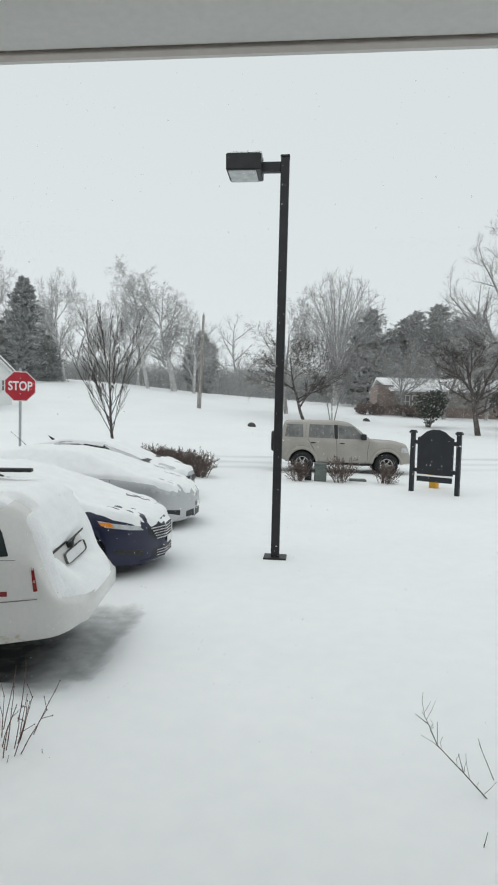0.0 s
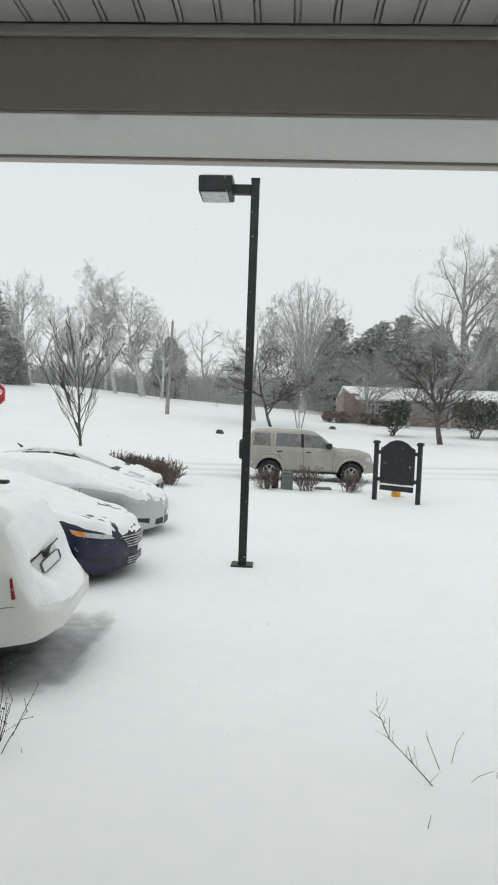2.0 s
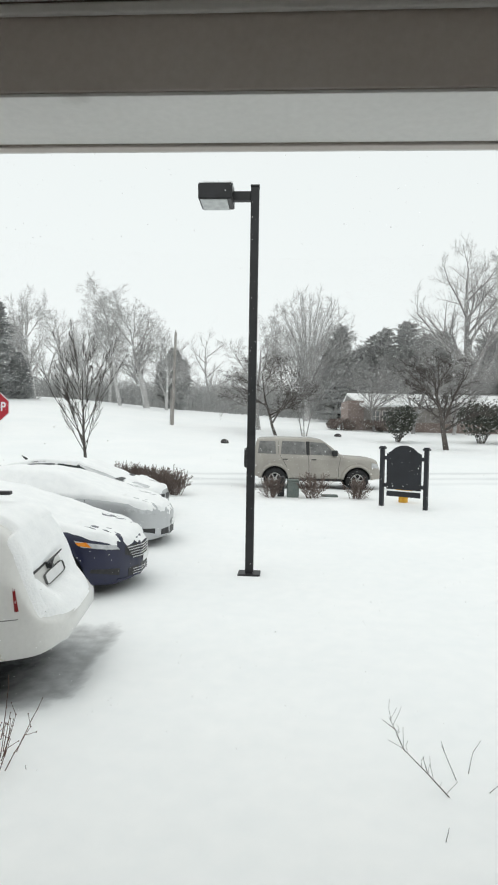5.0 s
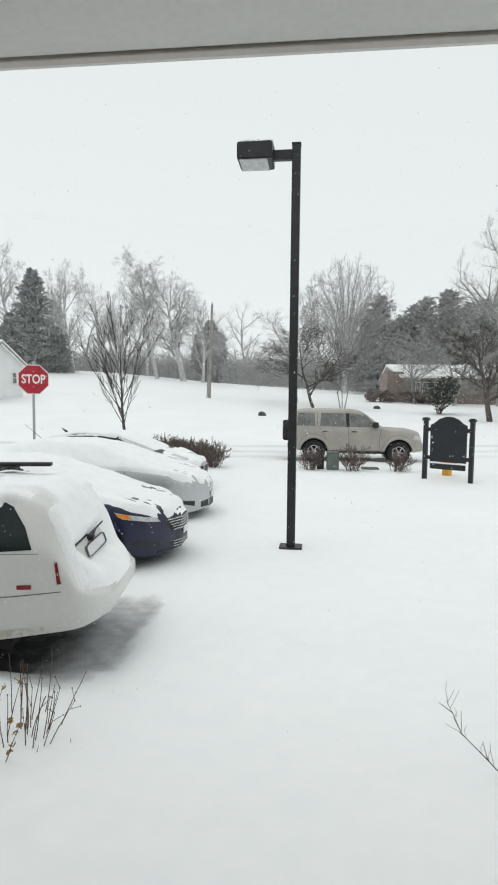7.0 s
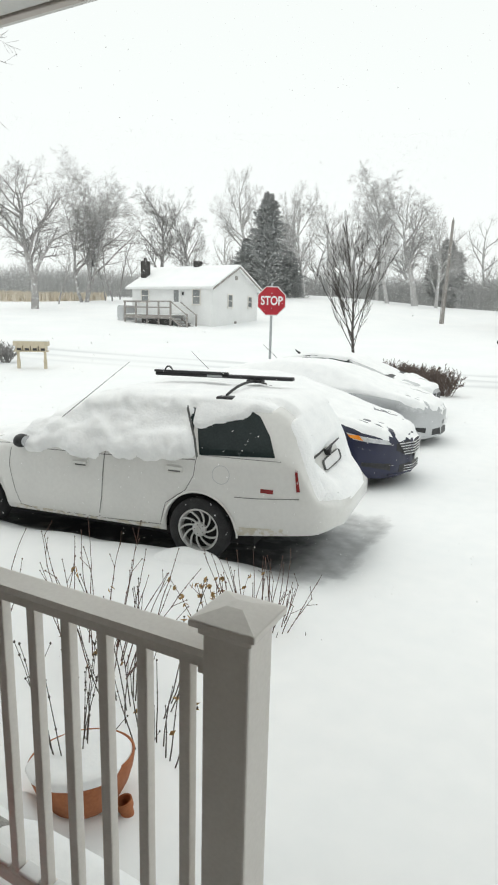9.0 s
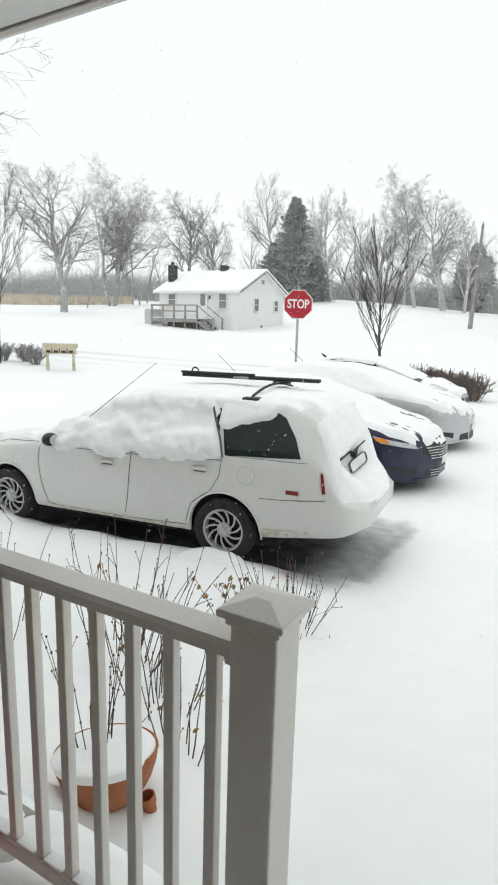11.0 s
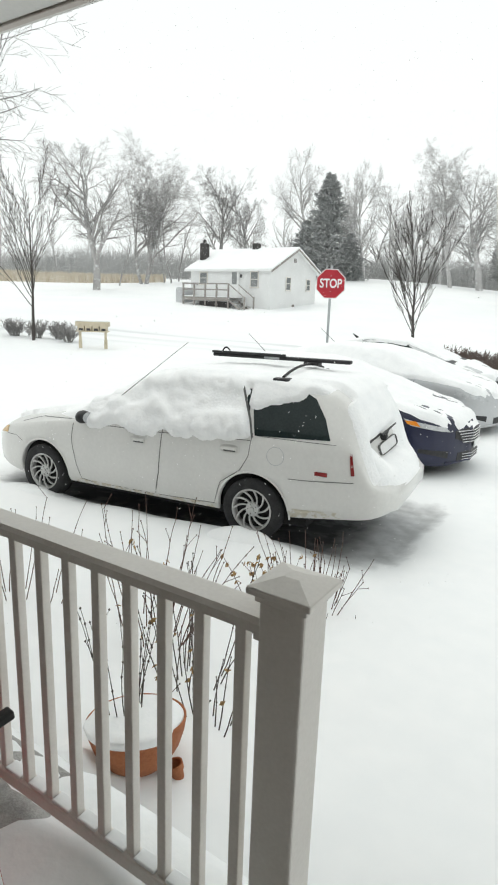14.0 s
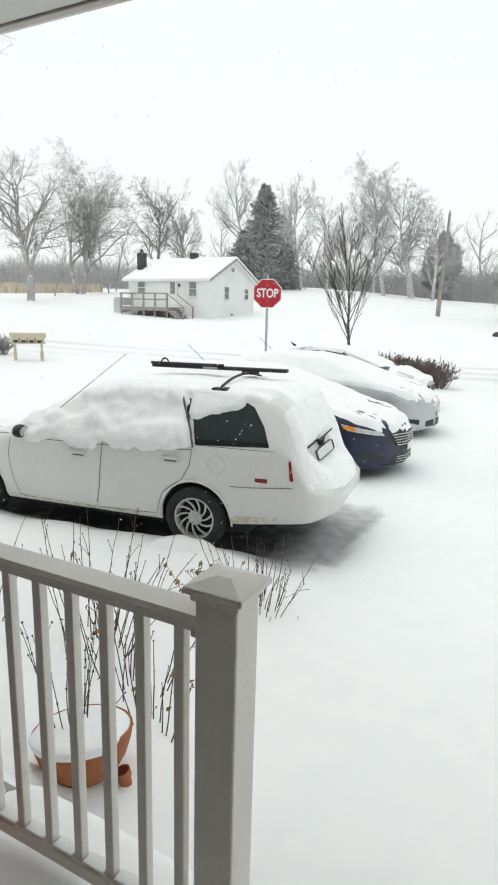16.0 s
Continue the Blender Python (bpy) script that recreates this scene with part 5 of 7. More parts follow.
def build_mailboxes():
    m = thing("mailbox_stand", pose(-16.56, 15.56, 0.22, 0, 0, 37) @ Matrix.Diagonal((0.92, 0.92, 0.98, 1)), "tan wooden stand of four mailboxes in a row", "mailbox")
    for x in (-0.48, 0.48):
        part("post", box(bmesh.new(), x - 0.042, x + 0.042, -0.05, 0.05, -0.1, 0.80, 0.01), MAIL_TAN, m)
        part("post_foot", box(bmesh.new(), x - 0.056, x + 0.056, -0.065, 0.065, -0.1, 0.38, 0.012), MAIL_TAN, m)
    part("shelf", box(bmesh.new(), -0.60, 0.60, -0.22, 0.22, 0.66, 0.70, 0.008), MAIL_TAN, m)
    part("hood", box(bmesh.new(), -0.62, 0.62, -0.20, 0.26, 0.86, 1.02, 0.02), MAIL_TAN, m)
    for k in range(4):
        x = -0.42 + 0.28 * k
        b = part("mailbox", box(bmesh.new(), x - 0.125, x + 0.125, -0.20, 0.22, 0.70, 0.90, 0.03), MAIL_TAN, m)
        part("slot", box(bmesh.new(), x - 0.06, x + 0.09, -0.212, -0.20, 0.71, 0.79, 0.003), SOOT_BRICK, b, "dark slot")
    bm = box(bmesh.new(), -0.63, 0.63, -0.19, 0.27, 1.021, 1.07, 0.02)
    ob = part("mailbox_snow", bm, SNOW)
    ob.matrix_world = m.matrix_world
    tagged(ob, "strip of snow on the mailbox roof", "snow")


# ---- houses ----
def wall_panel(bm, a, u, length, z0, z1, thick, n):
    """Lapped siding boards along u from a, facing n."""
    rows = int((z1 - z0) / 0.16)
    for k in range(rows):
        lo, hi = z0 + (z1 - z0) * k / rows, z0 + (z1 - z0) * (k + 1) / rows
        p = [Vector((*a, lo)) + Vector((*n, 0)) * 0.022, Vector((*a, hi)) + Vector((*n, 0)) * 0.004]
        q = [v + Vector((*u, 0)) * length for v in p]
        vs = [bm.verts.new(v) for v in (p[0], q[0], q[1], p[1])]
        bm.faces.new(vs)
        r = [bm.verts.new(v) for v in (p[0], q[0], q[0] - Vector((*n, 0)) * 0.02, p[0] - Vector((*n, 0)) * 0.02)]
        bm.faces.new(r)


def build_cottage():
    h = thing("cottage", pose(-21.83, 36.0, 1.42, 0, 0, 174.8), "small white cottage with a snowy gable roof and a wooden deck", "house")
    L, W, E, P = 7.35, 5.58, 2.80, 4.22
    bm = bmesh.new()
    box(bm, 0.03, L - 0.03, -W + 0.03, -0.03, -0.4, E)
    part("wall", bm, SIDING, h)
    # local axes: x along the front, -y into the depth
    bm = bmesh.new()
    wall_panel(bm, (0, -0.02), (1, 0), L, -0.4, E, 0.02, (0, 1))
    wall_panel(bm, (0.02, 0), (0, -1), W, -0.4, E, 0.02, (-1, 0))
    for k in range(9):
        z = E + (P - E - 0.05) * k / 9
        f = 1 - (z - E) / (P - E)
        z2 = E + (P - E - 0.05) * (k + 1) / 9
        vs = [bm.verts.new(p) for p in ((-0.002, -W / 2 + f * W / 2, z), (-0.002, -W / 2 - f * W / 2, z), (0.012, -W / 2 - f * W / 2, z2), (0.012, -W / 2 + f * W / 2, z2))]
        bm.faces.new(vs)
    bmesh.ops.recalc_face_normals(bm, faces=bm.faces)
    part("siding", bm, SIDING, h, "white lapped siding")
    bm = bmesh.new()
    for x in (0.02, L - 0.02):
        vs = [bm.verts.new(p) for p in ((x, 0, E), (x, -W, E), (x, -W / 2, P))]
        bm.faces.new(vs)
    part("gable", bm, SIDING, h)
    for s in (1, -1):
        bm = bmesh.new()
        t = 0.16
        y0 = 0.35 if s > 0 else -W - 0.35
        ze = E - 0.17
        pts = [(-0.30, y0, ze), (L + 0.3, y0, ze), (L + 0.3, -W / 2, P + 0.02), (-0.30, -W / 2, P + 0.02)]
        a = [bm.verts.new(p) for p in pts]
        b = [bm.verts.new((p[0], p[1], p[2] + t)) for p in pts]
        bm.faces.new(a[::-1])
        bm.faces.new(b)
        for k in range(4):
            bm.faces.new((a[k], a[(k + 1) % 4], b[(k + 1) % 4], b[k]))
        roof = part("roof", bm, SNOW, h, "snow-covered roof slope")
        bm = bmesh.new()
        box(bm, -0.33, L + 0.33, y0 - 0.02, y0 + 0.02, ze - 0.02, ze + 0.12)
        part("fascia", bm, SIDING, roof)
    # rake boards
    for s in (0, -W):
        a, b = Vector((-0.31, 0.35 if s == 0 else -W - 0.35, E - 0.20)), Vector((-0.31, -W / 2, P - 0.02))
        part("rake_board", rod(bmesh.new(), a, b, 0.07, 0.07, 4), GREY_WOOD, h)

    def window(x, y, z0, z1, w, side):
        win = new("window")
        win.parent = h
        if side == "front":
            f = lambda a, b, o0, o1, c, d: box(bmesh.new(), x + a, x + b, o0, o1, c, d, 0.006)
        else:
            f = lambda a, b, o0, o1, c, d: box(bmesh.new(), -o1, -o0, y - b, y - a, c, d, 0.006)
        part("pane", f(-w / 2 + 0.05, w / 2 - 0.05, 0.02, 0.035, z0 + 0.05, z1 - 0.05), PANE, win)
        part("frame", f(-w / 2, w / 2, 0.015, 0.06, z1 - 0.06, z1), VINYL, win)
        part("frame", f(-w / 2, -w / 2 + 0.055, 0.015, 0.06, z0, z1 - 0.06), VINYL, win)
        part("frame", f(w / 2 - 0.055, w / 2, 0.015, 0.06, z0, z1 - 0.06), VINYL, win)
        part("sill", f(-w / 2 - 0.04, w / 2 + 0.04, 0.015, 0.09, z0 - 0.05, z0), VINYL, win)
        part("meeting_rail", f(-w / 2 + 0.05, w / 2 - 0.05, 0.03, 0.05, (z0 + z1) / 2 - 0.02, (z0 + z1) / 2 + 0.02), VINYL, win)

    window(1.36, 0, 1.58, 2.62, 0.72, "front")
    window(6.05, 0, 1.72, 2.60, 0.78, "front")
    window(0, -2.03, 1.45, 2.35, 0.60, "side")
    window(0, -4.53, 1.50, 2.30, 0.55, "side")
    door = part("door", box(bmesh.new(), 2.72, 3.52, 0.02, 0.05, 0.86, 2.72, 0.01), SIDING, h, "white front door")
    part("pane", box(bmesh.new(), 2.90, 3.34, 0.051, 0.06, 1.75, 2.55, 0.005), PANE, door)
    part("gable_vent", box(bmesh.new(), -0.03, 0.012, -2.95, -2.63, 3.35, 3.62, 0.01), GREY_WOOD, h)
    part("crawl_vent", box(bmesh.new(), -0.04, 0.0, -2.85, -2.60, 0.30, 0.50, 0.01), GREY_WOOD, h)
    part("porch_lamp", box(bmesh.new(), 2.46, 2.56, 0.02, 0.12, 2.20, 2.42, 0.02), BLACK_PLASTIC, h)
    ch = part("chimney", box(bmesh.new(), 6.95, 7.42, -1.55, -1.0, 2.7, 4.70, 0.02), SOOT_BRICK, h, "dark brick chimney")
    part("flue", rod(bmesh.new(), (7.18, -1.27, 4.70), (7.18, -1.27, 4.95), 0.14, 0.12, 12), SOOT_BRICK, ch)
    part("vent_stack", box(bmesh.new(), 3.2, 3.7, -W / 2 - 0.2, -W / 2 + 0.2, 3.9, 4.72, 0.02), SOOT_BRICK, h)
    # the deck and its stairs
    dk = thing("deck", h.matrix_world.copy(), "weathered wooden deck with post-and-rail railing and stairs", "deck")
    for k in range(14):
        y = 0.12 + 0.105 * k
        part("board", box(bmesh.new(), 2.3, 6.6, y, y + 0.095, 0.78, 0.82, 0.004), GREY_WOOD, dk)
    part("rim_beam", box(bmesh.new(), 2.3, 6.6, 1.56, 1.61, 0.58, 0.80, 0.008), GREY_WOOD, dk)
    part("deck_snow", box(bmesh.new(), 2.32, 6.58, 0.10, 1.55, 0.822, 0.90, 0.03), SNOW, dk, "snow lying on the boards")
    for x in (2.34, 3.4, 4.45, 5.5, 6.56):
        part("post", box(bmesh.new(), x - 0.05, x + 0.05, 1.52, 1.62, -0.45, 1.75, 0.006), GREY_WOOD, dk)
    for z in (1.28, 1.68):
        part("rail", box(bmesh.new(), 2.3, 6.62, 1.60, 1.65, z, z + 0.09, 0.006), GREY_WOOD, dk)
    part("rail", box(bmesh.new(), 6.54, 6.6, 0.05, 1.60, 1.68, 1.77, 0.006), GREY_WOOD, dk)
    # near-black panel set in to draw the shade under the boards
    part("skirt", box(bmesh.new(), 2.36, 5.2, 1.30, 1.34, -0.3, 0.55, 0.01), SOOT_BRICK, dk, "dark panel painted as the shade below the deck")
    for k in range(5):
        x = 2.28 - 0.28 * k
        part("tread", box(bmesh.new(), x - 0.30, x, 0.55, 1.55, 0.62 - 0.17 * k, 0.66 - 0.17 * k, 0.005), GREY_WOOD, dk)
        part("riser", box(bmesh.new(), x - 0.02, x, 0.57, 1.53, 0.48 - 0.17 * k, 0.62 - 0.17 * k, 0.003), SNOW, dk)
    for y in (0.55, 1.55):
        part("stringer", rod(bmesh.new(), (2.3, y, 0.62), (0.85, y, -0.25), 0.06, 0.06, 4), GREY_WOOD, dk)
        part("handrail", rod(bmesh.new(), (2.3, y, 1.70), (0.95, y, 0.85), 0.04, 0.04, 6), GREY_WOOD, dk)
        part("newel", box(bmesh.new(), 0.90, 0.99, y - 0.045, y + 0.045, -0.4, 0.92, 0.006), GREY_WOOD, dk)
    tk = thing("oil_tank", pose(-29.3, 36.3, 1.45, 0, 0, 174.8), "upright grey heating-oil tank beside the cottage", "tank")
    bm = bmesh.new()
    prof = [(-0.35, 0.35), (-0.27, 0.20), (0.27, 0.20), (0.35, 0.35), (0.35, 1.25), (0.27, 1.42), (-0.27, 1.42), (-0.35, 1.25)]
    ring = [[bm.verts.new((x, y, z)) for x, z in prof] for y in (-0.75, 0.75)]
    for k in range(8):
        bm.faces.new((ring[0][k], ring[0][(k + 1) % 8], ring[1][(k + 1) % 8], ring[1][k]))
    bm.faces.new(ring[0])
    bm.faces.new(ring[1][::-1])
    bmesh.ops.bevel(bm, geom=bm.edges[:] + bm.verts[:], offset=0.05, segments=2, affect="EDGES")
    bmesh.ops.recalc_face_normals(bm, faces=bm.faces)
    part("shell", bm, TANK_GREY, tk)
    for x in (-0.25, 0.25):
        for y in (-0.55, 0.55):
            part("leg", rod(bmesh.new(), (x, y, -0.1), (x, y, 0.3), 0.03, 0.03, 8), SOOT_BRICK, tk)


def build_brick_house():
    h = thing("ranch_house", pose(6.1, 59.4, 1.75), "low brick ranch house with a snowy roof, behind bare trees", "house")
    L, W, E, P = 24.0, 7.5, 2.55, 3.75
    # the wall's grey has the shade under the eaves painted in
    part("wall", box(bmesh.new(), 1.5, L, 0.1, W, -0.5, E), GREY_WOOD, h, "upper wall with eaves shade in its grey")
    part("brick_wall", box(bmesh.new(), 1.5, L, 0.04, 0.099, -0.5, 1.0), BRICK, h, "red brick lower wall")
    part("end_wall", box(bmesh.new(), 0.0, 1.5, 0.0, W, -0.5, E + 0.5), BRICK, h, "red brick end wall")
    for s in (1, -1):
        y0, ze = (-0.6, E - 0.1) if s > 0 else (W + 0.6, E - 0.1)
        bm = bmesh.new()
        pts = [(1.2 if s > 0 else 0, y0, ze), (L + 0.4, y0, ze), (L + 0.4, W / 2, P), (0.2, W / 2, P)]
        a = [bm.verts.new(p) for p in pts]
        b = [bm.verts.new((p[0], p[1], p[2] + 0.2)) for p in pts]
        bm.faces.new(a[::-1])
        bm.faces.new(b)
        for k in range(4):
            bm.faces.new((a[k], a[(k + 1) % 4], b[(k + 1) % 4], b[k]))
        part("roof", bm, SNOW, h, "snow-covered roof slope")
    for k in range(9):
        x = 2.3 + 1.05 * k if k < 4 else 5.2 + 1.3 * k
        win = new("window")
        win.parent = h
        part("pane", box(bmesh.new(), x, x + 0.72, 0.02, 0.05, 1.0, 2.05, 0.006), PANE, win)
        part("frame", box(bmesh.new(), x - 0.07, x + 0.79, 0.05, 0.095, 0.93, 2.12, 0.006), VINYL, win)
        part("mullion", box(bmesh.new(), x + 0.33, x + 0.38, 0.0, 0.02, 1.0, 2.05, 0.004), VINYL, win)
        part("crossbar", box(bmesh.new(), x, x + 0.72, -0.004, 0.018, 1.50, 1.55, 0.004), VINYL, win)


build_lamp()
build_stop()
build_board()
build_hydrant()
build_boxes()
build_mailboxes()
build_cottage()
build_brick_house()

up = thing("utility_pole", pose(-9.31, 49.6, 1.9, 0, 0.6, 0), "weathered wooden utility pole with a crossarm stub", "utility pole")
part("shaft", rod(bmesh.new(), (0, 0, -0.2), (0.1, 0, 7.8), 0.14, 0.10, 12), GREY_WOOD, up)
part("insulator", rod(bmesh.new(), (0.10, 0, 7.8), (0.10, 0, 8.0), 0.05, 0.03, 8), GREY_WOOD, up)
part("conduit", rod(bmesh.new(), (-0.17, -0.05, -0.2), (-0.14, -0.05, 3.2), 0.035, 0.035, 8), GREY_WOOD, up)


# ---- trees and shrubs ----
def tubes(name, segs, material, sides=3):
    """One mesh of tapered tubes from rows of (a, b, ra, rb)."""
    n = len(segs)
    a = np.array([s[0] for s in segs], float)
    b = np.array([s[1] for s in segs], float)
    ra = np.array([s[2] for s in segs], float)
    rb = np.array([s[3] for s in segs], float)
    d = b - a
    d /= np.linalg.norm(d, axis=1)[:, None] + 1e-9
    ref = np.where(np.abs(d[:, 2:3]) > 0.9, [[1.0, 0, 0]], [[0, 0, 1.0]])
    u = np.cross(d, ref)
    u /= np.linalg.norm(u, axis=1)[:, None] + 1e-9
    v = np.cross(d, u)
    ang = 2 * np.pi * np.arange(sides) / sides
    ring = u[:, None] * np.cos(ang)[None, :, None] + v[:, None] * np.sin(ang)[None, :, None]
    va, vb = a[:, None] + ring * ra[:, None, None], b[:, None] + ring * rb[:, None, None]
    verts = np.concatenate([va, vb], 1).reshape(-1, 3)
    k = np.arange(sides)
    quad = np.stack([k, (k + 1) % sides, (k + 1) % sides + sides, k + sides], 1)
    faces = (quad[None] + (np.arange(n) * 2 * sides)[:, None, None]).reshape(-1, 4)
    me = bpy.data.meshes.new(name)
    me.from_pydata(verts.tolist(), [], faces.tolist())
    me.materials.append(material)
    me.polygons.foreach_set("use_smooth", [True] * len(me.polygons))
    return me


def sprout(rng, p, d, length, r, level, spec, trunk, twigs, top, wild=0.8):
    """Grows one limb and what it bears. spec: per level (bends, children, angle, child length, lift)."""
    bends, kids, angle, ratio, lift, start = spec[min(level, len(spec) - 1)]
    pts, rads, dirs = [Vector(p)], [r], [Vector(d)]
    cur, way = Vector(p), Vector(d).normalized()
    for k in range(bends):
        way = (way + Vector((rng.gauss(0, 1), rng.gauss(0, 1), rng.gauss(0, 0.6))) * (0.10 + 0.03 * level) * wild + Vector((0, 0, lift))).normalized()
        cur = cur + way * length / bends
        pts.append(cur.copy())
        dirs.append(way.copy())
        rads.append(max(r * (1 - 0.80 * (k + 1) / bends), top))
    out = trunk if level <= 1 and r > 0.05 else twigs
    for k in range(bends):
        out.append((pts[k], pts[k + 1], rads[k], rads[k + 1]))
    if level >= len(spec) - 1:
        return
    for c in range(kids):
        u = start + (1 - start) * ((c + rng.random()) / kids)
        k = min(int(u * bends), bends - 1)
        f = u * bends - k
        base = pts[k].lerp(pts[k + 1], f)
        axis_way = dirs[k + 1]
        side = axis_way.cross(Vector((rng.gauss(0, 1), rng.gauss(0, 1), rng.gauss(0, 1)))).normalized()
        a = radians(angle * rng.uniform(0.65, 1.25))
        way2 = (axis_way * math.cos(a) + side * math.sin(a)).normalized()
        rr = max((rads[k] + (rads[k + 1] - rads[k]) * f) * (rng.uniform(0.34, 0.50) if spec is YOUNG else rng.uniform(0.58, 0.80) if level < 2 else rng.uniform(0.42, 0.62)), top)
        sprout(rng, base, way2, length * ratio * rng.uniform(0.6, 1.1) * (1.05 - 0.45 * u), rr, level + 1, spec, trunk, twigs, top, wild)


# (bends, children, angle, child length, lift, first child's place)
OAK = [(7, 12, 46, 0.66, 0.03, 0.25), (7, 9, 44, 0.58, 0.03, 0.15), (5, 8, 44, 0.62, 0.02, 0.15), (3, 5, 38, 0.75, 0.01, 0.2), (1, 0, 0, 0, 0, 0)]
TALL = [(9, 18, 48, 0.34, 0.02, 0.42), (5, 9, 48, 0.60, 0.02, 0.12), (4, 7, 48, 0.64, 0.0, 0.1), (2, 6, 46, 0.75, 0.0, 0.1), (1, 0, 0, 0, 0, 0)]
SLIM = [(9, 12, 36, 0.22, 0.02, 0.35), (3, 5, 34, 0.5, 0.04, 0.2), (2, 3, 30, 0.5, 0.03, 0.2), (1, 0, 0, 0, 0, 0)]
YOUNG = [(6, 28, 27, 0.80, 0.0, 0.30), (8, 10, 14, 0.32, 0.055, 0.25), (4, 4, 16, 0.42, 0.04, 0.3), (2, 0, 0, 0, 0, 0)]
CRAB = [(5, 11, 58, 0.85, 0.0, 0.22), (7, 9, 42, 0.52, 0.02, 0.15), (5, 7, 46, 0.6, 0.02, 0.1), (2, 6, 46, 0.8, 0.0, 0.1), (1, 0, 0, 0, 0, 0)]
WOOD = [(6, 10, 44, 0.6, 0.03, 0.15), (4, 7, 42, 0.5, 0.05, 0.2), (3, 6, 40, 0.5, 0.04, 0.2), (2, 0, 0, 0, 0, 0)]


def bare_tree(x, y, z, height, width, spec, seed, label, material=None, lean=0.0, girth=0.022, stems=1, twig=0.0058, turn=0.0):
    """A leafless tree fitted to a height and a crown width."""
    rng = random.Random(seed)
    trunk, twigs = [], []
    for s in range(stems):
        spread = 0.0 if stems == 1 else 0.28
        a = 2 * math.pi * s / stems + rng.random()
        d = Vector((math.cos(a) * spread + lean / height, math.sin(a) * spread, 1))
        sprout(rng, (0.12 * math.cos(a) * (stems > 1), 0.12 * math.sin(a) * (stems > 1), -0.3), d, height * 0.8, height * girth / (1 if stems == 1 else 1.7), 0, spec, trunk, twigs, twig, 0.22 if spec is YOUNG else 0.8)
    tip = np.array([s[1] for s in trunk + twigs])
    hi = tip[:, 2].max()
    cx, half = np.median(tip[:, 0]), np.percentile(np.abs(tip[:, 0] - np.median(tip[:, 0])), 96)
    fz, fx = height / hi, width / 2 / half
    fix = lambda p: (p[0] * fx, p[1] * fx, p[2] * fz)
    rows = lambda segs: [(fix(p), fix(q), u, v) for p, q, u, v in segs]
    t = thing("tree", pose(x, y, z, 0, 0, turn), label, "tree", "bare trees")
    for name, segs, sides in (("trunk", trunk, 7), ("crown", twigs, 3)):
        if segs:
            ob = new(name, tubes(name, rows(segs), material or BARK, sides))
            ob.parent = t
    return t


def vase_tree(x, y, z, height, width, seed, label, material):
    """A leafless tree whose limbs fan out of a short trunk to an even dome of fine twigs."""
    rng = random.Random(seed)
    trunk, twigs = [((0, 0, -0.3), (0, 0, height * 0.20), height * 0.022, height * 0.018)], []

    def dome(az, up, f=1.0):
        return Vector((math.cos(az) * math.cos(up) * width / 2 * f, math.sin(az) * math.cos(up) * width / 2 * f, height * (0.52 + (0.48 * math.sin(up)) * f)))

    def arc(a, b, lift, r0, r1, n, out):
        mid = a.lerp(b, 0.5) + lift
        pts = [a * (1 - k / n) ** 2 + mid * 2 * (k / n) * (1 - k / n) + b * (k / n) ** 2 for k in range(n + 1)]
        pts = [pts[0]] + [p + Vector((rng.gauss(0, 1), rng.gauss(0, 1), rng.gauss(0, 0.5))) * 0.05 for p in pts[1:]]
        for k in range(n):
            out.append((pts[k], pts[k + 1], r0 + (r1 - r0) * k / n, r0 + (r1 - r0) * (k + 1) / n))
        return pts

    for k in range(34):
        az, up = k * 2.399 + rng.gauss(0, 0.15), math.asin(min(0.98, 0.05 + 0.93 * (k + 0.5) / 34))
        end = dome(az, up, rng.uniform(0.86, 0.97))
        limb = arc(Vector((0, 0, height * rng.uniform(0.10, 0.20))), end, Vector((-end.x * 0.32, -end.y * 0.32, height * 0.06)), height * 0.0085, 0.016, 9, twigs)
        for j in range(32):
            u = 3.0 + 5.9 * (j + rng.random()) / 32
            i = int(u)
            base = limb[i].lerp(limb[min(i + 1, 9)], u - i)
            tip = dome(az + rng.gauss(0, 0.30), up + rng.gauss(0, 0.24), rng.uniform(0.80, 1.0))
            tip = base.lerp(tip, rng.uniform(0.35, 0.95) * min(1.0, 2.6 / max((tip - base).length, 0.1)))
            sub = arc(base, tip, Vector((0, 0, 0.05)), 0.016, 0.010, 3, twigs)
            for q in range(5):
                p = sub[1 + q % 3]
                way = (tip - base).normalized() + Vector((rng.gauss(0, 0.5), rng.gauss(0, 0.5), rng.gauss(0.15, 0.4)))
                twigs.append((p, p + way * rng.uniform(0.25, 0.6), 0.014, 0.009))
    t = thing("tree", pose(x, y, z), label, "tree", "bare trees")
    for name, segs, sides in (("trunk", trunk, 9), ("crown", twigs, 3)):
        new(name, tubes(name, segs, material, sides)).parent = t
    return t


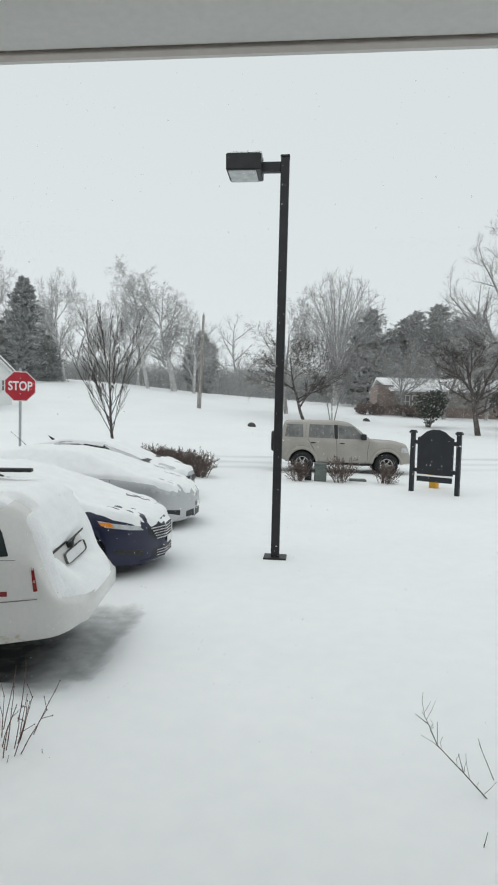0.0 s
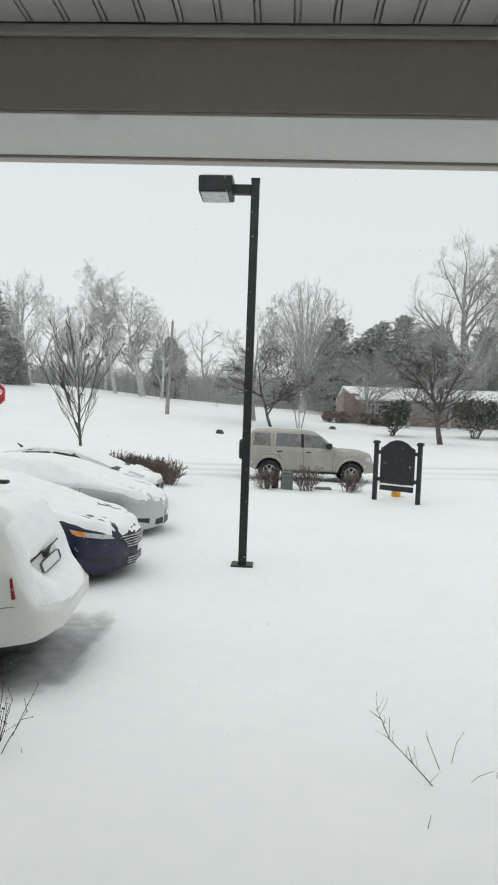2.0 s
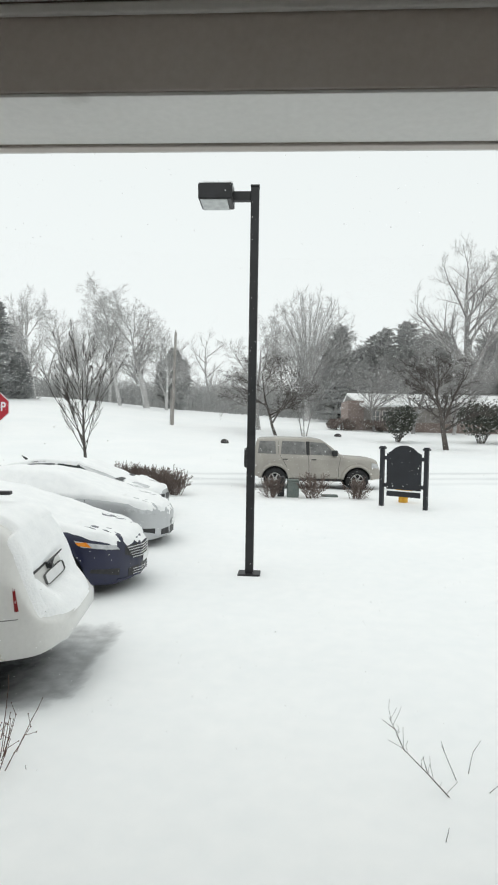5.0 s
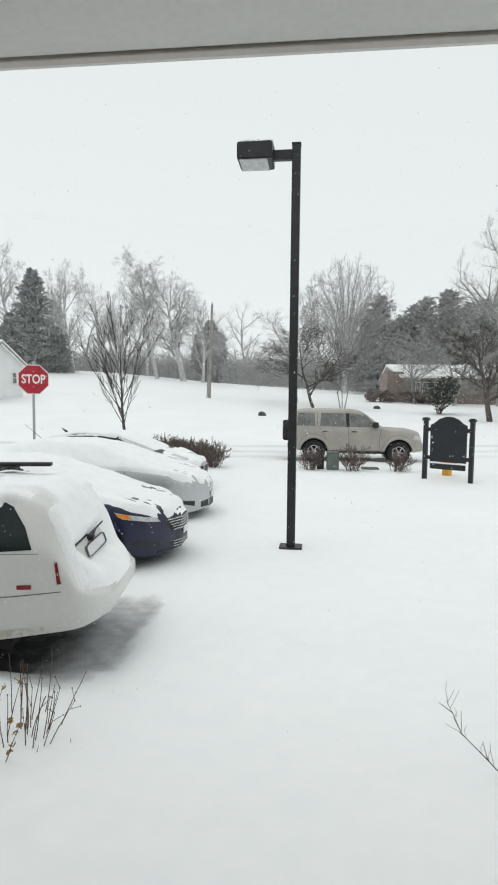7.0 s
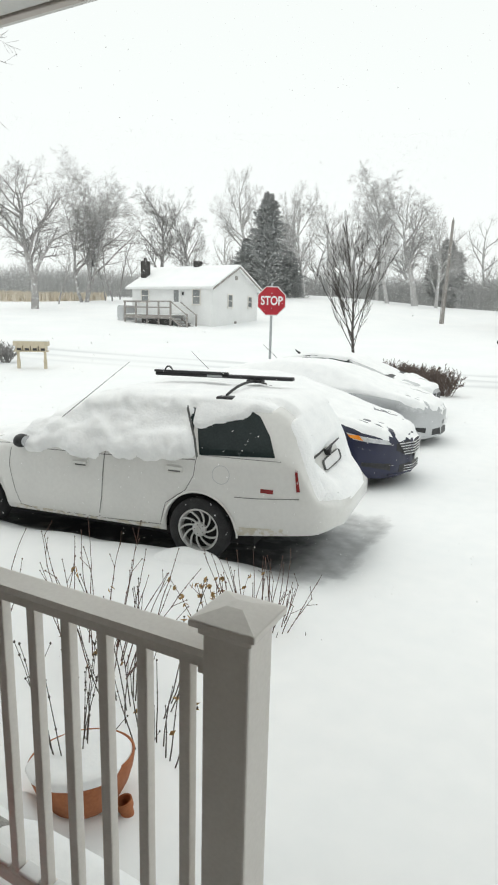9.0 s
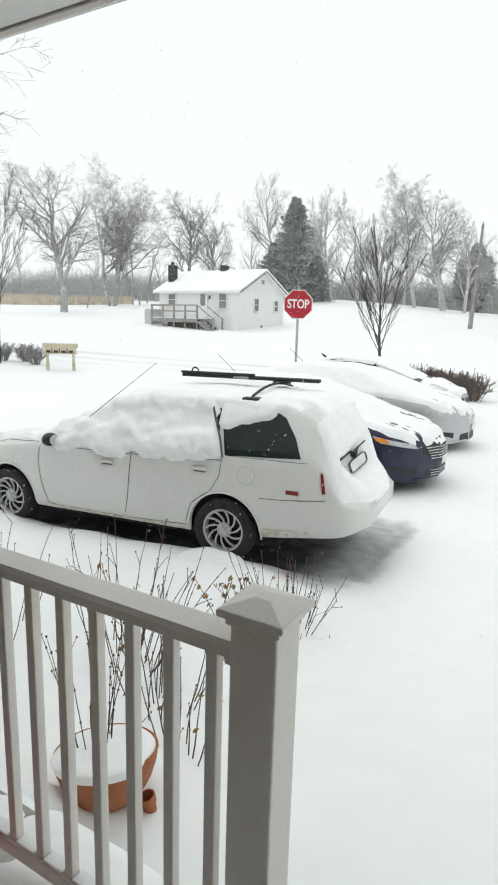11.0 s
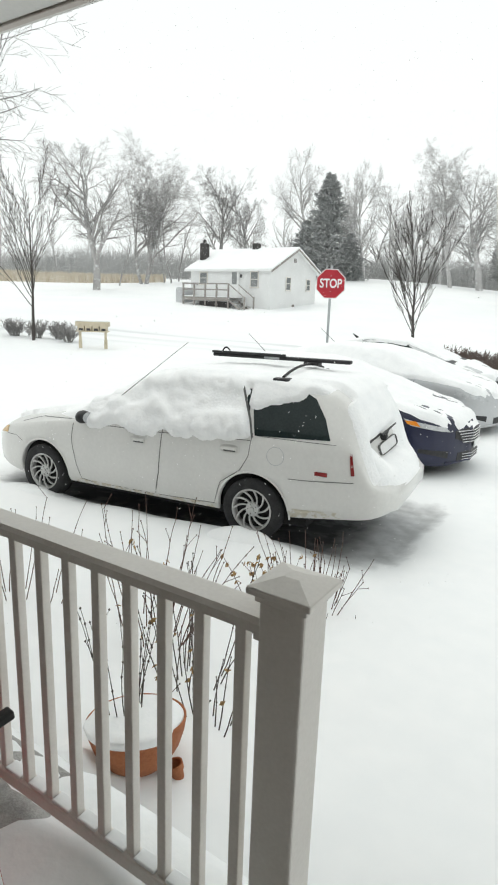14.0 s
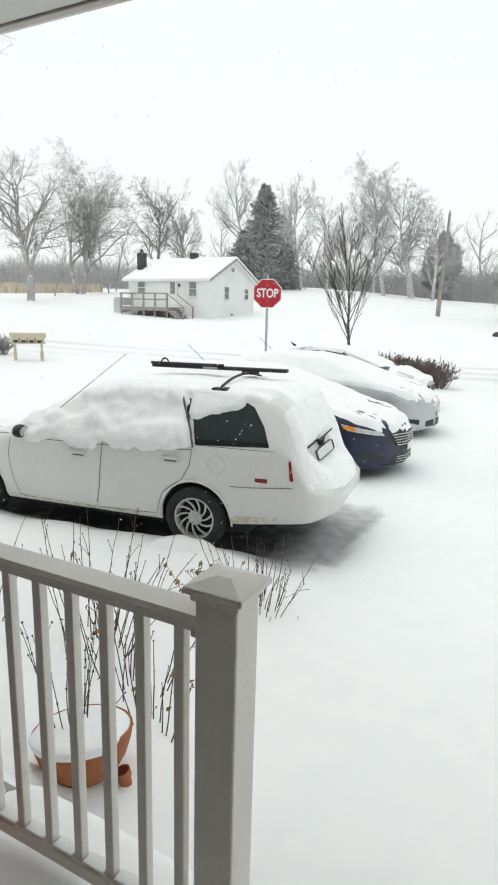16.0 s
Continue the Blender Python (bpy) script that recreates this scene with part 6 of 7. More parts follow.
def spray_cloud(rng, verts, faces, base, height, width, seed, blunt, whorls, scale):
    """Boughs round an axis, each a flat fan of small needle sprays, with gaps between the tiers."""
    for k in range(whorls):
        u = (k + rng.random()) / whorls
        zz = height * (0.03 + 0.96 * u)
        a = k * 2.399 + rng.gauss(0, 0.35)
        taper = (1 - u**blunt) ** (0.55 if blunt > 3 else 0.85)
        reach = width / 2 * taper * rng.choice((0.55, 0.75, 0.9, 1.0, 1.12)) * (0.95 + 0.5 * nz(math.cos(a), math.sin(a), zz * 0.45 + seed, 1.2)) + 0.15 * scale
        rise = rng.uniform(-0.22, 0.10)
        for j in range(24):
            f = ((j + rng.random()) / 24) ** 0.75
            r = reach * f
            s = scale * (0.17 - 0.07 * f) * rng.uniform(0.6, 1.5)
            spread = rng.gauss(0, 0.16 + 0.16 * (1 - f))
            aa = a + spread
            drop = rise * r + 0.10 * reach * f * f
            p = base + Vector((r * math.cos(aa), r * math.sin(aa), zz + drop + rng.gauss(0, 0.55) * s))
            way = Vector((math.cos(aa + spread * 2), math.sin(aa + spread * 2), rng.gauss(0.25, 0.3)))
            side = Vector((-math.sin(aa), math.cos(aa), rng.gauss(0, 0.45)))
            b = len(verts)
            verts += [tuple(p - side * s * 0.7), tuple(p + way * s * 2.2), tuple(p + side * s * 0.7), tuple(p + Vector((0, 0, -0.45 * s)))]
            faces += [(b, b + 1, b + 3), (b + 1, b + 2, b + 3), (b, b + 2, b + 1)]


def conifer(x, y, z, height, width, seed, label, material=None, blunt=1.0, lobes=0):
    """A conifer: tiers of sprays round a trunk; with lobes, a lumpy crown of several leaders."""
    rng = random.Random(seed)
    t = thing("conifer", pose(x, y, z), label, "tree", "evergreen trees")
    part("trunk", rod(bmesh.new(), (0, 0, -0.3), (0, 0, height * 0.9), height * 0.022, 0.02, 8), BARK, t)
    verts, faces = [], []
    scale = 0.6 + height / 22
    spray_cloud(rng, verts, faces, Vector((0, 0, 0)), height, width * (0.75 if lobes else 1.0), seed, blunt, 330, scale)
    for k in range(lobes):
        a, out = k * 2.4 + rng.random(), rng.uniform(0.22, 0.42) * width
        spray_cloud(rng, verts, faces, Vector((out * math.cos(a), out * math.sin(a), height * rng.uniform(0.0, 0.3))), height * rng.uniform(0.42, 0.66), width * rng.uniform(0.38, 0.55), seed + k, blunt, 120, scale)
    me = bpy.data.meshes.new("crown")
    me.from_pydata(verts, [], faces)
    me.materials.append(material or NEEDLE)
    ob = new("crown", me)
    ob.parent = t
    return t


def leafy_bush(x, y, z, height, width, seed, label, material, name="evergreen_bush", leaf=0.09, count=2600):
    """A bush of many small leaves with an uneven outline, on a few stems."""
    rng = random.Random(seed)
    t = thing(name, pose(x, y, z), label, "bush", "evergreen bushes")
    verts, faces, stems = [], [], []
    lumps = [(rng.uniform(-0.6, 0.6) * width / 2, rng.uniform(-0.6, 0.6) * width / 2, height * rng.uniform(0.35, 0.78), rng.uniform(0.22, 0.38)) for _ in range(11)]
    for lx, ly, lz, lr in lumps:
        stems.append(((lx * 0.15, ly * 0.15, -0.1), (lx, ly, lz), 0.035, 0.012))
    for k in range(count):
        lx, ly, lz, lr = lumps[k % len(lumps)]
        d = Vector((rng.gauss(0, 1), rng.gauss(0, 1), rng.gauss(0, 1))).normalized() * (rng.random() ** 0.4)
        p = Vector((lx + d.x * lr * width * 0.75, ly + d.y * lr * width * 0.75, max(0.05, lz + d.z * lr * height * 0.85)))
        n = Vector((rng.gauss(0, 1), rng.gauss(0, 1), rng.gauss(0, 1))).normalized()
        s1 = n.orthogonal().normalized() * leaf * rng.uniform(0.6, 1.3)
        s2 = n.cross(s1) * 0.5
        b = len(verts)
        verts += [tuple(p - s1), tuple(p + s2), tuple(p + s1), tuple(p - s2)]
        faces.append((b, b + 1, b + 2, b + 3))
    me = bpy.data.meshes.new("foliage")
    me.from_pydata(verts, [], faces)
    me.materials.append(material)
    ob = tagged(new("foliage", me), kind="stuff")
    ob.parent = t
    ob = new("stem", tubes("stem", stems, BARK, 5))
    ob.parent = t
    return t


def twig_bush(x, y, z, height, width, seed, label, material, count=26, name="bare_shrub", twig=0.004, group="bare shrubs"):
    """A leafless shrub: many thin branching stems from one foot."""
    rng = random.Random(seed)
    t = thing(name, pose(x, y, z), label, "shrub", group)
    segs = []
    for k in range(count):
        a, out = rng.random() * 2 * math.pi, rng.uniform(0.1, 0.75)
        d = Vector((math.cos(a) * out * width / height, math.sin(a) * out * width / height, 1))
        b = (math.cos(a) * 0.25 * width * rng.random(), math.sin(a) * 0.25 * width * rng.random(), -0.05)
        sprout(rng, b, d, height * rng.uniform(0.7, 1.0), twig * 2.2, 2, [0, 0, (4, 6, 34, 0.45, 0.03, 0.25), (3, 4, 34, 0.5, 0.02, 0.2), (2, 0, 0, 0, 0, 0)], segs, segs, twig)
    ob = tagged(new("branch", tubes("branch", segs, material, 3)), kind="stuff")
    ob.parent = t
    return t


# far trees are paled by haze mixed into their bark colour
FAR = "tall bare tree with haze painted into its pale bark"
bare_tree(-6.6, 20.4, 0.25, 5.3, 2.35, YOUNG, 3, "young bare street tree with upswept snow-dusted branches", DARK_BARK, -0.2, 0.013, twig=0.005)
bare_tree(-15.05, 65.3, 3.6, 12.4, 6.4, OAK, 11, FAR, PALE_HAZY_BARK, 0.4, 0.030)
bare_tree(-13.2, 66.5, 3.3, 10.4, 5.2, OAK, 12, FAR, PALE_HAZY_BARK, 1.0, 0.020)
bare_tree(-17.6, 64.0, 3.7, 14.2, 4.6, TALL, 13, "thin tall bare tree with a high crown", PALE_HAZY_BARK, -1.2, 0.016)
bare_tree(-25.6, 60.5, 4.0, 11.8, 5.0, OAK, 14, FAR, PALE_HAZY_BARK, -1.0)
bare_tree(-22.8, 66.0, 4.2, 10.6, 5.0, OAK, 15, FAR, PALE_HAZY_BARK, -0.6)
bare_tree(-20.6, 70.0, 4.2, 9.6, 4.8, OAK, 16, FAR, PALE_HAZY_BARK, 0.6)
bare_tree(-2.2, 51.6, 1.75, 10.2, 8.6, CRAB, 17, "spreading bare tree with snow-lined boughs", HAZY_BARK, -2.0, 0.020)
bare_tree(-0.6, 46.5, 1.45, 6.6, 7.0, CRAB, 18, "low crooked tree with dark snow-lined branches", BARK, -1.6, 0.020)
vase_tree(2.7, 75.4, 2.7, 17.0, 13.4, 19, "broad vase-shaped bare tree", PALE_HAZY_BARK)
bare_tree(1.5, 46.8, 1.35, 6.4, 3.8, YOUNG, 20, "multi-stemmed bare ornamental tree", HAZY_BARK, 0.0, 0.014, stems=3)
bare_tree(20.0, 66.0, 2.0, 20.5, 11.5, OAK, 21, "large dark bare tree with crooked limbs", HAZY_BARK, -1.6, 0.024)
bare_tree(25.6, 70.5, 2.1, 22.0, 9.0, TALL, 22, "very tall bare tree above the brick house", HAZY_BARK, -1.5, 0.018)
bare_tree(24.6, 64.0, 2.1, 19.0, 8.0, OAK, 23, "large dark bare tree with crooked limbs", HAZY_BARK, 0.5, 0.022)
bare_tree(10.1, 38.5, 0.85, 6.6, 5.6, CRAB, 24, "small spreading tree with dark snowy boughs", BARK, -1.4, 0.030)
bare_tree(11.6, 56.0, 1.7, 8.4, 8.2, CRAB, 25, "crooked bare tree in front of the brick house", HAZY_BARK, -0.5, 0.022)
bare_tree(8.4, 57.5, 1.8, 7.2, 6.6, CRAB, 26, "crooked bare tree in front of the brick house", HAZY_BARK, -0.8, 0.020)
bare_tree(15.6, 57.0, 1.7, 8.6, 7.0, CRAB, 27, "crooked bare tree in front of the brick house", HAZY_BARK, 0.5, 0.022)
bare_tree(-27.0, 15.7, 0.4, 14.2, 12.6, OAK, 28, "big bare tree whose boughs reach over the lawn", HAZY_BARK, 1.6, 0.020)
bare_tree(-19.7, 15.45, 0.33, 6.9, 2.5, YOUNG, 29, "slender young bare tree beside the mailboxes", DARK_BARK, 0.0, 0.0095, twig=0.005)
bare_tree(-42.7, 39.9, 2.4, 13.8, 10.6, OAK, 30, "old bare tree on the lawn by the field", HAZY_BARK, 0.8, 0.026)
bare_tree(-47.0, 50.7, 3.3, 15.4, 9.6, OAK, 31, "old bare tree with several leaning trunks", HAZY_BARK, -1.0, 0.022, stems=2)
bare_tree(-46.6, 50.6, 3.3, 12.6, 4.4, OAK, 32, "bare tree leaning strongly to one side", HAZY_BARK, 4.6, 0.020)
bare_tree(-41.4, 57.3, 4.0, 12.2, 6.6, OAK, 33, "bare tree behind the white cottage", HAZY_BARK, -0.4, 0.024)
bare_tree(-38.6, 59.1, 4.2, 9.6, 5.4, OAK, 34, "bare tree behind the white cottage", HAZY_BARK, 0.6, 0.022)
bare_tree(-37.7, 71.3, 4.7, 15.8, 7.4, OAK, 35, FAR, PALE_HAZY_BARK, -1.2)
bare_tree(-33.4, 75.6, 4.7, 14.6, 6.0, OAK, 36, FAR, PALE_HAZY_BARK, -0.8)
bare_tree(-29.1, 77.4, 4.6, 13.0, 5.6, OAK, 37, FAR, PALE_HAZY_BARK, -1.0)
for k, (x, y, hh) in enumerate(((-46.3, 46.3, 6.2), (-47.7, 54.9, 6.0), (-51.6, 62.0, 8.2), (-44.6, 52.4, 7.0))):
    bare_tree(x, y, ground_height(x, y) - 0.1, hh, 1.9, SLIM, 50 + k, "thin young trunk at the field edge", HAZY_BARK, 0.3, 0.014)
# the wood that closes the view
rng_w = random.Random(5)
kinds = [bare_tree(-60, 120, 5.0, 14, 8, WOOD, 61, "bare tree in the far wood", PALE_HAZY_BARK), bare_tree(-52, 118, 5.0, 12, 9, WOOD, 62, "bare tree in the far wood", PALE_HAZY_BARK), bare_tree(-44, 122, 5.0, 15, 7, WOOD, 63, "bare tree in the far wood", PALE_HAZY_BARK)]
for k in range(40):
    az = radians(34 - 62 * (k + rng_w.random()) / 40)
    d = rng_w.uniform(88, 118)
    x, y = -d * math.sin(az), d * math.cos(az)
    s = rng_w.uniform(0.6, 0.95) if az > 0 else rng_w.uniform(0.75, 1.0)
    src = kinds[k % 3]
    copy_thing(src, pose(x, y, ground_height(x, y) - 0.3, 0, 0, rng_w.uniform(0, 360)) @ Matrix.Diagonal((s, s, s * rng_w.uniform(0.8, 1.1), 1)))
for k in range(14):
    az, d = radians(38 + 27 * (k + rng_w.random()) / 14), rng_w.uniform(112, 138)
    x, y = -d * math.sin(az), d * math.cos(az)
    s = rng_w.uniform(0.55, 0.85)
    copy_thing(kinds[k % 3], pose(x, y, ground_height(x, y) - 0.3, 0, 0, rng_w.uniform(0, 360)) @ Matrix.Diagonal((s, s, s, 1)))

# the thicket of far brush between the trunks
rng_b = random.Random(77)
brush = []
for k in range(13000):
    az, dist = radians(rng_b.uniform(-26, 37)), rng_b.uniform(84, 122)
    x, y = -dist * math.sin(az), dist * math.cos(az)
    z = ground_height(x, y) - 0.2
    tall = (2.6 + 1.5 * nz(x, y, 3, 0.08)) * rng_b.uniform(0.5, 1.5)
    lx, ly = rng_b.gauss(0, 0.22) * tall, rng_b.gauss(0, 0.22) * tall
    mid = (x + 0.4 * lx, y + 0.4 * ly, z + 0.6 * tall)
    brush.append(((x, y, z), mid, 0.05, 0.035))
    for j in range(3):
        brush.append((mid, (mid[0] + rng_b.gauss(0, 0.22) * tall, mid[1] + rng_b.gauss(0, 0.22) * tall, z + tall * rng_b.uniform(0.8, 1.25)), 0.032, 0.015))
for k in range(5000):
    az, dist = radians(rng_b.uniform(37, 66)), rng_b.uniform(105, 140)
    x, y = -dist * math.sin(az), dist * math.cos(az)
    z = ground_height(x, y) - 0.2
    tall = (2.9 + 1.8 * nz(x, y, 3, 0.05)) * rng_b.uniform(0.5, 1.4)
    mid = (x + rng_b.gauss(0, 0.08) * tall, y, z + 0.55 * tall)
    brush.append(((x, y, z), mid, 0.045, 0.03))
    for j in range(2):
        brush.append((mid, (mid[0] + rng_b.gauss(0, 0.2) * tall, mid[1] + rng_b.gauss(0, 0.2) * tall, z + tall * rng_b.uniform(0.8, 1.2)), 0.028, 0.014))
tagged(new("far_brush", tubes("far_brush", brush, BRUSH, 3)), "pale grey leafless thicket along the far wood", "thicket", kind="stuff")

conifer(-28.9, 58.2, 3.9, 10.6, 6.6, 71, "dark dense conifer with snow and painted haze on its sprays", NEEDLE, 1.7)
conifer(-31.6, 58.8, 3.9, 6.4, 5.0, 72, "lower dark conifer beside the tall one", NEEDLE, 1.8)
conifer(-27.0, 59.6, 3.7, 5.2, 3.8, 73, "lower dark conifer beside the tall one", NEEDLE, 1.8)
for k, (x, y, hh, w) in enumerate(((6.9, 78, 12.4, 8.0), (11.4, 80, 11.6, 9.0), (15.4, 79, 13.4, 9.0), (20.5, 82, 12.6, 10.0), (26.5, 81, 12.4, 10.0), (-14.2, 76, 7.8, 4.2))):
    conifer(x, y, ground_height(x, y) - 0.2, hh, w, 80 + k, "grey-green cedar with distance haze in its colour", CEDAR, 3.6, 6)
leafy_bush(8.15, 44.5, 1.15, 2.9, 3.1, 90, "rounded evergreen holly with snow on its leaves", HOLLY, leaf=0.12)
leafy_bush(14.3, 45.3, 1.1, 3.3, 4.6, 91, "dark spreading yew with snow on top", HOLLY, leaf=0.13)
leafy_bush(17.0, 46.5, 1.2, 3.0, 4.0, 92, "dark spreading yew with snow on top", HOLLY, leaf=0.13)
leafy_bush(5.2, 58.2, 1.75, 1.3, 3.0, 93, "low brown foundation shrub by the brick end wall", HEDGE, leaf=0.12)
leafy_bush(9.5, 58.3, 1.75, 1.2, 5.0, 94, "low brown foundation shrub below the windows", HEDGE, leaf=0.12)

for k in range(9):
    x, y = -3.15 - 0.26 * k, 17.9 + 0.30 * k
    twig_bush(x, y, 0.12, 0.80 + 0.12 * nz(k, 2), 0.62, 100 + k, "bare reddish-brown hedge shrub beside the car park", HEDGE, 30, "hedge_shrub", 0.006, "hedge shrubs")
for k, (x, y, hh, w) in enumerate(((-0.35, 18.0, 0.72, 0.55), (0.85, 18.1, 0.85, 0.75), (2.15, 18.2, 0.70, 0.55))):
    twig_bush(x, y, 0.10, hh, w, 120 + k, "small bare twiggy shrub in the snow by the road", HEDGE, 30, "bare_shrub", 0.005)
for k, (x, y) in enumerate(((-22.6, 15.3), (-21.3, 15.8), (-20.2, 16.0), (-19.5, 16.5), (-18.55, 16.15), (-23.6, 15.0))):
    twig_bush(x, y, ground_height(x, y), 0.70, 0.66, 130 + k, "small rounded bare shrub in a row", HAZY_BARK, 40, "row_shrub", 0.007, "row of shrubs")


# ---- planting and things beside the porch ----
def cane(rng, segs, buds, base, d, length, r, fork=0.6):
    """A stiff garden cane with swollen nodes and a side shoot or two."""
    p, way = Vector(base), Vector(d).normalized()
    n = max(4, int(length / 0.07))
    for k in range(n):
        way = (way + Vector((rng.gauss(0, 0.055), rng.gauss(0, 0.055), 0.02))).normalized()
        q = p + way * length / n
        segs.append((p, q, r * (1 - 0.55 * k / n), r * (1 - 0.55 * (k + 1) / n)))
        if k and rng.random() < 0.55:
            buds.append((q, r * 1.45))
        if k > n * 0.35 and rng.random() < fork * 0.22:
            w2 = (way + Vector((rng.gauss(0, 0.6), rng.gauss(0, 0.6), 0.2))).normalized()
            segs.append((q, q + w2 * 0.10, r * 0.6, r * 0.35))
            buds.append((q + w2 * 0.10, r * 1.3))
        p = q
    buds.append((p, r * 1.2))


def stalk(parent, name, segs, buds, material, sides=6):
    """One cane with its swollen nodes, as one mesh."""
    rows = list(segs) + [(q + Vector((0, 0, -rr)), q + Vector((0, 0, rr * 0.2)), rr * 0.45, rr) for q, rr in buds] + [(q + Vector((0, 0, rr * 0.2)), q + Vector((0, 0, rr)), rr, rr * 0.3) for q, rr in buds]
    ob = new(name, tubes(name, rows, material, sides))
    ob.parent = parent
    return ob


def cane_shrub(x, y, z, height, spread, count, seed, label, material, lean=(0, 0), leaves=0, r=0.0038):
    rng = random.Random(seed)
    t = thing("garden_shrub", pose(x, y, z), label, "shrub", "winter garden shrubs")
    tips = []
    for k in range(count):
        segs, buds = [], []
        a, out = rng.random() * 2 * math.pi, rng.random() ** 0.5
        base = (math.cos(a) * out * spread * 0.45, math.sin(a) * out * spread * 0.45, -0.06)
        d = Vector((math.cos(a) * out * 0.42 + lean[0], math.sin(a) * out * 0.42 + lean[1], 1))
        cane(rng, segs, buds, base, d, height * rng.uniform(0.55, 1.0), r)
        stalk(t, "cane", segs, buds, material)
        tips += buds
    if leaves:
        bm = bmesh.new()
        for k in range(leaves):
            p, _ = tips[rng.randrange(len(tips))]
            n = Vector((rng.gauss(0, 1), rng.gauss(0, 1), rng.gauss(0, 1))).normalized()
            s1 = n.orthogonal().normalized() * 0.022
            s2 = n.cross(s1) * 0.6
            c = p + n * 0.012
            vs = [bm.verts.new(c + q) for q in (-s1, s2 * 0.9 + n * 0.006, s1, -s2 * 0.9 + n * 0.006)]
            bm.faces.new((vs[0], vs[1], vs[2]))
            bm.faces.new((vs[0], vs[2], vs[3]))
        tagged(part("leaf", bm, DRY_LEAF, t, "shrivelled tan leaves"), kind="stuff")
    return t


cane_shrub(-1.97, 4.35, 0.0, 0.58, 0.58, 34, 201, "cut-back shrub of reddish bare canes in the snow", STEM, (0.05, -0.05), 0)
cane_shrub(-2.12, 4.10, 0.0, 0.55, 0.45, 14, 202, "low shrub with a few dried tan leaves", STEM, (0.0, 0.0), 100)
cane_shrub(-2.62, 3.30, 0.05, 0.98, 0.62, 26, 203, "tall bare canes standing beyond the railing", STEM, (0.05, 0.05), 4)
cane_shrub(-2.10, 3.05, 0.08, 0.80, 0.45, 18, 204, "dark bare canes with dried seed heads", DRY_STEM, (0.02, 0.05), 26)
cane_shrub(-3.6, 3.0, 0.0, 0.85, 0.6, 12, 205, "bare canes of a garden shrub near the porch", STEM, (0.0, 0.05), 0)
cane_shrub(-4.6, 2.9, 0.0, 0.95, 0.6, 12, 206, "bare canes of a garden shrub near the porch", STEM, (0.0, 0.05), 0)
cane_shrub(-1.72, 2.70, 0.16, 0.40, 0.30, 14, 207, "broken dark stalks beside the pot", DRY_STEM, (-0.15, 0.1), 12)


def build_pot():
    p = thing("plant_pot", pose(-1.772, 2.285, 0.165, -7, -8, 0) @ Matrix.Diagonal((0.91, 0.91, 0.91, 1)), "round terracotta bowl pot tilted and filled with snow", "plant pot")
    prof = [(0.06, 0.0), (0.115, 0.0), (0.165, 0.045), (0.205, 0.11), (0.228, 0.175), (0.236, 0.215), (0.238, 0.232), (0.231, 0.237), (0.226, 0.228), (0.215, 0.17), (0.19, 0.12)]
    part("pot", lathe(bmesh.new(), prof, 48), TERRACOTTA, p, smooth=True)
    bm = lathe(bmesh.new(), [(0.215, 0.19), (0.227, 0.228), (0.220, 0.238), (0.17, 0.246), (0.11, 0.252), (0.05, 0.256), (0.001, 0.257)], 48)
    for v in bm.verts:
        rr = math.hypot(v.co.x, v.co.y)
        # the snow laps over the rim on the side towards the porch
        front = smooth_step(0.10, 0.75, (0.35 * v.co.x - 0.94 * v.co.y) / max(rr, 0.001)) * smooth_step(0.12, 0.22, rr)
        v.co.x *= 1 + 0.115 * front
        v.co.y *= 1 + 0.115 * front
        v.co.z += 0.008 * nz(v.co.x, v.co.y, 2, 7) * (1 - front) + 0.012 * front
    part("snow_fill", bm, SNOW, p, "mound of snow in the pot", smooth=True)
    rng = random.Random(8)
    for k in range(12):
        segs, buds = [], []
        a = rng.random() * 6.28
        cane(rng, segs, buds, (-0.08 + 0.08 * math.cos(a), 0.08 * math.sin(a), 0.23), (0.12 * math.cos(a) - 0.1, 0.12 * math.sin(a), 1), rng.uniform(0.28, 0.62), 0.003)
        stalk(p, "dead_stalk", segs, [(q, rr * 1.5) for q, rr in buds], DRY_STEM, 5)
    q = thing("plant_pot", pose(-1.565, 2.33, 0.13, 8, -12, 0) @ Matrix.Diagonal((0.42, 0.42, 0.62, 1)), "small terracotta pot half sunk in the snow", "plant pot")
    part("pot", lathe(bmesh.new(), [(0.05, 0.0), (0.07, 0.14), (0.082, 0.14), (0.084, 0.19), (0.07, 0.19), (0.06, 0.1)], 24), TERRACOTTA, q)


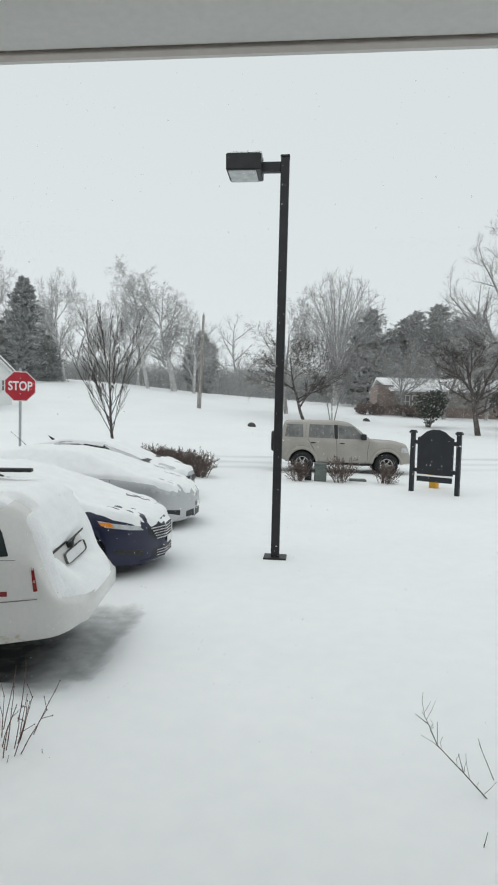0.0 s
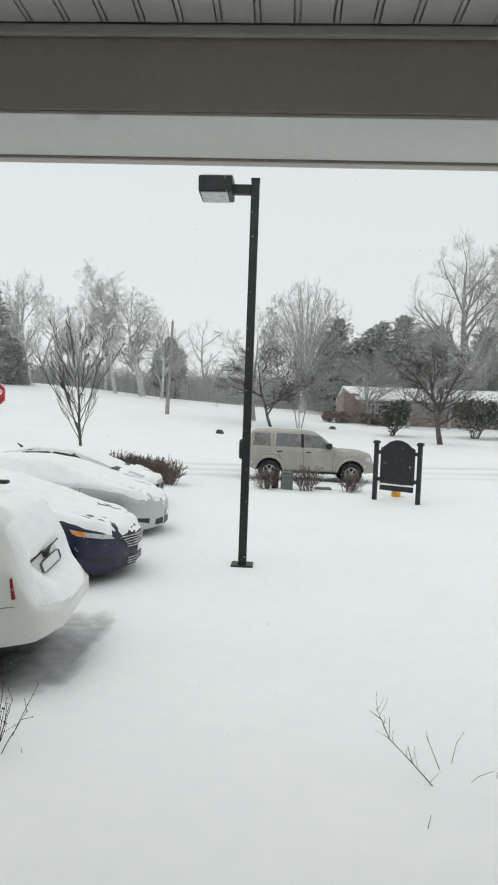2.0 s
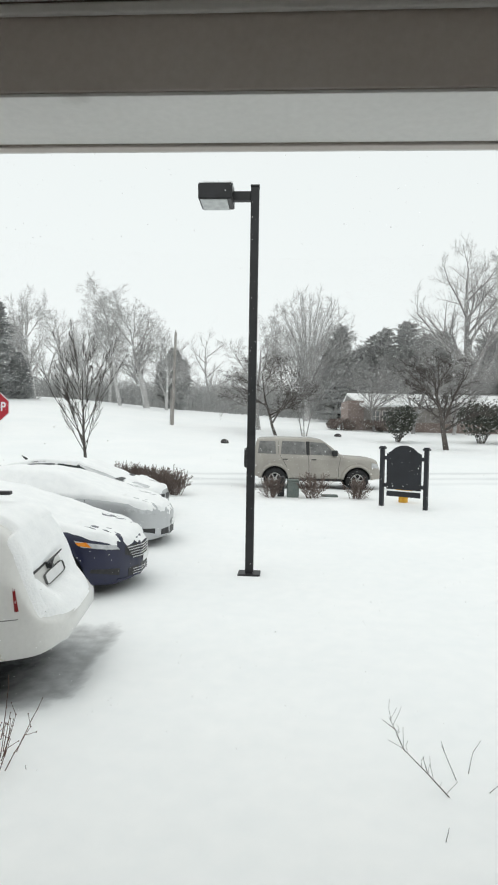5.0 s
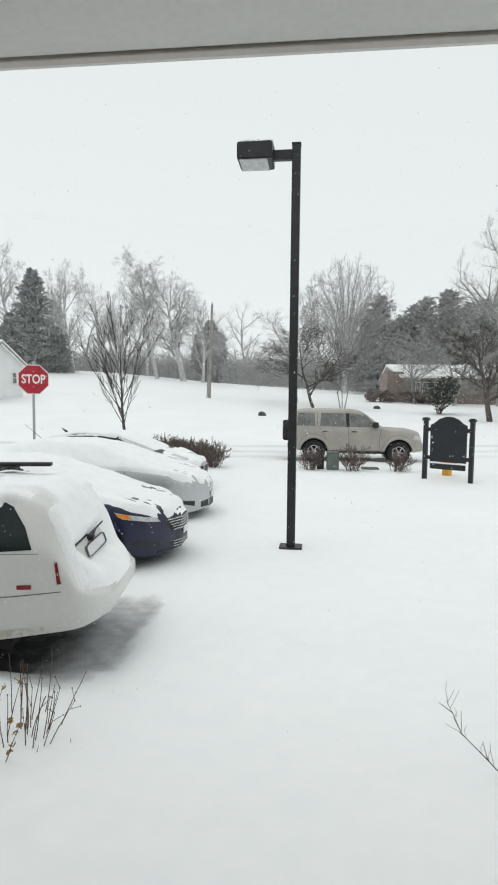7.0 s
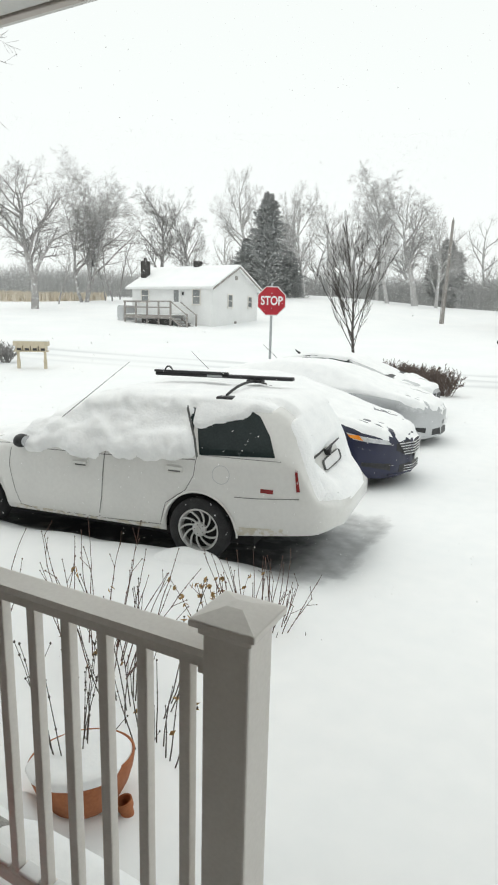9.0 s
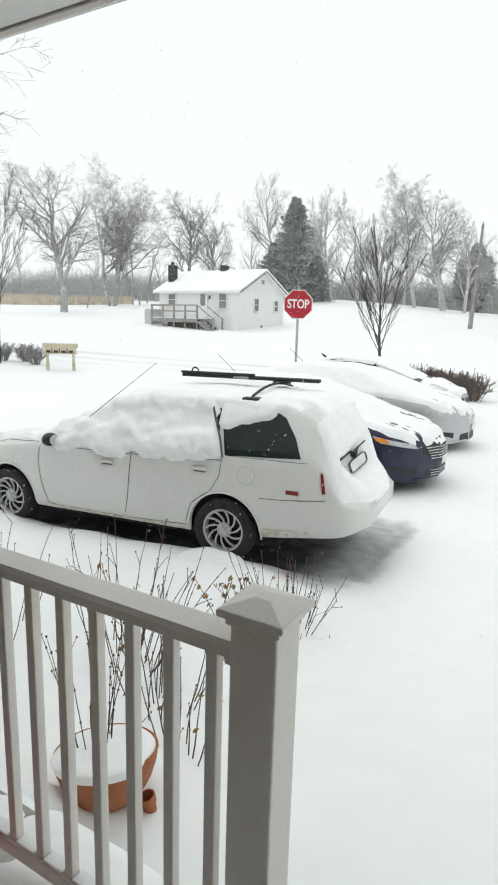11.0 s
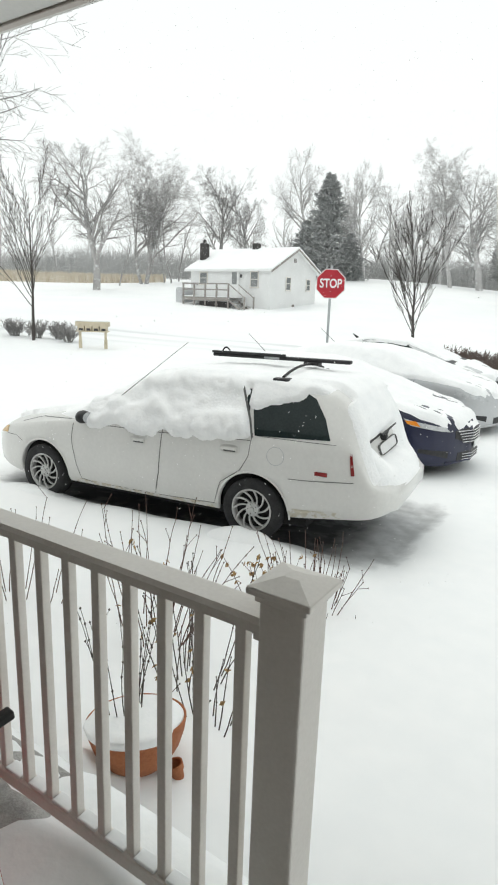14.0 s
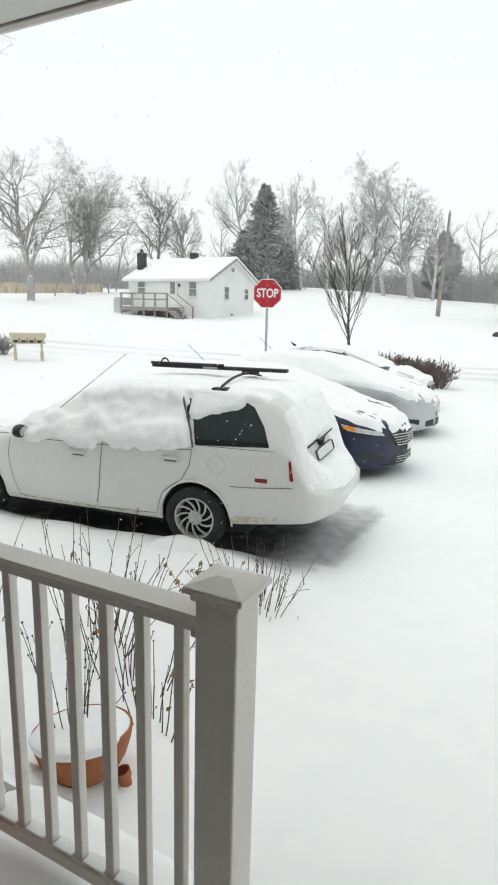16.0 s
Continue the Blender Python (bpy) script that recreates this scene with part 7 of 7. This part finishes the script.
def build_twigs():
    """Thin dead branches that poke out of the snow in the open bed."""
    rng = random.Random(31)
    t = thing("fallen_branch", pose(1.13, 4.22, 0.0), "thin forked dead branch poking out of the snow", "branch")
    segs, buds = [], []
    pts = [Vector(p) for p in ((0.02, 0, -0.03), (-0.14, 0.08, 0.11), (-0.28, 0.16, 0.22), (-0.33, 0.19, 0.33), (-0.37, 0.21, 0.40))]
    for k in range(4):
        segs.append((pts[k], pts[k + 1], 0.0036 - 0.0006 * k, 0.0030 - 0.0006 * k))
        buds.append((pts[k + 1], 0.008))
    segs += [(pts[2], pts[2] + Vector((0.0, 0.03, 0.13)), 0.002, 0.0014), (pts[3], pts[3] + Vector((-0.08, 0.02, 0.05)), 0.003, 0.0015), (pts[1], pts[1] + Vector((-0.03, 0.02, 0.10)), 0.003, 0.0015)]
    for k in range(14):
        c = pts[1 + k % 4].lerp(pts[k % 4], rng.random())
        way = Vector((rng.gauss(-0.25, 0.5), rng.gauss(0.1, 0.3), rng.uniform(0.3, 1.0))).normalized() * rng.uniform(0.03, 0.09)
        segs += [(c, c + way, 0.0016, 0.0011), (c + way, c + way * 1.5 + Vector((rng.gauss(0, 0.015), 0, 0.01)), 0.0012, 0.0009)]
    ob = new("twig", tubes("twig", segs, DRY_STEM, 6))
    ob.parent = t
    for j, (x, y, h, lx) in enumerate(((1.22, 4.42, 0.26, -0.10), (1.30, 4.50, 0.16, 0.02), (1.55, 4.12, 0.18, -0.10), (0.98, 3.84, 0.09, 0.03), (1.38, 3.66, 0.10, 0.02), (1.44, 3.90, 0.10, 0.05), (-1.78, 4.15, 0.07, 0.03), (-1.60, 4.28, 0.05, -0.02), (1.34, 4.30, 0.10, 0.18))):
        t = thing("dead_twig", pose(x, y, 0.0), "short dead twig in the snow", "twig", "dead twigs")
        segs, buds = [], []
        cane(rng, segs, buds, (0, 0, -0.03), (lx * 3, 0.05, 0.35 + h * 2), h * 1.15, 0.0030, 0.9)
        stalk(t, "stalk", segs, [(q, rr * 0.7) for q, rr in buds], DRY_STEM, 5)


def build_broom():
    """A snow-caked red shovel standing on its blade against the railing, its black handle laid over the blade."""
    b = thing("snow_shovel", pose(-1.50, 1.42, DECK), "red plastic snow shovel caked with snow, standing by the railing", "shovel")
    part("handle", rod(bmesh.new(), (-0.08, -0.30, 0.455), (-0.036, 0.075, 0.515), 0.013, 0.013, 12), BLACK_PLASTIC, b, "black handle")
    part("grip", box(bmesh.new(), -0.018, 0.018, -0.05, 0.07, -0.014, 0.014, 0.006, pose(-0.040, 0.05, 0.511, 9, 0, -6)), BLACK_PLASTIC, b)

    def skin(n, m, z_low, z_high, puff):
        bm, rows = bmesh.new(), []
        for j in range(m + 1):
            v = j / m
            z = z_high + (z_low - z_high) * v
            row = []
            for i in range(n + 1):
                u = i / n
                edge = (0.150 if puff else 0.132) - 0.185 * z / 0.47
                bow = 0.07 * (1 - u) ** 2
                p = puff * (0.6 + 0.4 * (math.sin(math.pi * min(max(u, 0.02), 0.98)) ** 0.4) * (math.sin(math.pi * (0.08 + 0.88 * v)) ** 0.5))
                p += 0.25 * puff * nz(u * 3, v * 3, 5, 1.6)
                row.append(bm.verts.new((edge - 0.46 * (1 - u), -bow - 0.02 * (0.47 - z) / 0.47 - p, z)))
            rows.append(row)
        for a, c in zip(rows, rows[1:]):
            for i in range(n):
                bm.faces.new((a[i], a[i + 1], c[i + 1], c[i]))
        return bm

    part("blade", solid(skin(10, 8, 0.0, 0.47, 0.0), 0.012), RED_COVER, b, "red plastic blade", smooth=True)
    part("rib", rod(bmesh.new(), (-0.16, -0.09, 0.45), (-0.02, -0.10, 0.06), 0.02, 0.03, 8), RED_COVER, b)
    ob = part("shovel_snow", solid(skin(14, 14, 0.125, 0.475, 0.03), 0.012), SNOW, smooth=True)
    ob.matrix_world = b.matrix_world.copy()
    tagged(ob, "crust of snow caked on the shovel blade", "snow")


for wx, reach in ((-1.22, 0.27), (1.30, 0.25)):
    bm = lathe(bmesh.new(), [(0.42, -0.03), (0.33, 0.035), (0.22, 0.075), (0.12, 0.09), (0.001, 0.095)], 28, Matrix.Diagonal((reach / 0.30, 0.42, 1, 1)))
    for v in bm.verts:
        v.co.z += 0.03 * nz(v.co.x + wx, v.co.y, 1, 6)
    ob = part("wheel_drift", bm, SNOW, smooth=True)
    ob.matrix_world = WAGON @ Matrix.Translation((wx, 0.98, 0.065))
    tagged(ob, "small drift of snow against the wagon's tyre", "snow", kind="stuff")
build_pot()
build_twigs()
build_broom()


# ---- the field of dry grass and the falling snow ----
def build_field():
    rng = random.Random(77)
    verts, faces = [], []
    for k in range(9000):
        az = radians(rng.uniform(41, 64))
        d = rng.uniform(74, 92)
        x, y = -d * math.sin(az), d * math.cos(az)
        z = ground_height(x, y)
        h, w, a = rng.uniform(0.5, 1.1), rng.uniform(0.10, 0.22), rng.random() * 3.14
        c, s = math.cos(a) * w, math.sin(a) * w
        l = rng.gauss(0, 0.15)
        b = len(verts)
        verts += [(x - c, y - s, z - 0.1), (x + c, y + s, z - 0.1), (x + l + c * 0.3, y + s * 0.3, z + h)]
        faces.append((b, b + 1, b + 2))
    me = bpy.data.meshes.new("field_grass")
    me.from_pydata(verts, [], faces)
    me.materials.append(FIELD_GRASS)
    tagged(new("field_grass", me), "strip of tall dry tan grass along the field", "grass", kind="stuff")


build_field()


def build_snowfall():
    """Flakes in the air, ever more of them with distance, as one cloud."""
    rng = np.random.default_rng(12)
    bands = ((3, 10, 7500, 0.0065), (10, 25, 6500, 0.010), (25, 42, 45000, 0.020), (42, 62, 90000, 0.028), (62, 84, 110000, 0.038))
    verts = []
    for d0, d1, n, size in bands:
        az = np.radians(rng.uniform(-24, 62, n))
        d = rng.uniform(d0, d1, n)
        el = np.radians(rng.uniform(-2.5, 15.5, n) if d0 > 20 else rng.uniform(-30 if d0 < 10 else -10, 28, n))
        c = np.stack([-d * np.sin(az), 0.6 + d * np.cos(az), 2.2 + d * np.tan(el)], 1)
        c = c[(c[:, 2] > 0.1) & (c[:, 1] > 2.5)]
        n = len(c)
        s = size * rng.uniform(0.6, 1.4, (n, 1, 1))
        tri = rng.normal(size=(n, 3, 3))
        tri -= tri.mean(1, keepdims=True)
        tri /= np.linalg.norm(tri, axis=2, keepdims=True) + 1e-9
        verts.append((c[:, None] + tri * s * 0.75).reshape(-1, 3))
    v = np.concatenate(verts)
    k = len(v) // 3
    me = bpy.data.meshes.new("falling_snow")
    me.vertices.add(len(v))
    me.vertices.foreach_set("co", v.astype(np.float32).ravel())
    me.loops.add(3 * k)
    me.loops.foreach_set("vertex_index", np.arange(3 * k, dtype=np.int32))
    me.polygons.add(k)
    me.polygons.foreach_set("loop_start", np.arange(0, 3 * k, 3, dtype=np.int32))
    me.update(calc_edges=True)
    me.materials.append(FLAKE)
    tagged(new("falling_snow", me), "countless white snowflakes falling through the air", "snowfall", kind="stuff")


FLAKE = bpy.data.materials.new("snowflake")
FLAKE.use_nodes = True
fn, fl = FLAKE.node_tree.nodes, FLAKE.node_tree.links
f_mix, f_dif, f_tra = fn.new("ShaderNodeMixShader"), fn.new("ShaderNodeBsdfDiffuse"), fn.new("ShaderNodeBsdfTranslucent")
f_dif.inputs[0].default_value = f_tra.inputs[0].default_value = (0.96, 0.96, 0.96, 1)
fl.new(f_dif.outputs[0], f_mix.inputs[1])
fl.new(f_tra.outputs[0], f_mix.inputs[2])
fl.new(f_mix.outputs[0], fn["Material Output"].inputs[0])
build_snowfall()
